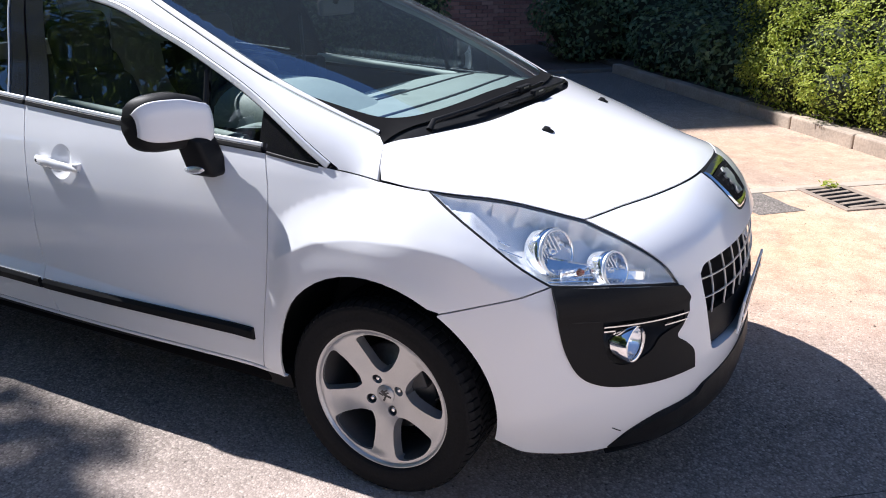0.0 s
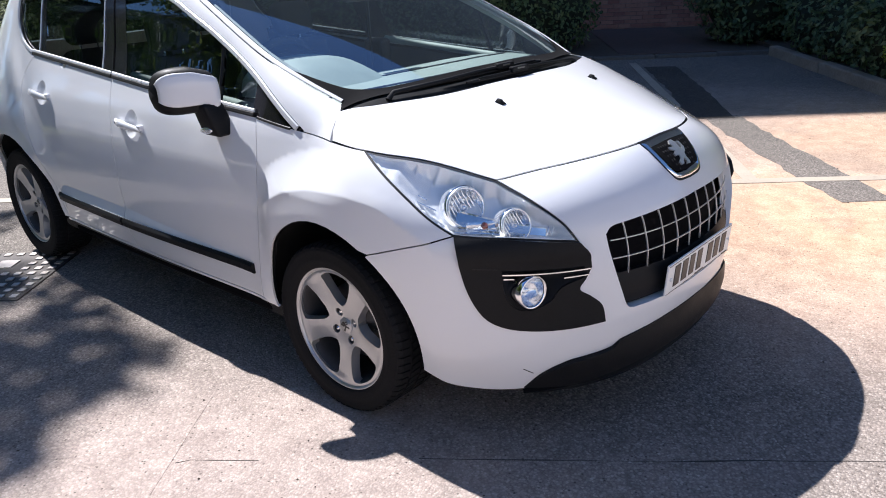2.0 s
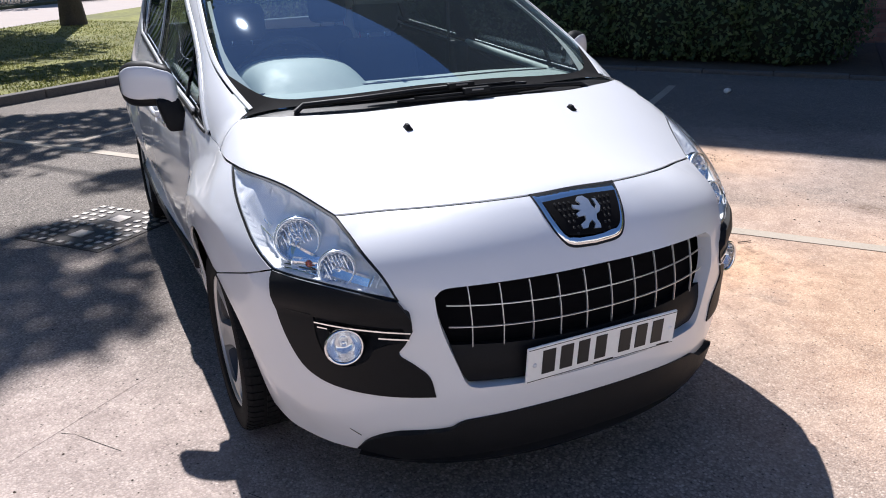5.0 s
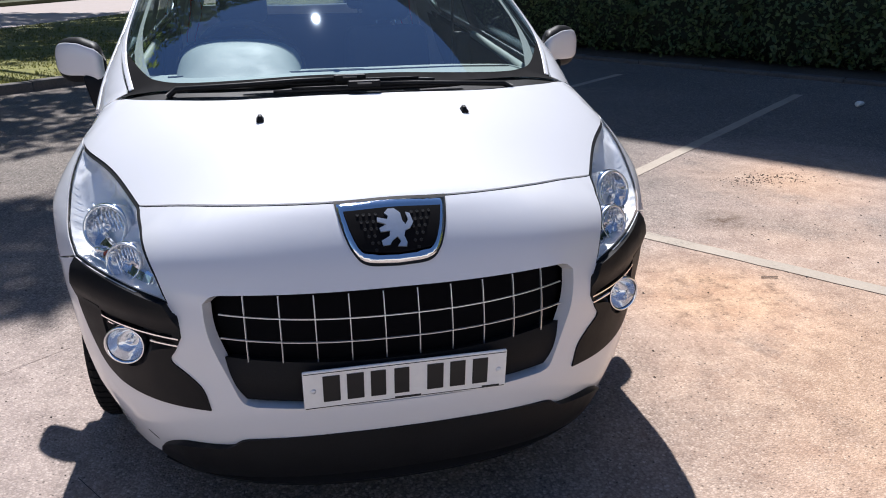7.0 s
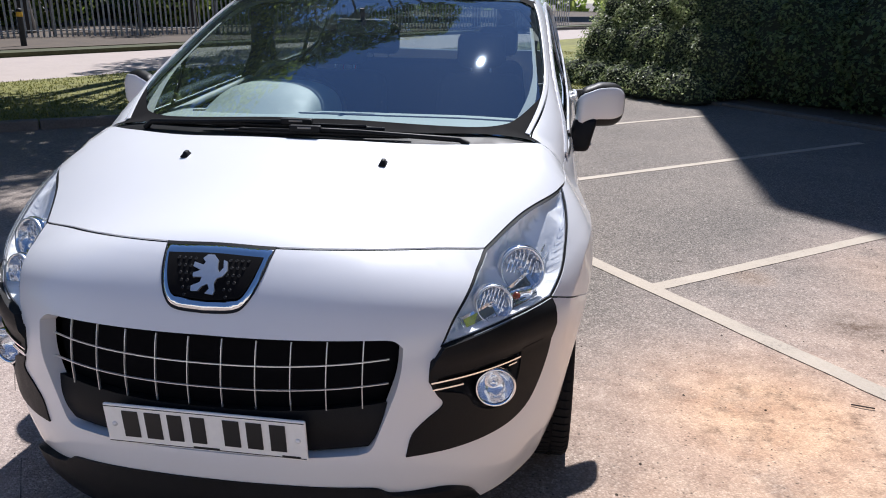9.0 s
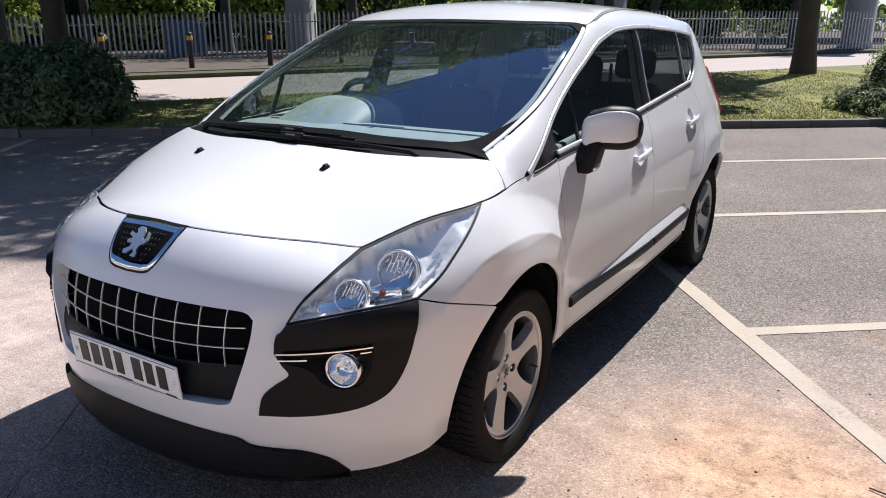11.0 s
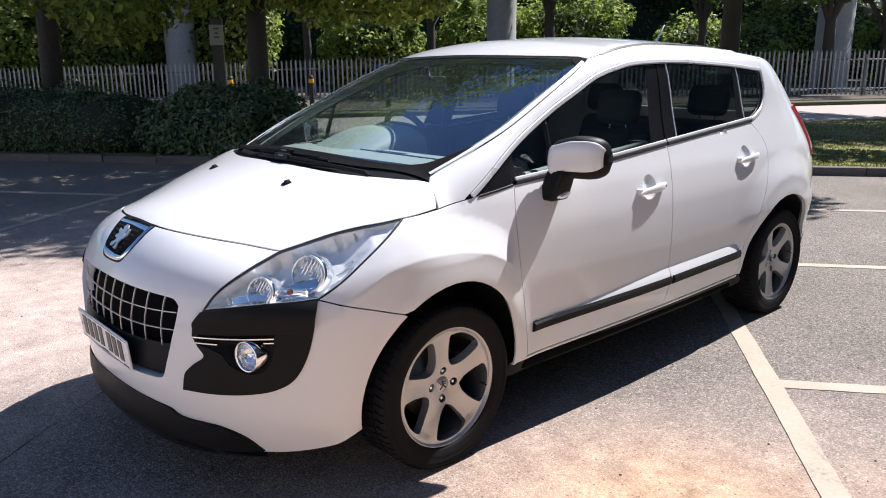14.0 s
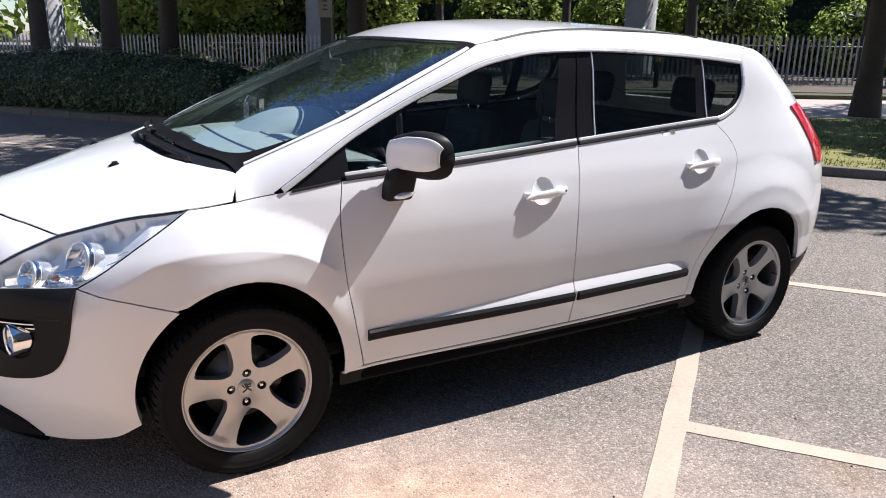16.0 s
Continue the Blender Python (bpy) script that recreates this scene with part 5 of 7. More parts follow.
dash_line = flow((-0.12, 1.012), (-0.04, 1.036), (0.10, 1.052), (0.30, 1.064), (0.50, 1.060), (0.64, 1.036), (0.72, 0.97), (0.76, 0.82), (0.74, 0.55))
bend = lambda x, y, z: (x, y + 0.10 * (x / 0.7) ** 2 * max(0, 0.5 - y) * 1.4, z - 0.030 * max(0, abs(x) - 0.45))
dash = extrude_x("dashboard", dash_line, np.linspace(-0.70, 0.70, 25), DASH, car, "grey-green dashboard under the windscreen", bend)
for y in (0.205, 0.40):
    tube("dash_groove", [bend(x, y, 1.064 if y > 0.3 else 1.060) for x in np.linspace(-0.62, 0.66, 18)], 0.006, CABIN, dash, sides=6)
for x in (-0.28, 0.28):
    box("demist_vent", (x - 0.14, 0.085, 1.046), (x + 0.14, 0.10, 1.0555), CABIN, dash, bevel=0.001)
# hood over the dials: a broad low dome
n, verts, faces = 24, [], []
for j, t in enumerate(np.linspace(0, 1, 14)):
    y = 0.30 + 0.46 * t
    h = 0.022 + 0.112 * math.sin(min(1.0, t / 0.72) * math.pi / 2) ** 1.1
    w = 0.245 - 0.02 * (1 - t)
    for i in range(n + 1):
        a = math.pi * i / n
        verts.append((-0.37 + w * math.copysign(abs(math.cos(a)) ** 0.75, math.cos(a)), y + 0.02 * math.cos(a) ** 2, 1.020 + h * abs(math.sin(a)) ** 0.7))
for j in range(13):
    for i in range(n):
        q = j * (n + 1) + i
        faces.append((q, q + 1, q + n + 2, q + n + 1))
mesh_object("instrument_hood", verts, faces, DASH, dash, "rounded hood over the dials", True)
tube("hood_rim", [(-0.37 + 0.245 * math.copysign(abs(math.cos(a)) ** 0.75, math.cos(a)), 0.765 + 0.02 * math.cos(a) ** 2, 1.018 + 0.134 * abs(math.sin(a)) ** 0.7) for a in np.linspace(0.0, math.pi, 30)], 0.016, CABIN, dash, "black rim of the dial hood", sides=8)
tube("hood_crease", [(-0.37 + 0.125 * math.copysign(abs(math.cos(a)) ** 0.6, math.cos(a)), 0.50 + 0.10 * math.sin(a), 1.028 + 0.098 * abs(math.sin(a)) ** 0.6) for a in np.linspace(0.05, math.pi - 0.05, 20)], 0.004, CABIN, dash)
tube("steering_wheel", [(-0.37 + 0.185 * math.cos(a), 0.86 - 0.075 * math.sin(a), 1.045 + 0.170 * math.sin(a)) for a in np.linspace(0, 2 * math.pi, 40, endpoint=False)], 0.016, CABIN, car, "black steering wheel", sides=10, closed=True)
box("steering_boss", (-0.46, 0.80, 0.98), (-0.28, 0.86, 1.09), CABIN, car, bevel=0.03)
tube("steering_spoke", [(-0.53, 0.86, 1.05), (-0.21, 0.86, 1.05)], 0.014, CABIN, car)
for sx in (-0.56, 0.60):
    bm = bmesh.new()
    add_box(bm, (sx - 0.06, 0.70, 0.93), (sx + 0.06, 0.76, 1.01), 0.02)
    part("air_vent", bm, CABIN, dash, "", True)


def seat(x, y, wide, rear):
    st = empty("rear_seat" if rear else "front_seat")
    st.parent = car
    st.location = (x, y, 0)
    bm = bmesh.new()
    add_box(bm, (-wide, -0.55, 0.36), (wide, 0.05, 0.56), 0.06, segments=3)
    part("seat_cushion", bm, CLOTH, st, "", True)
    bm = bmesh.new()
    add_box(bm, (-wide, -0.07, 0.50), (wide, 0.07, 1.14), 0.06, pose(0, 0, 0, -12), segments=4)
    for v in bm.verts:
        v.co.x *= 1.0 - 0.16 * max(0, v.co.z - 0.75) / 0.4
        v.co.y += 0.10
    part("seat_back", bm, CLOTH, st, "", True)
    for hx in ((-0.38, 0.38) if wide > 0.4 else (0,)):
        bm = bmesh.new()
        add_box(bm, (hx - 0.125, -0.05, 1.16), (hx + 0.125, 0.05, 1.34), 0.05, Matrix.Translation((0, 0.10, 0)) @ pose(0, 0, 0, -10), segments=4)
        part("headrest", bm, CLOTH, st, "", True)
        for px in (-0.05, 0.05):
            tube("headrest_post", [(hx + px, 0.31, 1.08), (hx + px, 0.325, 1.20)], 0.006, CHROME, st)


for x in (-0.37, 0.37):
    seat(x, 1.36, 0.255, False)
seat(0, 2.26, 0.62, True)
box("cabin_floor", (-0.70, 0.3, 0.30), (0.70, 3.1, 0.36), CABIN, car, bevel=0.02)
box("bulkhead", (-0.72, -0.06, 0.30), (0.72, 0.02, 1.012), CABIN, car, bevel=0.02)
box("centre_console", (-0.11, 0.60, 0.36), (0.11, 1.5, 0.78), CABIN, car, bevel=0.05)
box("rear_view_mirror", (-0.11, 0.665, 1.345), (0.11, 0.69, 1.405), CABIN, car, "small rear-view mirror", bevel=0.012)
tube("mirror_stem", [(0, 0.66, 1.445), (0, 0.67, 1.40)], 0.010, CABIN, car)
for s in (1, -1):
    tube("seat_belt", [(s * 0.66, 1.36, 1.30), (s * 0.655, 1.35, 1.0), (s * 0.64, 1.34, 0.6)], 0.008, CABIN, car)
    bm = bmesh.new()
    add_box(bm, (s * 0.66, 1.27, 0.4), (s * 0.74, 1.42, 1.10), 0.02)
    part("pillar_trim", bm, CABIN, car)
    tube("door_capping", [(s * 0.765, 0.50, 1.026), (s * 0.765, 0.68, 1.040), (s * 0.765, 1.0, 1.064), (s * 0.765, 1.34, 1.090)], 0.018, DASH, car, "pale grey-green top of the door lining", sides=10)


# ---- the car park ----
def at(e1, e2, z=0.0):
    """A place by the bays' own axes: e1 along the front line of the bays, e2 into them."""
    return Vector((1.358 + 0.613 * e1 + 0.79 * e2, 1.658 - 0.79 * e1 + 0.613 * e2, z))


def by_road(along, n, z=0.0):
    """A place by the road's axes: along it, and n across (n falls away from the car park)."""
    return Vector((0.45 * along + 0.893 * n, 0.893 * along - 0.45 * n, z))


BAY_TURN = math.degrees(math.atan2(0.613, 0.79))


def spot(n, l, x, y, inner, outer, ragged=0.0):
    """A soft mask about a place, 1 inside; ragged: metres by which its outline strays."""
    tc, d, mr = n.new("ShaderNodeTexCoord"), n.new("ShaderNodeVectorMath"), n.new("ShaderNodeMapRange")
    d.operation = "DISTANCE"
    l.new(tc.outputs["Object"], d.inputs[0])
    d.inputs[1].default_value = (x, y, 0)
    mr.inputs[1].default_value, mr.inputs[2].default_value, mr.inputs[3].default_value, mr.inputs[4].default_value = inner, outer, 1.0, 0.0
    stray = n.new("ShaderNodeMath")
    stray.operation = "MULTIPLY_ADD"
    l.new(noise_tex(n, l, 0.8, 4.0, rough=0.6), stray.inputs[0])
    stray.inputs[1].default_value = 2.0 * ragged
    far = n.new("ShaderNodeMath")
    far.operation = "SUBTRACT"
    l.new(d.outputs["Value"], far.inputs[0])
    far.inputs[1].default_value = ragged
    l.new(far.outputs[0], stray.inputs[2])
    l.new(stray.outputs[0], mr.inputs[0])
    return mr.outputs[0]


def maths(n, l, op, a, b):
    m = n.new("ShaderNodeMath")
    m.operation = op
    m.use_clamp = True
    for slot, v in enumerate((a, b)):
        if isinstance(v, (int, float)):
            m.inputs[slot].default_value = v
        else:
            l.new(v, m.inputs[slot])
    return m.outputs[0]


def asphalt_material(name, grey, dust, coarse=1.0):
    """Old tarmac: stones of mixed grey in a dark binder, broad stains, sandy dust in places."""
    m, n, l, b = shader(name, (0.2, 0.2, 0.2), 0.92, Specular_IOR_Level=0.25)
    vo = n.new("ShaderNodeTexVoronoi")
    tc = n.new("ShaderNodeTexCoord")
    vo.inputs["Scale"].default_value = 118.0 / coarse
    l.new(tc.outputs["Object"], vo.inputs["Vector"])
    sep = n.new("ShaderNodeSeparateColor")
    l.new(vo.outputs["Color"], sep.inputs[0])
    warm = lambda k: (grey * k * 1.10, grey * k * 0.98, grey * k * 0.87)
    stones = ramp(n, l, sep.outputs[0], (0.0, warm(0.18)), (0.3, warm(0.66)), (0.7, warm(1.25)), (0.92, warm(1.6)), (1.0, warm(2.2)))
    fine, mid, broad = noise_tex(n, l, 260.0, 3.0), noise_tex(n, l, 7.0, 6.0, rough=0.65), noise_tex(n, l, 0.55, 5.0, rough=0.6)
    base = mixed(n, l, 0.36, stones, ramp(n, l, mid, (0.25, (grey * 0.68, grey * 0.60, grey * 0.52)), (0.75, (grey * 1.42, grey * 1.24, grey * 1.06))))
    base = mixed(n, l, 0.45, base, ramp(n, l, broad, (0.32, (grey * 0.74, grey * 0.67, grey * 0.61)), (0.68, (grey * 1.48, grey * 1.27, grey * 1.10))))
    grit = ramp(n, l, sep.outputs[1], (0.0, 0.42), (0.3, 0.78), (0.7, 1.12), (1.0, 1.65))
    gaps = ramp(n, l, vo.outputs["Distance"], (0.0, 1.08), (0.42, 1.0), (0.75, 0.5))
    base = mixed(n, l, 0.5, mixed(n, l, 0.5, base, grit, "MULTIPLY"), gaps, "MULTIPLY")
    if dust:
        # Pale dust leaves out the ground in the car's front shadow, darkening it.
        where = spot(n, l, 1.7, 0.2, 0.3, 1.2)
        # The last spot is added out of view to bounce sunlight onto the bumper.
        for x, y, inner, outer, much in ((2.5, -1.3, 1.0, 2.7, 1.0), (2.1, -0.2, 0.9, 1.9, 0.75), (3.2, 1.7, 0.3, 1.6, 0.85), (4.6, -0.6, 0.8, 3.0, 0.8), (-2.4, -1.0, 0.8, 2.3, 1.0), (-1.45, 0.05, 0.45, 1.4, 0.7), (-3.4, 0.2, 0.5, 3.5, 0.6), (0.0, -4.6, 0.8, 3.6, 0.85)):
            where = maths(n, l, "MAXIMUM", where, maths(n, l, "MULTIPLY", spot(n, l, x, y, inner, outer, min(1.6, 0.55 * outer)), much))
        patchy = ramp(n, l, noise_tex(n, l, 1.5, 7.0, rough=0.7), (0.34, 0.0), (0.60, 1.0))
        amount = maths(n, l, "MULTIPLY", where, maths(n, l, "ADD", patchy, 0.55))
        pale = ramp(n, l, mid, (0.3, (0.415, 0.325, 0.285)), (0.7, (0.65, 0.525, 0.46)))
        sandy = spot(n, l, 1.68, 0.30, 0.2, 1.0)
        for x, y, inner, outer, much in ((2.1, -0.7, 0.5, 2.3, 0.95), (3.2, 1.9, 0.1, 1.2, 0.9), (2.6, 0.8, 0.2, 1.3, 0.6), (4.3, -0.6, 0.6, 2.6, 0.8), (1.90, 1.90, 0.04, 0.22, 1.0)):
            sandy = maths(n, l, "MAXIMUM", sandy, maths(n, l, "MULTIPLY", spot(n, l, x, y, inner, outer), much))
        smudge = maths(n, l, "MULTIPLY", spot(n, l, 1.75, 0.25, 0.1, 0.8), ramp(n, l, noise_tex(n, l, 9.0, 7.0, rough=0.75), (0.50, 0.0), (0.66, 0.75)))
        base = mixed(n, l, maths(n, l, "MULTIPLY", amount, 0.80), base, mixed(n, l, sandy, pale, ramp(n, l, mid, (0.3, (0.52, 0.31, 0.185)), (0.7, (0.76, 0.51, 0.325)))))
        smear = maths(n, l, "MULTIPLY", maths(n, l, "MAXIMUM", spot(n, l, 3.14, 0.50, 0.03, 0.16), spot(n, l, 2.28, 1.24, 0.03, 0.22)), ramp(n, l, noise_tex(n, l, 14.0, 6.0, rough=0.7), (0.40, 0.0), (0.60, 0.85)))
        base = mixed(n, l, maths(n, l, "MAXIMUM", smudge, smear), base, (0.10, 0.06, 0.038))
        spots = ramp(n, l, noise_tex(n, l, 2.6, 4.0, rough=0.5), (0.66, 0.0), (0.76, 1.0))
        base = mixed(n, l, maths(n, l, "MULTIPLY", spots, 0.35), base, (grey * 0.4, grey * 0.37, grey * 0.35))
    base = mixed(n, l, 0.22, mixed(n, l, 0.17, base, grit, "MULTIPLY"), gaps, "MULTIPLY")
    pit = n.new("ShaderNodeTexVoronoi")
    pit.inputs["Scale"].default_value = 46.0
    l.new(tc.outputs["Object"], pit.inputs["Vector"])
    chosen = n.new("ShaderNodeSeparateColor")
    l.new(pit.outputs["Color"], chosen.inputs[0])
    pits = maths(n, l, "MULTIPLY", ramp(n, l, pit.outputs["Distance"], (0.10, 1.0), (0.24, 0.0)), ramp(n, l, chosen.outputs[0], (0.52, 0.0), (0.62, 1.0)))
    base = mixed(n, l, maths(n, l, "MULTIPLY", pits, 0.72), base, (grey * 0.20, grey * 0.17, grey * 0.14))
    l.new(base, b.inputs["Base Color"])
    height = mixed(n, l, 0.45, ramp(n, l, vo.outputs["Distance"], (0.0, 1.0), (0.65, 0.0)), fine)
    bumped(n, l, b, height, 0.65, 0.007 * coarse)
    return m


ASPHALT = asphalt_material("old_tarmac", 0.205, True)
PATCH = asphalt_material("coarse_tarmac_repair", 0.17, False, 1.0)
TARMAC_DARK = asphalt_material("dark_tarmac_patch", 0.085, False, 1.2)


def line_paint():
    m, n, l, b = shader("worn_road_paint", (0.6, 0.6, 0.56), 0.75)
    wear = mixed(n, l, 0.5, noise_tex(n, l, 55.0, 6.0, rough=0.7), noise_tex(n, l, 3.0, 4.0))
    l.new(ramp(n, l, wear, (0.34, (0.22, 0.19, 0.155)), (0.43, (0.36, 0.305, 0.24)), (0.65, (0.43, 0.37, 0.295))), b.inputs["Base Color"])
    bumped(n, l, b, noise_tex(n, l, 140.0, 4.0), 0.4, 0.004)
    return m


LINE = line_paint()
JOINT = asphalt_material("worn_tarmac_joint", 0.215, True)
CRACK = simple("dirty_crack", (0.05, 0.043, 0.037), 0.95, grain=60, vary=0.5)
KERB = simple("weathered_concrete_kerb", (0.35, 0.285, 0.225), 0.9, grain=45, vary=0.35, bump=0.4)
# KERB again, darkened: the shade on the road-side kerbs is in its colour.
KERB_DARK = simple("shaded_kerb_concrete", (0.115, 0.105, 0.095), 0.9, grain=45, vary=0.35, bump=0.4)
CONCRETE = simple("grey_concrete", (0.30, 0.30, 0.29), 0.9, grain=12, vary=0.2, bump=0.3)
ROADWAY = simple("pale_pink_road", (0.37, 0.315, 0.285), 0.9, grain=20, vary=0.12, bump=0.2)
# Dark green that puts the trees' shade into the far strip's colour.
SHADY_GRASS = simple("shaded_rough_grass", (0.062, 0.066, 0.030), 0.95, grain=14, vary=0.5, bump=0.6)
SOIL = simple("dry_soil_and_litter", (0.085, 0.065, 0.048), 0.95, grain=30, vary=0.5, bump=0.6)
PAVING = simple("dark_brick_paving", (0.10, 0.068, 0.058), 0.9, grain=25, vary=0.3, bump=0.3)
GALV_OLD = simple("dull_galvanised_steel", (0.16, 0.165, 0.17), 0.6, 0.15, grain=30, vary=0.2)
GALV = simple("galvanised_steel", (0.43, 0.44, 0.455), 0.5, 0.15, grain=30, vary=0.15)
IRON = simple("worn_cast_iron", (0.055, 0.047, 0.042), 0.6, 0.4, grain=60, vary=0.4, bump=0.3)
RUSTY = simple("sandy_rusted_iron", (0.27, 0.215, 0.17), 0.75, 0.2, grain=60, vary=0.3, bump=0.3)
IRON_TOP = simple("polished_iron_studs", (0.40, 0.36, 0.33), 0.45, 0.5, grain=60, vary=0.25)
BARK = simple("dark_rough_bark", (0.055, 0.046, 0.038), 0.95, grain=25, vary=0.4, bump=0.9)
BOLLARD = simple("black_bollard_plastic", (0.02, 0.02, 0.021), 0.6, grain=40)
YELLOW = simple("yellow_reflective_band", (0.72, 0.42, 0.03), 0.5, grain=40)
SIGN = simple("cream_sign_face", (0.42, 0.42, 0.33), 0.6, grain=30)
TIMBER = simple("weathered_post_timber", (0.10, 0.095, 0.085), 0.9, grain=30, vary=0.3, bump=0.3)


def leaf_material(name, dark, mid, light, gloss=0.45, through=0.25):
    m, n, l, b = shader(name, mid, gloss, Specular_IOR_Level=0.4)
    g = n.new("ShaderNodeNewGeometry")
    c = ramp(n, l, g.outputs["Random Per Island"], (0.0, dark), (0.5, mid), (1.0, light))
    l.new(mixed(n, l, 0.25, c, ramp(n, l, noise_tex(n, l, 2.0, 3.0), (0.3, dark), (0.7, light))), b.inputs["Base Color"])
    tr, mx = n.new("ShaderNodeBsdfTranslucent"), n.new("ShaderNodeMixShader")
    l.new(c, tr.inputs[0])
    mx.inputs[0].default_value = through
    l.new(b.outputs[0], mx.inputs[1])
    l.new(tr.outputs[0], mx.inputs[2])
    l.new(mx.outputs[0], n["Material Output"].inputs[0])
    return m


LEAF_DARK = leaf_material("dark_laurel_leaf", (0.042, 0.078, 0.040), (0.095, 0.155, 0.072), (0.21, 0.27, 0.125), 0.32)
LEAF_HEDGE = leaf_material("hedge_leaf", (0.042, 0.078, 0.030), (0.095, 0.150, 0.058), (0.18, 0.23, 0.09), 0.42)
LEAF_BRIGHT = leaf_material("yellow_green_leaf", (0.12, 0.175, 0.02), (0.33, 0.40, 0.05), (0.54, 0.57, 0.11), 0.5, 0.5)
# Sunlight on the corner shrub is put into these pale greens.
LEAF_SUN = leaf_material("sunlit_small_leaf", (0.10, 0.14, 0.05), (0.26, 0.31, 0.13), (0.44, 0.48, 0.26), 0.4, 0.6)
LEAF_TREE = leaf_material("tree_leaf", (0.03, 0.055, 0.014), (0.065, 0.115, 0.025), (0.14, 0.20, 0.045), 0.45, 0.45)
# Lit copy of LEAF_TREE; the sunlight is in its brighter greens.
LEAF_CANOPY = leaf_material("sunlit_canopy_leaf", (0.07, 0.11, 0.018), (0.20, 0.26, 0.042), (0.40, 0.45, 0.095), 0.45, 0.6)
# Sunlight on the far thicket is part of these bright greens.
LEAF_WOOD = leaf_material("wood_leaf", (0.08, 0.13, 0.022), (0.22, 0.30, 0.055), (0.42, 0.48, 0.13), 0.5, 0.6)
GRASS = leaf_material("dry_grass", (0.06, 0.08, 0.016), (0.155, 0.17, 0.036), (0.31, 0.275, 0.085), 0.6, 0.4)
# Dark filler for shrub insides; the shade there is in its colour.
CORE = simple("dark_shrub_core", (0.022, 0.030, 0.016), 0.95, grain=20, vary=0.4)
GRASS_SOIL = simple("worn_lawn", (0.160, 0.158, 0.042), 0.95, grain=5, vary=0.6, bump=0.6)


def structure(ob, label="", category=""):
    return tagged(ob, label, category, kind="structure")


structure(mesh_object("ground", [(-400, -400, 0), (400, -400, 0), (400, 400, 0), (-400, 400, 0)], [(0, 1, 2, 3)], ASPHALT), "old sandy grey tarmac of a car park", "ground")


def ribbon(name, points, width, z, material, rough=0.0, label="", category="", thick=0.0042):
    """A flat band along points on the ground, its edges slightly ragged."""
    rng = random.Random(len(points) * 7 + int(width * 1000))
    pts = [Vector(p).to_3d() for p in points]
    dense = []
    for a, b in zip(pts, pts[1:]):
        k = max(1, int((b - a).length / 0.12)) if rough else 1
        dense += [a + (b - a) * i / k for i in range(k)]
    dense.append(pts[-1])
    verts, faces = [], []
    for i, p in enumerate(dense):
        d = (dense[min(i + 1, len(dense) - 1)] - dense[max(i - 1, 0)]).normalized()
        s = Vector((-d.y, d.x, 0)) * width / 2
        j = [rng.uniform(-rough, rough) for _ in range(2)]
        n = s.normalized()
        a, b = p + s + n * j[0], p - s + n * j[1]
        verts += [(a.x, a.y, z), (b.x, b.y, z), (a.x, a.y, z - thick), (b.x, b.y, z - thick)]
    for i in range(len(dense) - 1):
        q = 4 * i
        faces += [(q, q + 4, q + 5, q + 1), (q, q + 2, q + 6, q + 4), (q + 1, q + 5, q + 7, q + 3)]
    ob = mesh_object(name, verts, faces, material)
    return tagged(ob, label, category, kind="structure")


LINES = "faded cream bay marking painted on tarmac"
for a, b, w in (((-5.6, -0.05), (4.3, -0.05), 0.10), ((0.04, -0.04), (0.0, 5.15), 0.09), ((-2.21, -0.04), (-2.25, 5.3), 0.085), ((-4.46, -0.04), (-4.5, 5.3), 0.085), ((2.225, -0.04), (2.44, 5.9), 0.10),
                ((-6.8, -6.15), (1.0, -6.15), 0.10), ((-4.3, -6.16), (-4.3, -11), 0.09), ((-1.9, -6.16), (-1.9, -11), 0.09), ((0.5, -6.16), (0.5, -11), 0.09)):
    ribbon("bay_line", [at(*a), at(*b)], w, 0.0042 if a[1] == b[1] else 0.0034, LINE, 0.003, LINES, "road marking")
ribbon("tarmac_repair", [(2.62, -0.86, 0), (3.10, -0.43, 0), (3.72, 0.14, 0), (4.34, 0.67, 0), (4.62, 0.90, 0)], 0.34, 0.0025, PATCH, 0.022, "coarse grey strip of repaired tarmac", "road surface")
ribbon("tarmac_stain", [(4.50, 0.90, 0), (4.95, 1.22, 0), (5.6, 1.62, 0), (6.5, 2.25, 0), (7.35, 2.86, 0)], 0.40, 0.0035, TARMAC_DARK, 0.016, "dark patch on the tarmac", "road surface")
for run, wide, filling in (([(-1.44, 0.20, 0), (-1.40, 0.17, 0), (-1.34, 0.09, 0), (-1.26, -0.01, 0)], 0.004, CRACK), ([(-0.93, -0.42, 0), (-0.69, -0.74, 0), (-0.47, -1.04, 0), (-0.30, -1.25, 0), (-0.11, -1.50, 0), (0.10, -1.78, 0)], 0.0035, CRACK),
                         ([(-1.60, 0.10, 0), (-1.45, 0.22, 0), (-1.27, 0.36, 0), (-1.14, 0.46, 0)], 0.012, JOINT)):
    ribbon("tarmac_crack", run, wide, 0.0012, filling, 0.003, "thin crack along an old tarmac joint", "road surface")


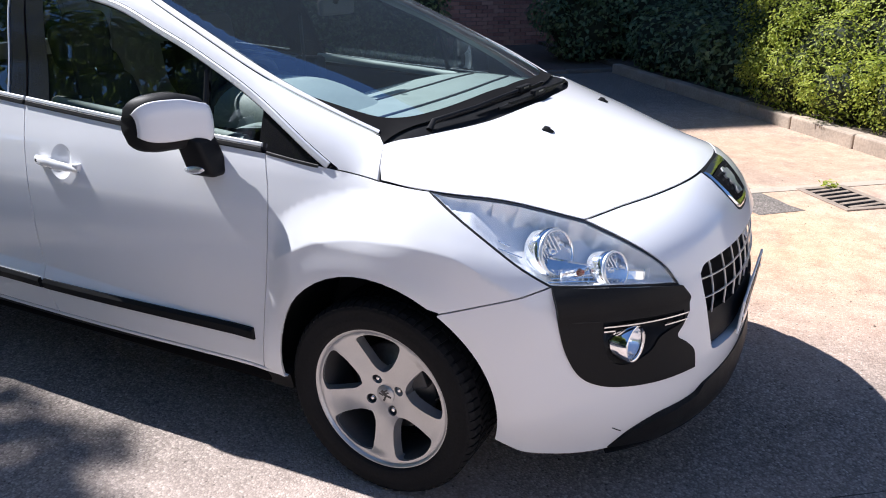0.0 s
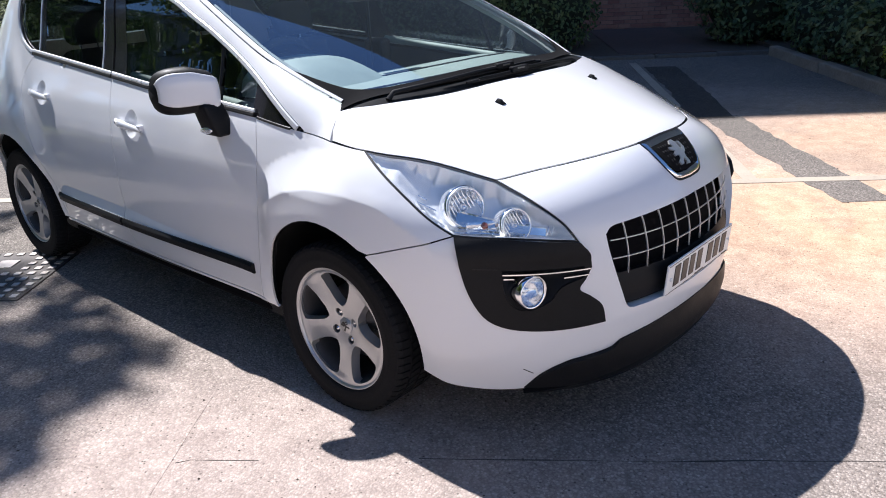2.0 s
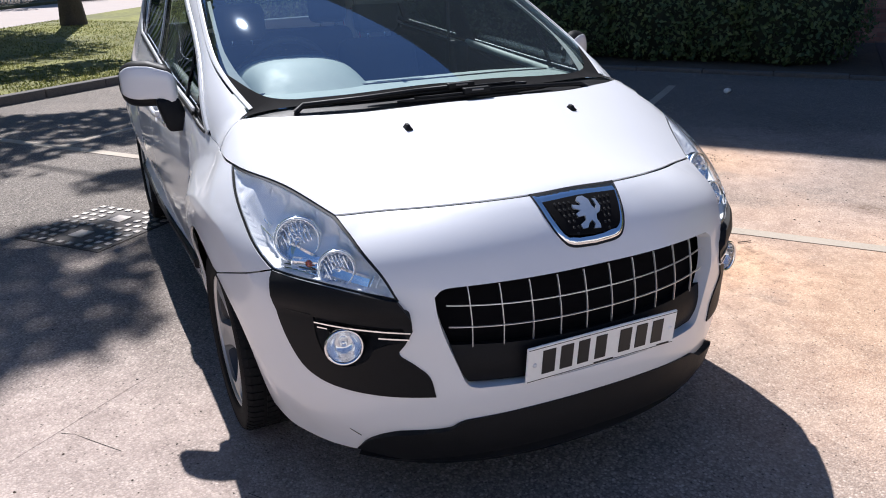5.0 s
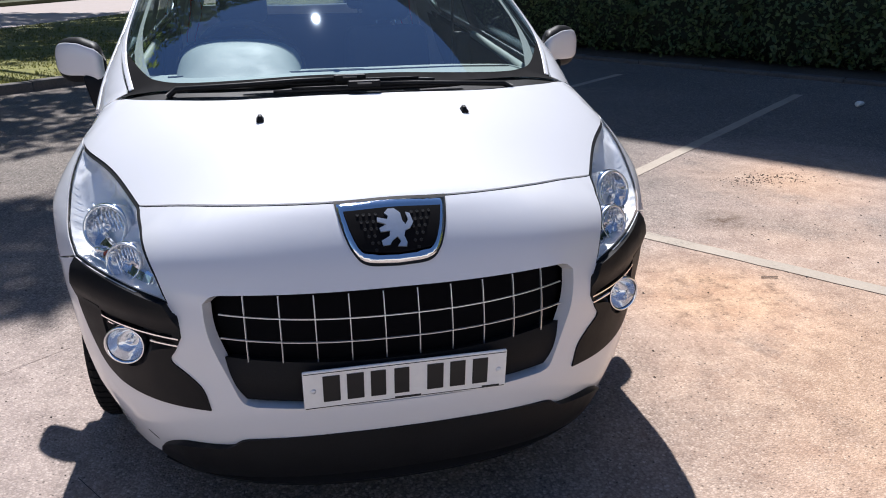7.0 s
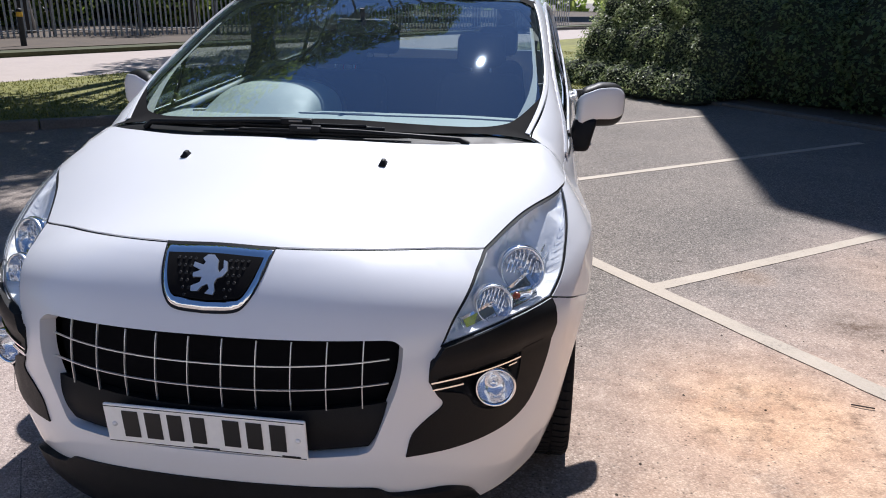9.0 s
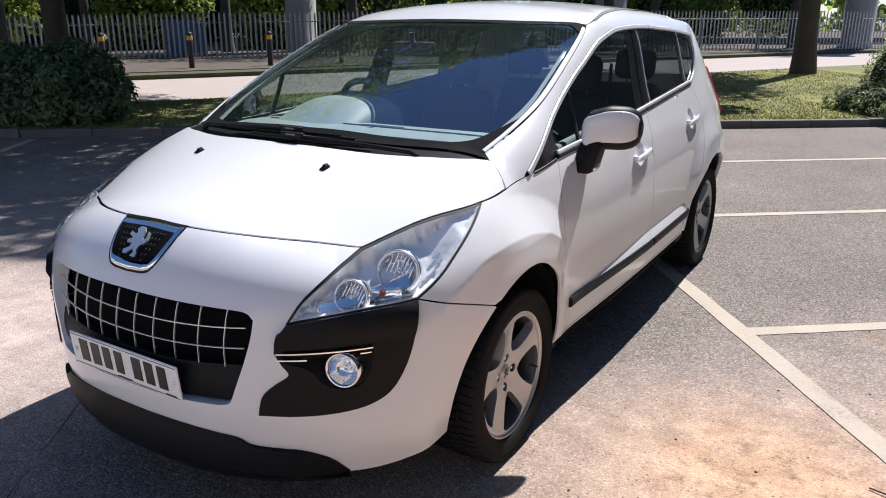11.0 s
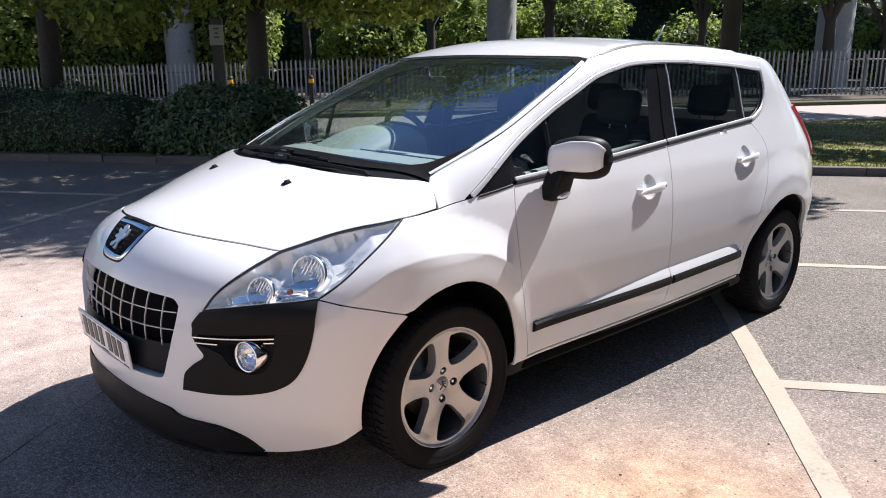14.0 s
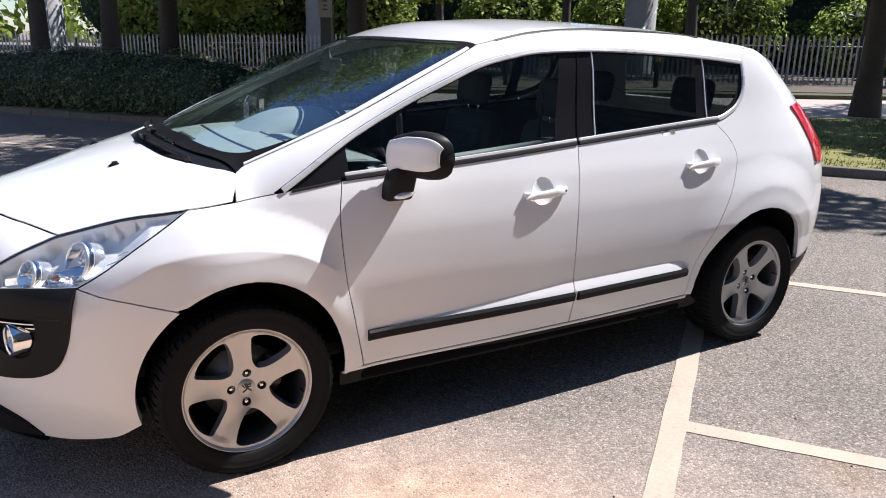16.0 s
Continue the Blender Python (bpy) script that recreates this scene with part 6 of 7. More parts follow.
# ---- kerbs, beds, verge, road ----
def kerb_run(a, b, high=0.11, stone=0.9, w=0.14, material=None):
    """A run of kerbstones from a to b, each a piece with rounded top edges, some a little out of line."""
    run = empty("kerb", label="weathered concrete kerb edging the planting", category="kerb", kind="structure")
    d = b - a
    k = max(1, round(d.length / stone))
    turn = math.atan2(d.y, d.x)
    bm = bmesh.new()
    add_box(bm, (-d.length / k / 2 + 0.004, -w / 2, -0.05), (d.length / k / 2 - 0.004, w / 2, high), 0.018, segments=2)
    me = bpy.data.meshes.new("kerbstone")
    bm.to_mesh(me)
    bm.free()
    me.materials.append(material or KERB)
    rng = random.Random(k)
    for i in range(k):
        p = a + d * (i + 0.5) / k
        st = new("kerbstone", me)
        st.parent = run
        st.matrix_world = Matrix.Translation((p.x + rng.uniform(-0.006, 0.006), p.y + rng.uniform(-0.006, 0.006), rng.uniform(-0.008, 0.006))) @ Matrix.Rotation(turn + rng.uniform(-0.008, 0.008), 4, "Z")
    return run


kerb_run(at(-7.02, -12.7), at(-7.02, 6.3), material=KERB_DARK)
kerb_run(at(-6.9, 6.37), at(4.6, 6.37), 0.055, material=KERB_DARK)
kerb_run(at(4.47, -2.6), at(4.47, 6.25), 0.13)
kerb_run(at(4.6, -2.67), at(12, -2.67), 0.13)


def slab(name, corners, z, material, label, category, low=-0.05):
    k = len(corners)
    verts = [(p.x, p.y, z) for p in corners] + [(p.x, p.y, low) for p in corners]
    return structure(mesh_object(name, verts, [tuple(range(k))] + [(i, i + k, (i + 1) % k + k, (i + 1) % k) for i in range(k)], material), label, category)


slab("planting_bed", [at(-7.1, 6.44), at(4.54, 6.44), at(4.54, 11), at(-7.1, 11)], 0.05, SOIL, "dry soil bed under the hedge", "soil")
slab("planting_bed", [at(4.54, -2.6), at(14, -2.6), at(14, 11), at(4.54, 11)], 0.105, SOIL, "dry soil bed under the shrubs", "soil")
slab("garden_path", [at(2.35, 6.46), at(3.75, 6.46), at(3.75, 10.6), at(2.35, 10.6)], 0.06, PAVING, "dark paved path between shrubs", "path", 0.0)
verge = [at(-7.09, -12.8), at(-7.09, 12), by_road(40, -11.6)]
slab("verge", verge, 0.09, GRASS_SOIL, "sun-dried lawn strip beside the road", "grass")
slab("road", [by_road(-60, -11.6), by_road(90, -11.6), by_road(90, -17.3), by_road(-60, -17.3)], 0.03, ROADWAY, "pale sunlit road beyond the lawn", "road")
slab("far_verge", [by_road(-60, -17.3), by_road(90, -17.3), by_road(90, -18.2), by_road(-60, -18.2)], 0.14, SHADY_GRASS, "rough grass strip beyond the road, darkened for shade", "grass")
# The bank gets the dark soil colour to stand for the trees' shade.
slab("far_bank", [by_road(-60, -18.2), by_road(90, -18.2), by_road(90, -60), by_road(-60, -60)], 0.16, SOIL, "dark ground below the fence, shade in its colour", "ground")


# ---- plants ----
def leaves(name, pts, outs, size, material, seed, parent=None, droop=0.35, label=""):
    """Many small folded leaves at points, facing roughly along outs: one mesh."""
    rng = np.random.default_rng(seed)
    k = len(pts)
    nrm = outs + rng.normal(0, 0.55, (k, 3)) + (0, 0, 0.65)
    nrm /= np.linalg.norm(nrm, axis=1)[:, None]
    tip = np.cross(nrm, rng.normal(0, 1, (k, 3))) - (0, 0, droop)
    tip -= (tip * nrm).sum(1)[:, None] * nrm
    tip /= np.linalg.norm(tip, axis=1)[:, None] + 1e-9
    side = np.cross(nrm, tip)
    s = (size * rng.uniform(0.6, 1.3, k))[:, None]
    a, b = pts - tip * s * 0.5, pts + tip * s * 0.5
    c, d = pts + side * s * 0.30 + nrm * s * 0.10 - tip * s * 0.05, pts - side * s * 0.30 + nrm * s * 0.10 - tip * s * 0.05
    verts = np.stack([a, c, b, d], 1).reshape(-1, 3)
    base = 4 * np.arange(k)[:, None]
    faces = np.concatenate([base + (0, 1, 2), base + (0, 2, 3)], 0)
    me = bpy.data.meshes.new(name)
    me.from_pydata(verts.tolist(), [], faces.tolist())
    me.materials.append(material)
    ob = new(name, me)
    if parent:
        ob.parent = parent
    return tagged(ob, label)


def lobes_shell(lobes, count, seed, deep=0.16):
    """Points in the outer layer of a union of ellipsoids (centre, radii), with outward ways."""
    rng = np.random.default_rng(seed)
    areas = np.array([(r[0] * r[1] + r[1] * r[2] + r[0] * r[2]) for _, r in lobes])
    pts, outs = [], []
    for (c, r), share in zip(lobes, areas / areas.sum()):
        n = int(count * share * 1.7)
        d = rng.normal(0, 1, (n, 3))
        d /= np.linalg.norm(d, axis=1)[:, None]
        lump = 1 + 0.10 * np.sin(d[:, 0] * 7 + c[0] * 3) * np.sin(d[:, 1] * 6 + c[1] * 2) * np.sin(d[:, 2] * 8 + 1) + 0.05 * np.sin(d[:, 0] * 17) * np.sin(d[:, 2] * 15)
        f = (1 - np.abs(rng.normal(0, deep, n))) * lump + rng.normal(0, 0.02, n)
        p = np.array(c) + d * np.array(r) * f[:, None]
        ok = p[:, 2] > 0.08
        for c2, r2 in lobes:
            if c2 is not c:
                ok &= (((p - np.array(c2)) / np.array(r2)) ** 2).sum(1) > 0.62
        o = d / np.array(r)
        pts.append(p[ok])
        outs.append((o / np.linalg.norm(o, axis=1)[:, None])[ok])
    return np.vstack(pts), np.vstack(outs)


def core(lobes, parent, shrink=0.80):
    """Solid dark lobes that block the view through a shrub; their colour holds the inside's shade."""
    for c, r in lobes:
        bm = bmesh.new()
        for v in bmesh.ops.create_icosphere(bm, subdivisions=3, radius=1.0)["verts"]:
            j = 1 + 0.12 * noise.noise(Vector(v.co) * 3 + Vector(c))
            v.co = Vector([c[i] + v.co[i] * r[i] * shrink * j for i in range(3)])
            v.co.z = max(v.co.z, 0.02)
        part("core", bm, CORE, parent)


def shrub(name, lobes, count, size, material, seed, label, category="shrub", deep=0.16, shrink=0.80, sprays=14):
    c = np.mean([q for q, _ in lobes], 0)
    ob = empty(name, Matrix.Translation((c[0], c[1], 0.0)), label=label, category=category)
    local = [((q[0] - c[0], q[1] - c[1], q[2]), r) for q, r in lobes]
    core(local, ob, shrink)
    rng = random.Random(seed)
    tufts = list(local)
    for _ in range(sprays):
        q, r = rng.choice(local)
        d = Vector((rng.gauss(0, 1), rng.gauss(0, 1), abs(rng.gauss(0, 1)))).normalized()
        w = 0.30 * min(r) * rng.uniform(0.6, 1.3)
        tufts.append((tuple(q[i] + d[i] * r[i] * 0.93 for i in range(3)), (w, w, w * rng.uniform(0.7, 1.2))))
    p, o = lobes_shell(tufts, count, seed, deep)
    tagged(leaves("foliage", p, o, size, material, seed + 1, ob), kind="")
    return ob


def lobe(e1, e2, z, r):
    p = at(e1, e2, z)
    return ((p.x, p.y, z), r)


def hedge_lobes(a, b, z, r, k, seed):
    rng = random.Random(seed)
    out = []
    for i in range(k):
        t = (i + 0.5) / k
        out.append(lobe(a[0] + (b[0] - a[0]) * t, a[1] + (b[1] - a[1]) * t + rng.uniform(-0.1, 0.1), z * rng.uniform(0.92, 1.05), tuple(q * rng.uniform(0.92, 1.12) for q in r)))
    return out


shrub("hedge", hedge_lobes((-3.6, 7.75), (1.5, 7.75), 0.90, (1.05, 1.05, 1.15), 6, 3), 30000, 0.075, LEAF_HEDGE, 11, "tall dark green hedge in the building's shade", "hedge", 0.12, 0.86)
shrub("hedge", hedge_lobes((-5.0, 7.6), (-4.2, 7.7), 0.80, (1.0, 1.0, 1.05), 2, 5), 15000, 0.060, LEAF_HEDGE, 21, "small-leaved hedge end catching the sun", "hedge", 0.12, 0.86)
slope = [lobe(e1 + de, e2, z, r) for e1 in (-8.2, -7.6, -6.95, -6.3, -5.65) for de, e2, z, r in ((0.0, 6.12, 0.15, (0.55, 0.52, 0.42)), (0.1, 6.65, 0.55, (0.62, 0.60, 0.72)), (0.0, 7.25, 1.05, (0.75, 0.72, 0.95)))]
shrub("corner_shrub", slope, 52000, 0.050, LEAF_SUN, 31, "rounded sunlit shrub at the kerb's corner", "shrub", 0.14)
shrub("laurel_bush", [lobe(4.6, 7.6, 0.75, (0.95, 0.9, 0.95)), lobe(5.6, 6.9, 0.7, (1.0, 0.9, 0.95)), lobe(5.9, 8.2, 0.9, (1.0, 1.0, 1.1))], 11000, 0.085, LEAF_DARK, 41, "dark glossy shrub beside the paved path", "shrub")
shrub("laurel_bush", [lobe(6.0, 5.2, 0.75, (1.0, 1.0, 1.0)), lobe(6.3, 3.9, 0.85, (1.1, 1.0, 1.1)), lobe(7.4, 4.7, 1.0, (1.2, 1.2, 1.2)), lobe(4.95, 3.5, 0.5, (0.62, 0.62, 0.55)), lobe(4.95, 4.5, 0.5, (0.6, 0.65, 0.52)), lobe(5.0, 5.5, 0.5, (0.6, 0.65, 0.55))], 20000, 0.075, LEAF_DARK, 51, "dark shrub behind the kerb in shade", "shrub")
shrub("golden_shrub", [lobe(5.20, 2.75, 1.05, (0.85, 0.85, 0.95)), lobe(4.95, 2.05, 0.60, (0.60, 0.62, 0.66)), lobe(5.35, 1.25, 0.85, (0.80, 0.80, 0.90)), lobe(6.1, 2.2, 1.45, (1.05, 1.05, 1.05)), lobe(6.2, 0.6, 1.0, (0.95, 0.95, 1.0)), lobe(5.6, 2.0, 1.2, (0.9, 0.9, 0.9)), lobe(4.78, 1.55, 0.42, (0.46, 0.46, 0.42)), lobe(4.75, 2.35, 0.45, (0.48, 0.5, 0.46)), lobe(4.85, 0.85, 0.45, (0.45, 0.45, 0.42))], 105000, 0.034, LEAF_BRIGHT, 61, "bright yellow-green shrub spilling over the kerb", "shrub", 0.34, 0.60, 150)
shrub("laurel_bush", hedge_lobes((-7.95, -7.4), (-8.1, -5.7), 0.42, (0.85, 0.85, 0.68), 3, 9), 15000, 0.085, LEAF_DARK, 71, "low dark laurel behind the kerb", "shrub")
shrub("hedge", hedge_lobes((-8.0, -13.7), (-7.9, -8.3), 0.48, (0.72, 0.80, 0.64), 13, 13), 34000, 0.055, LEAF_DARK, 81, "low clipped hedge in deep shade", "hedge", 0.10, 0.88)


def tree(name, base, trunk, high, crown, count, size, seed, label, material=None, low=None, shift=(0, 0), clumps=(), bare=()):
    """A tapered leaning trunk with limbs, and a crown of many leaves in uneven lobes."""
    rng = random.Random(seed)
    ob = empty(name, Matrix.Translation(base), label=label, category="tree")
    k, verts, faces, seg = 12, [], [], 8
    lean = (rng.uniform(-0.02, 0.02), rng.uniform(-0.02, 0.02))
    for i in range(seg + 1):
        t = i / seg
        r = trunk * (1.35 - 0.35 * min(1, t * 8)) * (1 - 0.45 * t)
        for j in range(k):
            a = 2 * math.pi * j / k
            rr = r * (1 + 0.09 * math.sin(3 * a + seed) + 0.05 * math.sin(7 * a + i))
            verts.append((rr * math.cos(a) + lean[0] * t * high, rr * math.sin(a) + lean[1] * t * high, -0.05 + t * high * 0.7))
    for i in range(seg):
        for j in range(k):
            q = (j + 1) % k
            faces.append((i * k + j, i * k + q, (i + 1) * k + q, (i + 1) * k + j))
    mesh_object("trunk", verts, faces, BARK, ob, "", True)
    lobes = []
    for x, y, z, r in clumps:
        q = (x - base[0], y - base[1], z)
        lobes.append((q, (r, r, r * 0.72)))
        tube("limb", [(lean[0] * high * 0.5, lean[1] * high * 0.5, high * 0.40), (0.45 * q[0], 0.45 * q[1], (high * 0.40 + z) / 2 + 0.3), q], 0.1, BARK, ob, sides=7, taper=[trunk * 0.5, trunk * 0.28, trunk * 0.08])
    for i in range(0 if clumps and low is None else 9):
        a = 2.4 * i + rng.uniform(-0.4, 0.4)
        d = crown * rng.uniform(0.25, 0.72)
        z = high * rng.uniform(0.52, 0.95) if low is None else rng.uniform(low, high)
        r = crown * rng.uniform(0.36, 0.55)
        q = (d * math.cos(a) + shift[0], d * math.sin(a) + shift[1], z)
        if i in bare:
            continue
        lobes.append((q, (r, r, r * 0.72)))
        tube("limb", [(lean[0] * high * 0.5, lean[1] * high * 0.5, high * 0.36), (0.45 * q[0], 0.45 * q[1], (high * 0.36 + z) / 2 + 0.3), q], 0.1, BARK, ob, sides=7, taper=[trunk * 0.55, trunk * 0.35, trunk * 0.12])
    p, o = lobes_shell(lobes, count, seed, 0.30)
    leaves("crown", p, o, size, material or LEAF_TREE, seed + 2, ob)
    return ob


TREES = "tall broadleaf tree with a dark trunk on the verge"
HANGING = [(-9.9, 2.75, 2.35, 0.95), (-10.05, 1.85, 2.75, 0.9), (-10.1, 3.7, 2.75, 0.95), (-9.7, 6.6, 2.75, 1.0), (-9.0, 7.6, 2.7, 0.9), (-10.8, 0.8, 2.85, 0.95), (-9.9, 5.3, 2.9, 0.9), (-9.4, 8.6, 2.85, 0.9), (-11.2, -0.4, 3.0, 0.95)]
# unseen boughs in two storeys with a gap between, placed to dapple the ground
LOW_BOUGHS = [(-2.48, 11.08, 7.6, 1.45), (-3.88, 10.48, 7.8, 1.7), (-5.23, 9.77, 7.5, 1.8), (-6.43, 9.08, 7.6, 2.0), (-1.57, 11.47, 7.4, 1.1), (-0.75, 11.67, 7.5, 1.0), (-1.83, 12.18, 7.6, 0.9), (-4.54, 11.79, 8.2, 1.3)]
HIGH_BOUGHS = [(-1.13, 9.89, 10.5, 0.85), (-2.08, 9.64, 10.6, 1.0), (-3.18, 9.34, 10.6, 1.2), (-4.48, 8.94, 10.5, 1.4), (-0.46, 11.74, 10.5, 0.36), (-5.87, 8.44, 10.2, 1.5), (-1.43, 9.04, 10.5, 0.5), (-0.80, 9.16, 10.5, 0.34)]
VERGE_BOUGHS = [(-3.8, 12.6, 3.1, 0.9), (-3.1, 13.0, 3.2, 0.85), (-1.4, 12.4, 3.05, 0.85), (-0.8, 12.7, 2.8, 0.75), (-2.2, 12.6, 3.5, 0.8)]
tree("tree", (-6.3, 15.4, 0.05), 0.24, 12.0, 5.5, 15000, 0.20, 101, TREES, clumps=LOW_BOUGHS + HIGH_BOUGHS + VERGE_BOUGHS)
# Crown shifts and the bare lobe steer the shade on the ground.
tree("tree", (-0.9, 20.5, 0.05), 0.26, 12.0, 4.6, 11000, 0.26, 102, TREES, shift=(-3.5, 1.0))
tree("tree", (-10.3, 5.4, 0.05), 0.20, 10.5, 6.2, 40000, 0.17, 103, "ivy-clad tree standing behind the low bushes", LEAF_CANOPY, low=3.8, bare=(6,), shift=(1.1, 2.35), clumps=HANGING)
tree("tree", (-12.65, 2.42, 0.05), 0.20, 10.5, 5.0, 18000, 0.28, 104, "broadleaf tree shading the far bays", low=3.6, shift=(0.7, 4.15))
tree("tree", (-19.5, 0.6, 0.05), 0.24, 9.5, 4.4, 14000, 0.28, 105, "broadleaf tree beside the clipped hedge", low=3.8, shift=(0.3, 3.75))
tree("tree", (-20.5, 2.4, 0.05), 0.26, 10.5, 4.6, 9000, 0.28, 106, "dark-trunked tree near the fence", low=4.0)

# grass tufts over the lawn
rng = np.random.default_rng(5)
uv = rng.uniform(0, 1, (85000, 2))
gp = np.array([tuple(at(-7.15 - 13.0 * (v**1.4), -6 + 17 * u, 0.09)) for u, v in uv])
keep = (gp[:, 0] * 0.893 - gp[:, 1] * 0.45) > -11.5
gp = gp[keep]
# worn bare patches between the tufts
wear = np.sin(gp[:, 0] * 1.9 + 0.7) * np.sin(gp[:, 1] * 1.3 - 0.4) + 0.6 * np.sin(gp[:, 0] * 4.3 + gp[:, 1] * 3.1) + 0.5 * np.sin(gp[:, 1] * 7.7 - gp[:, 0] * 5.2)
gp = gp[wear + rng.normal(0, 0.5, len(gp)) > -0.75]
h = rng.uniform(0.012, 0.036, len(gp))
d = rng.normal(0, 1, (len(gp), 2))
d /= np.linalg.norm(d, axis=1)[:, None]
w = np.stack([-d[:, 1], d[:, 0], 0 * h], 1) * 0.009
top = gp + np.stack([d[:, 0] * h * 0.6, d[:, 1] * h * 0.6, h], 1)
me = bpy.data.meshes.new("grass")
me.from_pydata(np.stack([gp - w, gp + w, top], 1).reshape(-1, 3).tolist(), [], (3 * np.arange(len(gp))[:, None] + (0, 1, 2)).tolist())
me.materials.append(GRASS)
tagged(new("grass", me), "sparse dry grass blades on the verge", "grass", kind="stuff")

# ---- fence, bollards, sign and what stands beyond the road ----
fence = empty("palisade_fence", label="grey galvanised palisade fence beyond the road", category="fence")
bm = bmesh.new()
prof = ((-0.034, 0.012), (-0.014, -0.008), (0.014, -0.008), (0.034, 0.012))
vs = [[bm.verts.new((x, y, z)) for x, y in prof] for z in (0.0, 1.48)]
tips = [bm.verts.new((x, -0.004, 1.62)) for x in (-0.022, 0.0, 0.022)]
for i in range(3):
    bm.faces.new((vs[0][i], vs[0][i + 1], vs[1][i + 1], vs[1][i]))
    bm.faces.new((vs[1][i], vs[1][i + 1], tips[i]))
pale_mesh = bpy.data.meshes.new("pale")
bm.to_mesh(pale_mesh)
bm.free()
pale_mesh.materials.append(GALV)
FENCE_A, FENCE_WAY = Vector((-23.4, 12.1, 0.0)), Vector((18.1, 19.7, 0.0)).normalized()
FENCE_TURN = math.atan2(FENCE_WAY.y, FENCE_WAY.x)
fall = curve((-24, -16, -2, 6, 15, 31, 40), (-0.36, -0.33, -0.10, 0.06, 0.16, 0.22, 0.24))
by_fence = lambda s, n=0.0, z=0.0: FENCE_A + FENCE_WAY * s + Vector((-FENCE_WAY.y, FENCE_WAY.x, 0)) * n + Vector((0, 0, z + float(fall(s))))
for i in range(318):
    o = new("pale", pale_mesh)
    o.parent = fence
    o.matrix_world = Matrix.Translation(by_fence(-18.5 + 0.172 * i)) @ Matrix.Rotation(FENCE_TURN + math.pi, 4, "Z")
for z in (0.22, 1.26):
    tube("fence_rail", [by_fence(s, 0.05, z) for s in np.linspace(-18.6, 36.3, 12)], 0.018, GALV_OLD, fence, sides=4)
for i in range(20):
    box("fence_post", (-0.03, -0.03, -0.2), (0.03, 0.03, 1.44), GALV_OLD, fence, m=Matrix.Translation(by_fence(-18.5 + 2.75 * i, 0.10)) @ Matrix.Rotation(FENCE_TURN, 4, "Z"))
structure(box("low_wall", (-4, -0.12, -0.1), (38, 0.12, 0.15), KERB_DARK, None, "low grey wall under the fence", m=Matrix.Translation(FENCE_A + Vector((-0.1, 0.1, 0))) @ Matrix.Rotation(FENCE_TURN, 4, "Z")), "low grey concrete wall under the fence", "wall")
for i in range(5):
    p = by_road(-0.35 + 2.25 * i, -19.3, 0.14)
    b = empty("bollard", Matrix.Translation(p), label="black bollard with a yellow band by the road", category="bollard", group="bollards along the road")
    v, f = lathe([(0.075, 0.0), (0.075, 0.92), (0.066, 0.96), (0.0, 0.98)], 16, "z")
    mesh_object("post", v, f, BOLLARD, b, "", True)
    v, f = lathe([(0.0765, 0.76), (0.0785, 0.765), (0.0785, 0.875), (0.0765, 0.88)], 16, "z")
    mesh_object("band", v, f, YELLOW, b, "yellow reflective band", True)
sp = Vector((-12.27, 5.59, 0.05))
post = empty("signpost", Matrix.Translation(sp), label="weathered timber post with a small cream sign", category="sign")
box("post", (-0.11, -0.11, 0.0), (0.11, 0.11, 2.3), TIMBER, post, bevel=0.015)
bm = bmesh.new()
add_box(bm, (-0.14, -0.02, 1.78), (0.14, 0.0, 2.18), 0.006, pose(0, -0.115, 0, 0, 0, 0))
sg = part("sign_face", bm, SIGN, post, "small cream notice with illegible bars")
post.matrix_world = Matrix.Translation(sp) @ Matrix.Rotation(radians(58), 4, "Z")
for z, w in ((2.09, 0.05), (2.0, 0.035), (1.92, 0.05)):
    box("sign_bar", (-w, -0.139, z), (w, -0.1352, z + 0.03), TIMBER, sg)
for wx, wy, far, r in ((-0.997, 0.079, 39, 0.68), (-0.924, 0.382, 34, 0.60), (-0.703, 0.711, 33, 0.62), (-0.377, 0.926, 36, 0.70), (-0.10, 0.995, 42, 0.7)):
    p = Vector((3.0 + wx * far, -1.2 + wy * far, 0.0))
    c = empty("concrete_column", Matrix.Translation(p), label="grey round concrete column of an elevated road", category="column", group="columns behind the fence")
    v, f = lathe([(r * 1.15, 0.0), (r * 1.15, 0.25), (r, 0.32), (r, 8.6), (r * 1.5, 9.4)], 28, "z")
    mesh_object("shaft", v, f, CONCRETE, c, "", True)
structure(box("elevated_deck", (-70, -6, 9.4), (70, 6, 10.9), CONCRETE, None, "", m=Matrix.Translation((-28.0, 37.0, 0.0)) @ Matrix.Rotation(math.atan2(30, 33), 4, "Z")), "grey concrete deck of an elevated road", "bridge")
rng = random.Random(77)
for i in range(11):
    p = by_fence(-17 + 4.9 * i + rng.uniform(-1, 1), 2.0 + 2.2 * (i % 2) + rng.uniform(0, 1.2))
    h = rng.uniform(6.5, 9)
    tree("roadside_tree", (p.x, p.y, 0.1), rng.uniform(0.17, 0.28), h, rng.uniform(2.2, 3.0), 1700, 0.24, 200 + i, "dark-trunked tree behind the fence", low=3.6)
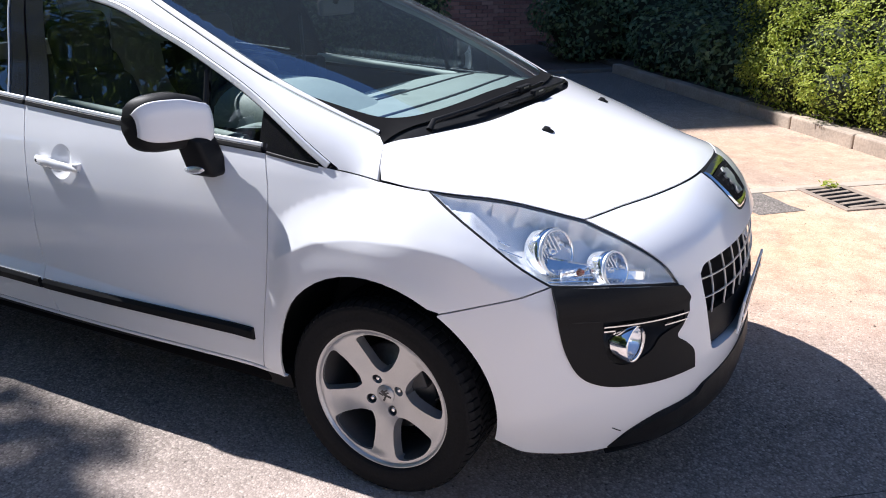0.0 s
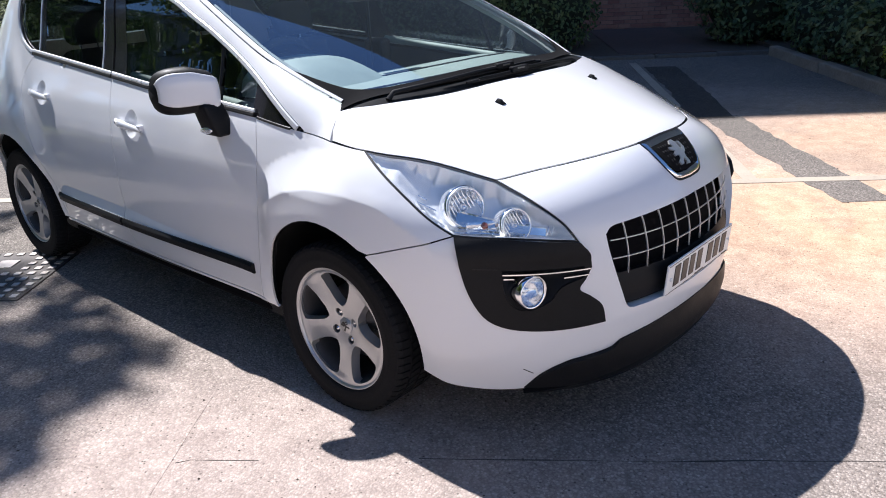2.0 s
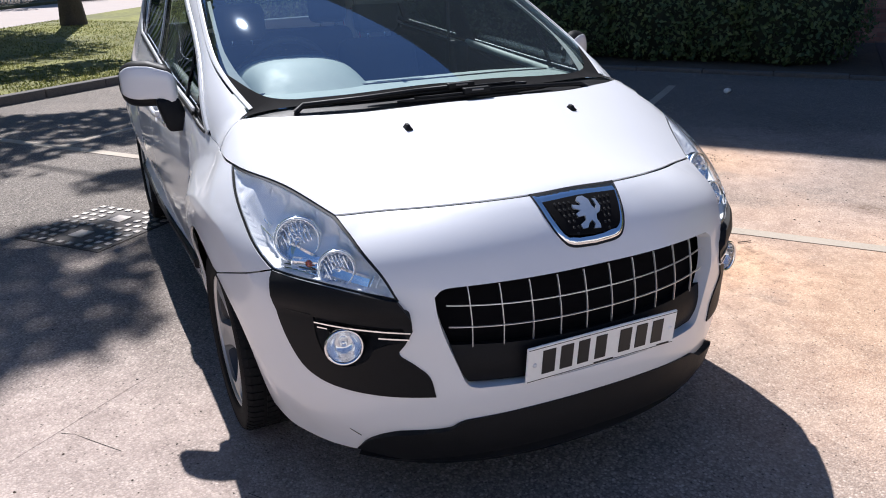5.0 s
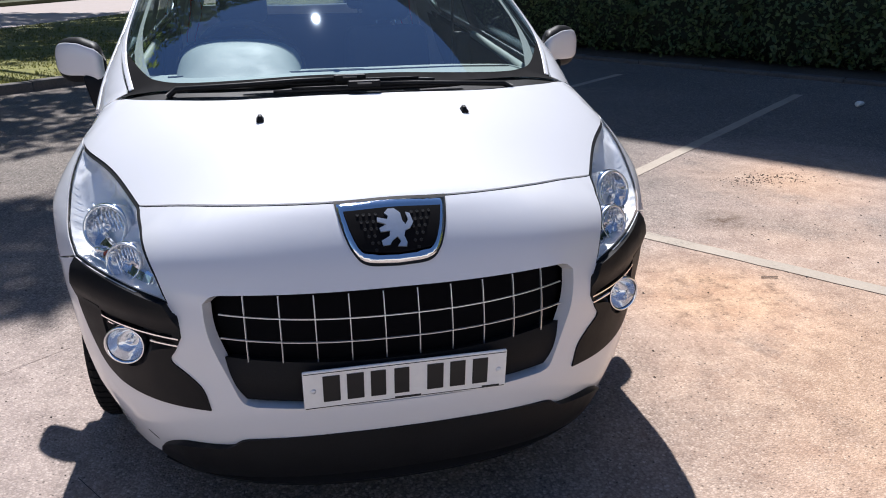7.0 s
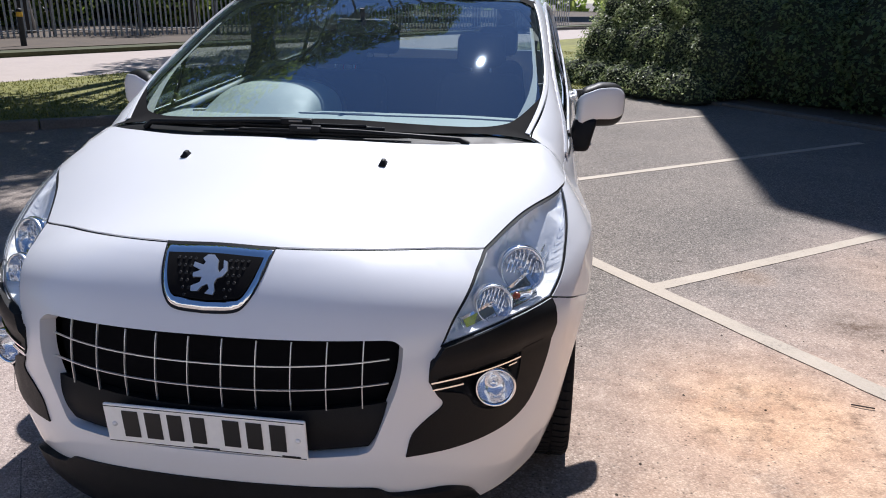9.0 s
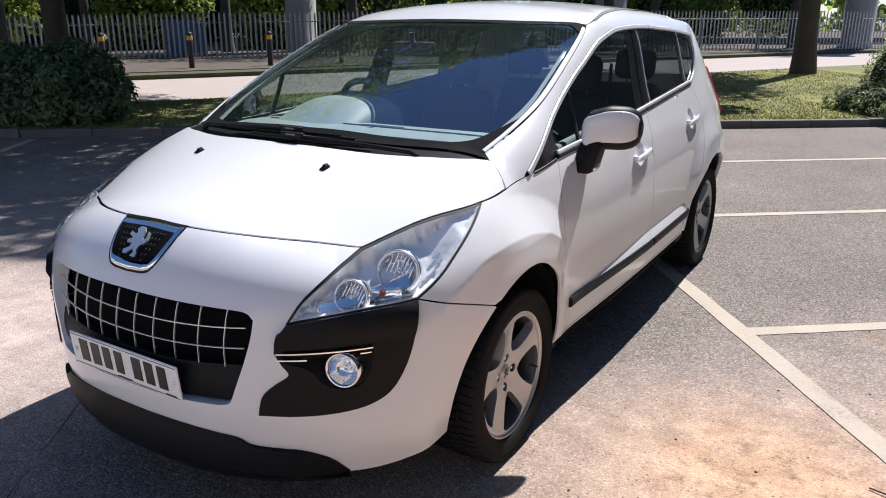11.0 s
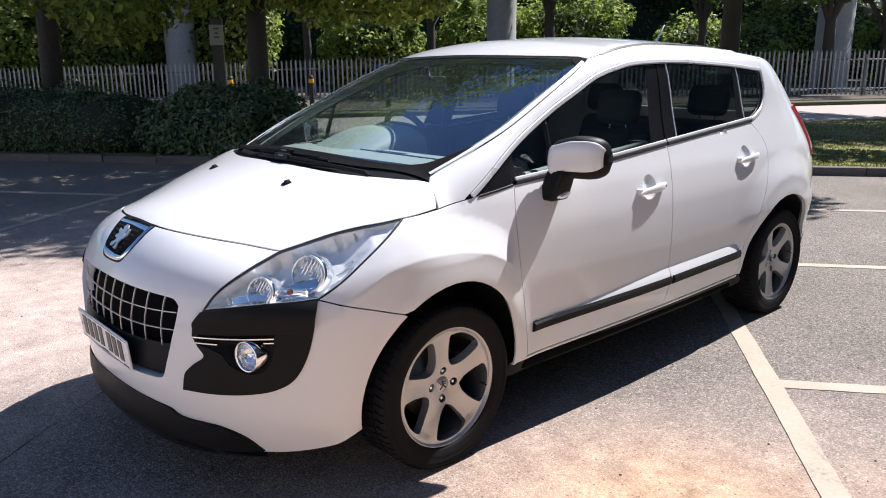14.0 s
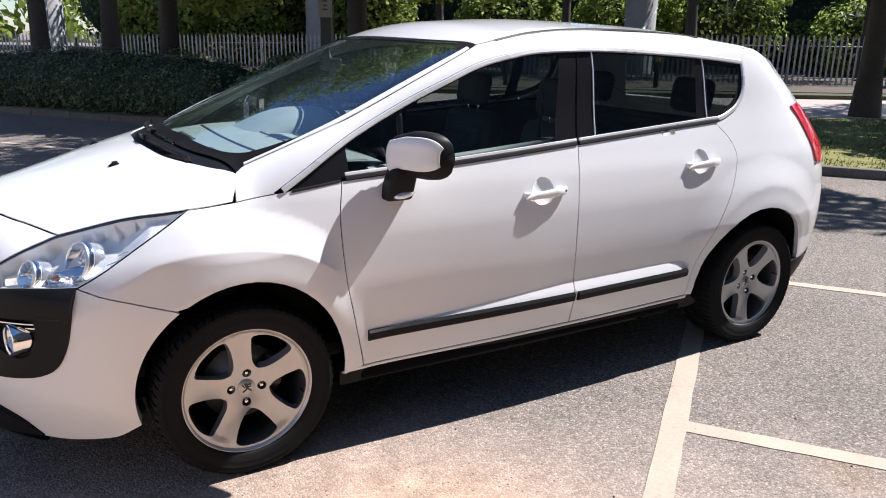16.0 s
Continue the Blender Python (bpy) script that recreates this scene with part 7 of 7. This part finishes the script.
for i in range(12):
    al = -9 + 5.0 * i + rng.uniform(-1, 1)
    c = by_road(al, -31.5 - rng.uniform(0, 3))
    hh = rng.uniform(1.9, 3.2)
    lob = [((c.x + rng.uniform(-2, 2), c.y + rng.uniform(-2, 2), hh * rng.uniform(0.6, 1.1)), (rng.uniform(1.6, 2.6), rng.uniform(1.6, 2.6), hh)) for _ in range(3)]
    shrub("thicket", lob, 13000 if i < 5 else 5200, 0.24, LEAF_WOOD, 300 + i, "sunlit light green thicket beyond the columns", "shrub", 0.30, 0.55)
structure(box("blue_container", (-0.7, -0.8, 0.0), (0.7, 0.8, 1.35), simple("faded_blue_steel", (0.06, 0.12, 0.24), 0.5, grain=10), None, "", 0.03, Matrix.Translation(by_fence(5.2, 2.2)) @ Matrix.Rotation(FENCE_TURN, 4, "Z")), "faded blue steel container behind the fence", "container")
for i in range(9):
    al = -14 + 8.0 * i + rng.uniform(-1, 1)
    c = by_road(al, -43 - rng.uniform(0, 4))
    lob = [((c.x + rng.uniform(-3, 3), c.y + rng.uniform(-3, 3), rng.uniform(2.0, 4.5)), (rng.uniform(3, 4.2), rng.uniform(3, 4.2), rng.uniform(2.6, 3.8))) for _ in range(4)]
    shrub("woodland_clump", lob, 4500, 0.34, LEAF_TREE, 500 + i, "dark green clump of trees beyond the columns", "trees", 0.25)
# far woods close the horizon
lob = []
for i in range(46):
    a = 2 * math.pi * i / 46
    r = 95 + 10 * math.sin(5 * a)
    lob.append(((r * math.cos(a), r * math.sin(a), 3.0), (9.5, 9.5, 7.0 + 2 * math.sin(9 * a))))
p, o = lobes_shell(lob, 26000, 400, 0.2)
woods = leaves("far_woods", p, o, 1.5, LEAF_WOOD, 401)
tagged(woods, "distant green belt of trees", "trees", kind="stuff")

# ---- the brick building that shades the bays ----
def brick_material():
    m, n, l, b = shader("dark_red_brick", (0.17, 0.075, 0.055), 0.9)
    oi = n.new("ShaderNodeObjectInfo")
    g = n.new("ShaderNodeNewGeometry")
    c = ramp(n, l, g.outputs["Random Per Island"], (0.0, (0.22, 0.105, 0.085)), (0.5, (0.36, 0.18, 0.14)), (1.0, (0.46, 0.27, 0.21)))
    l.new(mixed(n, l, 0.35, c, ramp(n, l, noise_tex(n, l, 30.0), (0.3, (0.14, 0.07, 0.055)), (0.7, (0.33, 0.18, 0.135)))), b.inputs["Base Color"])
    bumped(n, l, b, noise_tex(n, l, 80.0), 0.4, 0.004)
    return m


BRICK = brick_material()
MORTAR = simple("old_mortar", (0.22, 0.19, 0.17), 0.95, grain=40, vary=0.25, bump=0.3)
CLADDING = simple("grey_ribbed_cladding", (0.15, 0.155, 0.155), 0.5, grain=6, vary=0.12)
WALL_E2, WALL_H, WALL_END = 10.4, 16.6, -10.35
house = empty("office_building", Matrix.Translation(at(0, WALL_E2)) @ Matrix.Rotation(radians(BAY_TURN - 90), 4, "Z"), label="tall dark brick and metal building throwing shade", category="building")
# its own axes: x along e1, y into the building
box("core_wall", (WALL_END, 0.02, 0), (34, 14, 3.6), MORTAR, house)
box("upper_wall", (WALL_END, 0.0, 3.6), (34, 14, WALL_H), CLADDING, house)
verts, faces = [], []
for i in range(62):
    z, k = 3.75 + 0.205 * i, len(verts)
    for x in (WALL_END, 34):
        verts += [(x, 0.0, z), (x, -0.035, z + 0.03), (x, -0.035, z + 0.10), (x, 0.0, z + 0.13)]
    faces += [(k + j, k + j + 1, k + j + 5, k + j + 4) for j in range(3)]
tagged(mesh_object("cladding_ribs", verts, faces, CLADDING, house, "level ribs of the metal cladding"), kind="stuff")
verts, faces = [], []
rng = random.Random(8)
for row in range(48):
    z = 0.0 + 0.075 * row
    x = WALL_END if row % 2 else WALL_END - 0.1125
    while x < 12:
        if -3.0 < x < 9.0:
            k = len(verts)
            dy = rng.uniform(-0.003, 0.003)
            x0, x1, z0, z1, y0, y1 = x, x + 0.215, z + 0.005, z + 0.070, -0.008 + dy, 0.05
            verts += [(x0, y0, z0), (x1, y0, z0), (x1, y0, z1), (x0, y0, z1), (x0, y1, z0), (x1, y1, z0), (x1, y1, z1), (x0, y1, z1)]
            faces += [(k, k + 1, k + 2, k + 3), (k + 3, k + 2, k + 6, k + 7), (k, k + 4, k + 5, k + 1), (k, k + 3, k + 7, k + 4), (k + 1, k + 5, k + 6, k + 2)]
        x += 0.225
tagged(mesh_object("brickwork", verts, faces, BRICK, house, "dark red brick courses"), kind="stuff")
# ---- an added unseen wall to the south bounces sunlight at the car ----
BOUNCE_PALE = simple("pale_bounce_wall", (0.62, 0.58, 0.52), 0.9, grain=14, vary=0.10, bump=0.2)
structure(box("wall_south", (-34, -16.3, 0.0), (34, -16.0, 5.2), BOUNCE_PALE), "plain pale wall added unseen to bounce light at the car", "wall")
# ---- ironwork and small litter on the tarmac ----
cover = empty("manhole_cover", Matrix.Translation((-1.19, 2.53, 0.0)) @ Matrix.Rotation(radians(BAY_TURN + 2), 4, "Z"), label="square cast-iron manhole cover with worn studs", category="manhole cover")
box("frame", (-0.34, -0.34, -0.02), (0.34, 0.34, 0.006), IRON, cover, bevel=0.006)
for i in range(9):
    for j in range(9):
        if (i, j) in ((2, 4), (6, 4)):
            box("lifting_plate", (-0.30 + 0.075 * i - 0.055, -0.30 + 0.075 * j - 0.055, 0.004), (-0.30 + 0.075 * i + 0.055, -0.30 + 0.075 * j + 0.055, 0.012), IRON_TOP, cover, bevel=0.003)
        elif not (abs(j - 4) <= 1 and (abs(i - 2) <= 1 or abs(i - 6) <= 1)) or abs(j - 4) > 1:
            box("stud", (-0.30 + 0.075 * i - 0.018, -0.30 + 0.075 * j - 0.018, 0.004), (-0.30 + 0.075 * i + 0.018, -0.30 + 0.075 * j + 0.018, 0.012), IRON_TOP, cover)
gully = empty("drain_grate", Matrix.Translation((3.16, -1.22, 0.0)) @ Matrix.Rotation(radians(BAY_TURN), 4, "Z"), label="rusty iron drain grate set in the tarmac", category="drain grate")
# A flat black plate stands for the shade in the hole below.
box("pit", (-0.25, -0.17, -0.003), (0.25, 0.17, 0.0035), DARK, gully)
for x0, y0, x1, y1 in ((-0.27, -0.19, 0.27, -0.145), (-0.27, 0.145, 0.27, 0.19), (-0.27, -0.145, -0.225, 0.145), (0.225, -0.145, 0.27, 0.145)):
    box("grate_frame", (x0, y0, -0.01), (x1, y1, 0.010), RUSTY, gully, bevel=0.003)
for i in range(6):
    x = -0.1875 + 0.075 * i
    box("grate_bar", (x - 0.017, -0.145, -0.01), (x + 0.017, 0.145, 0.009), RUSTY, gully, bevel=0.003, m=Matrix.Rotation(radians(8), 4, "Z"))
rng = random.Random(12)
verts, faces = [], []
for i in range(520):
    if i < 200:
        cx, cy = rng.gauss(3.05, 0.16), rng.gauss(1.95, 0.09)
    elif i < 300:
        cx, cy = rng.gauss(2.9, 0.7), rng.gauss(0.6, 0.7)
    else:
        cx, cy = rng.uniform(-3.2, 4.2), rng.uniform(-2.6, 4.0)
    s = rng.uniform(0.003, 0.008)
    k, a = len(verts), rng.uniform(0, 6.28)
    for q in range(5):
        r = s * rng.uniform(0.6, 1.2)
        verts.append((cx + r * math.cos(a + 1.257 * q), cy + r * math.sin(a + 1.257 * q), 0.0008))
    verts.append((cx, cy, 0.001 + s * 0.7))
    faces += [(k + q, k + (q + 1) % 5, k + 5) for q in range(5)]
tagged(mesh_object("loose_chips", verts, faces, SOIL), "scattered dark stone chips and dry debris", "debris", kind="stuff")

# a weed by the grate, a twig and a scrap of litter
rng = np.random.default_rng(9)
weed = empty("weed", Matrix.Translation((3.40, -1.11, 0.0)), label="small green weed beside the drain grate", category="weed")
wp = np.stack([rng.normal(0, 0.035, 26), rng.normal(0, 0.035, 26), rng.uniform(0.006, 0.045, 26)], 1)
leaves("blades", wp, np.tile((0.0, 0.0, 1.0), (26, 1)), 0.045, LEAF_BRIGHT, 10, weed, 0.0)
tube("twig", [(1.98, 0.44, 0.006), (2.03, 0.425, 0.008), (2.06, 0.423, 0.006)], 0.0028, BARK, None, "", sides=6)
tagged(bpy.data.objects["twig"], "short dark twig lying on the tarmac", "twig")
v, f = lathe([(0.0, 0.0), (0.028, 0.002), (0.033, 0.012), (0.031, 0.05), (0.034, 0.09), (0.026, 0.105), (0.0, 0.107)], 20, "x")
crushed = [(x, y * (1 - 0.25 * math.sin(30 * x)), z * (0.8 + 0.2 * math.sin(45 * x))) for x, y, z in v]
can = mesh_object("drink_can", crushed, f, PLATE_WHITE, None, "", True)
can.matrix_world = pose(5.53, 4.05, 0.030, 0, 0, 25)
tagged(can, "crushed pale drink can lying in the bay", "can")
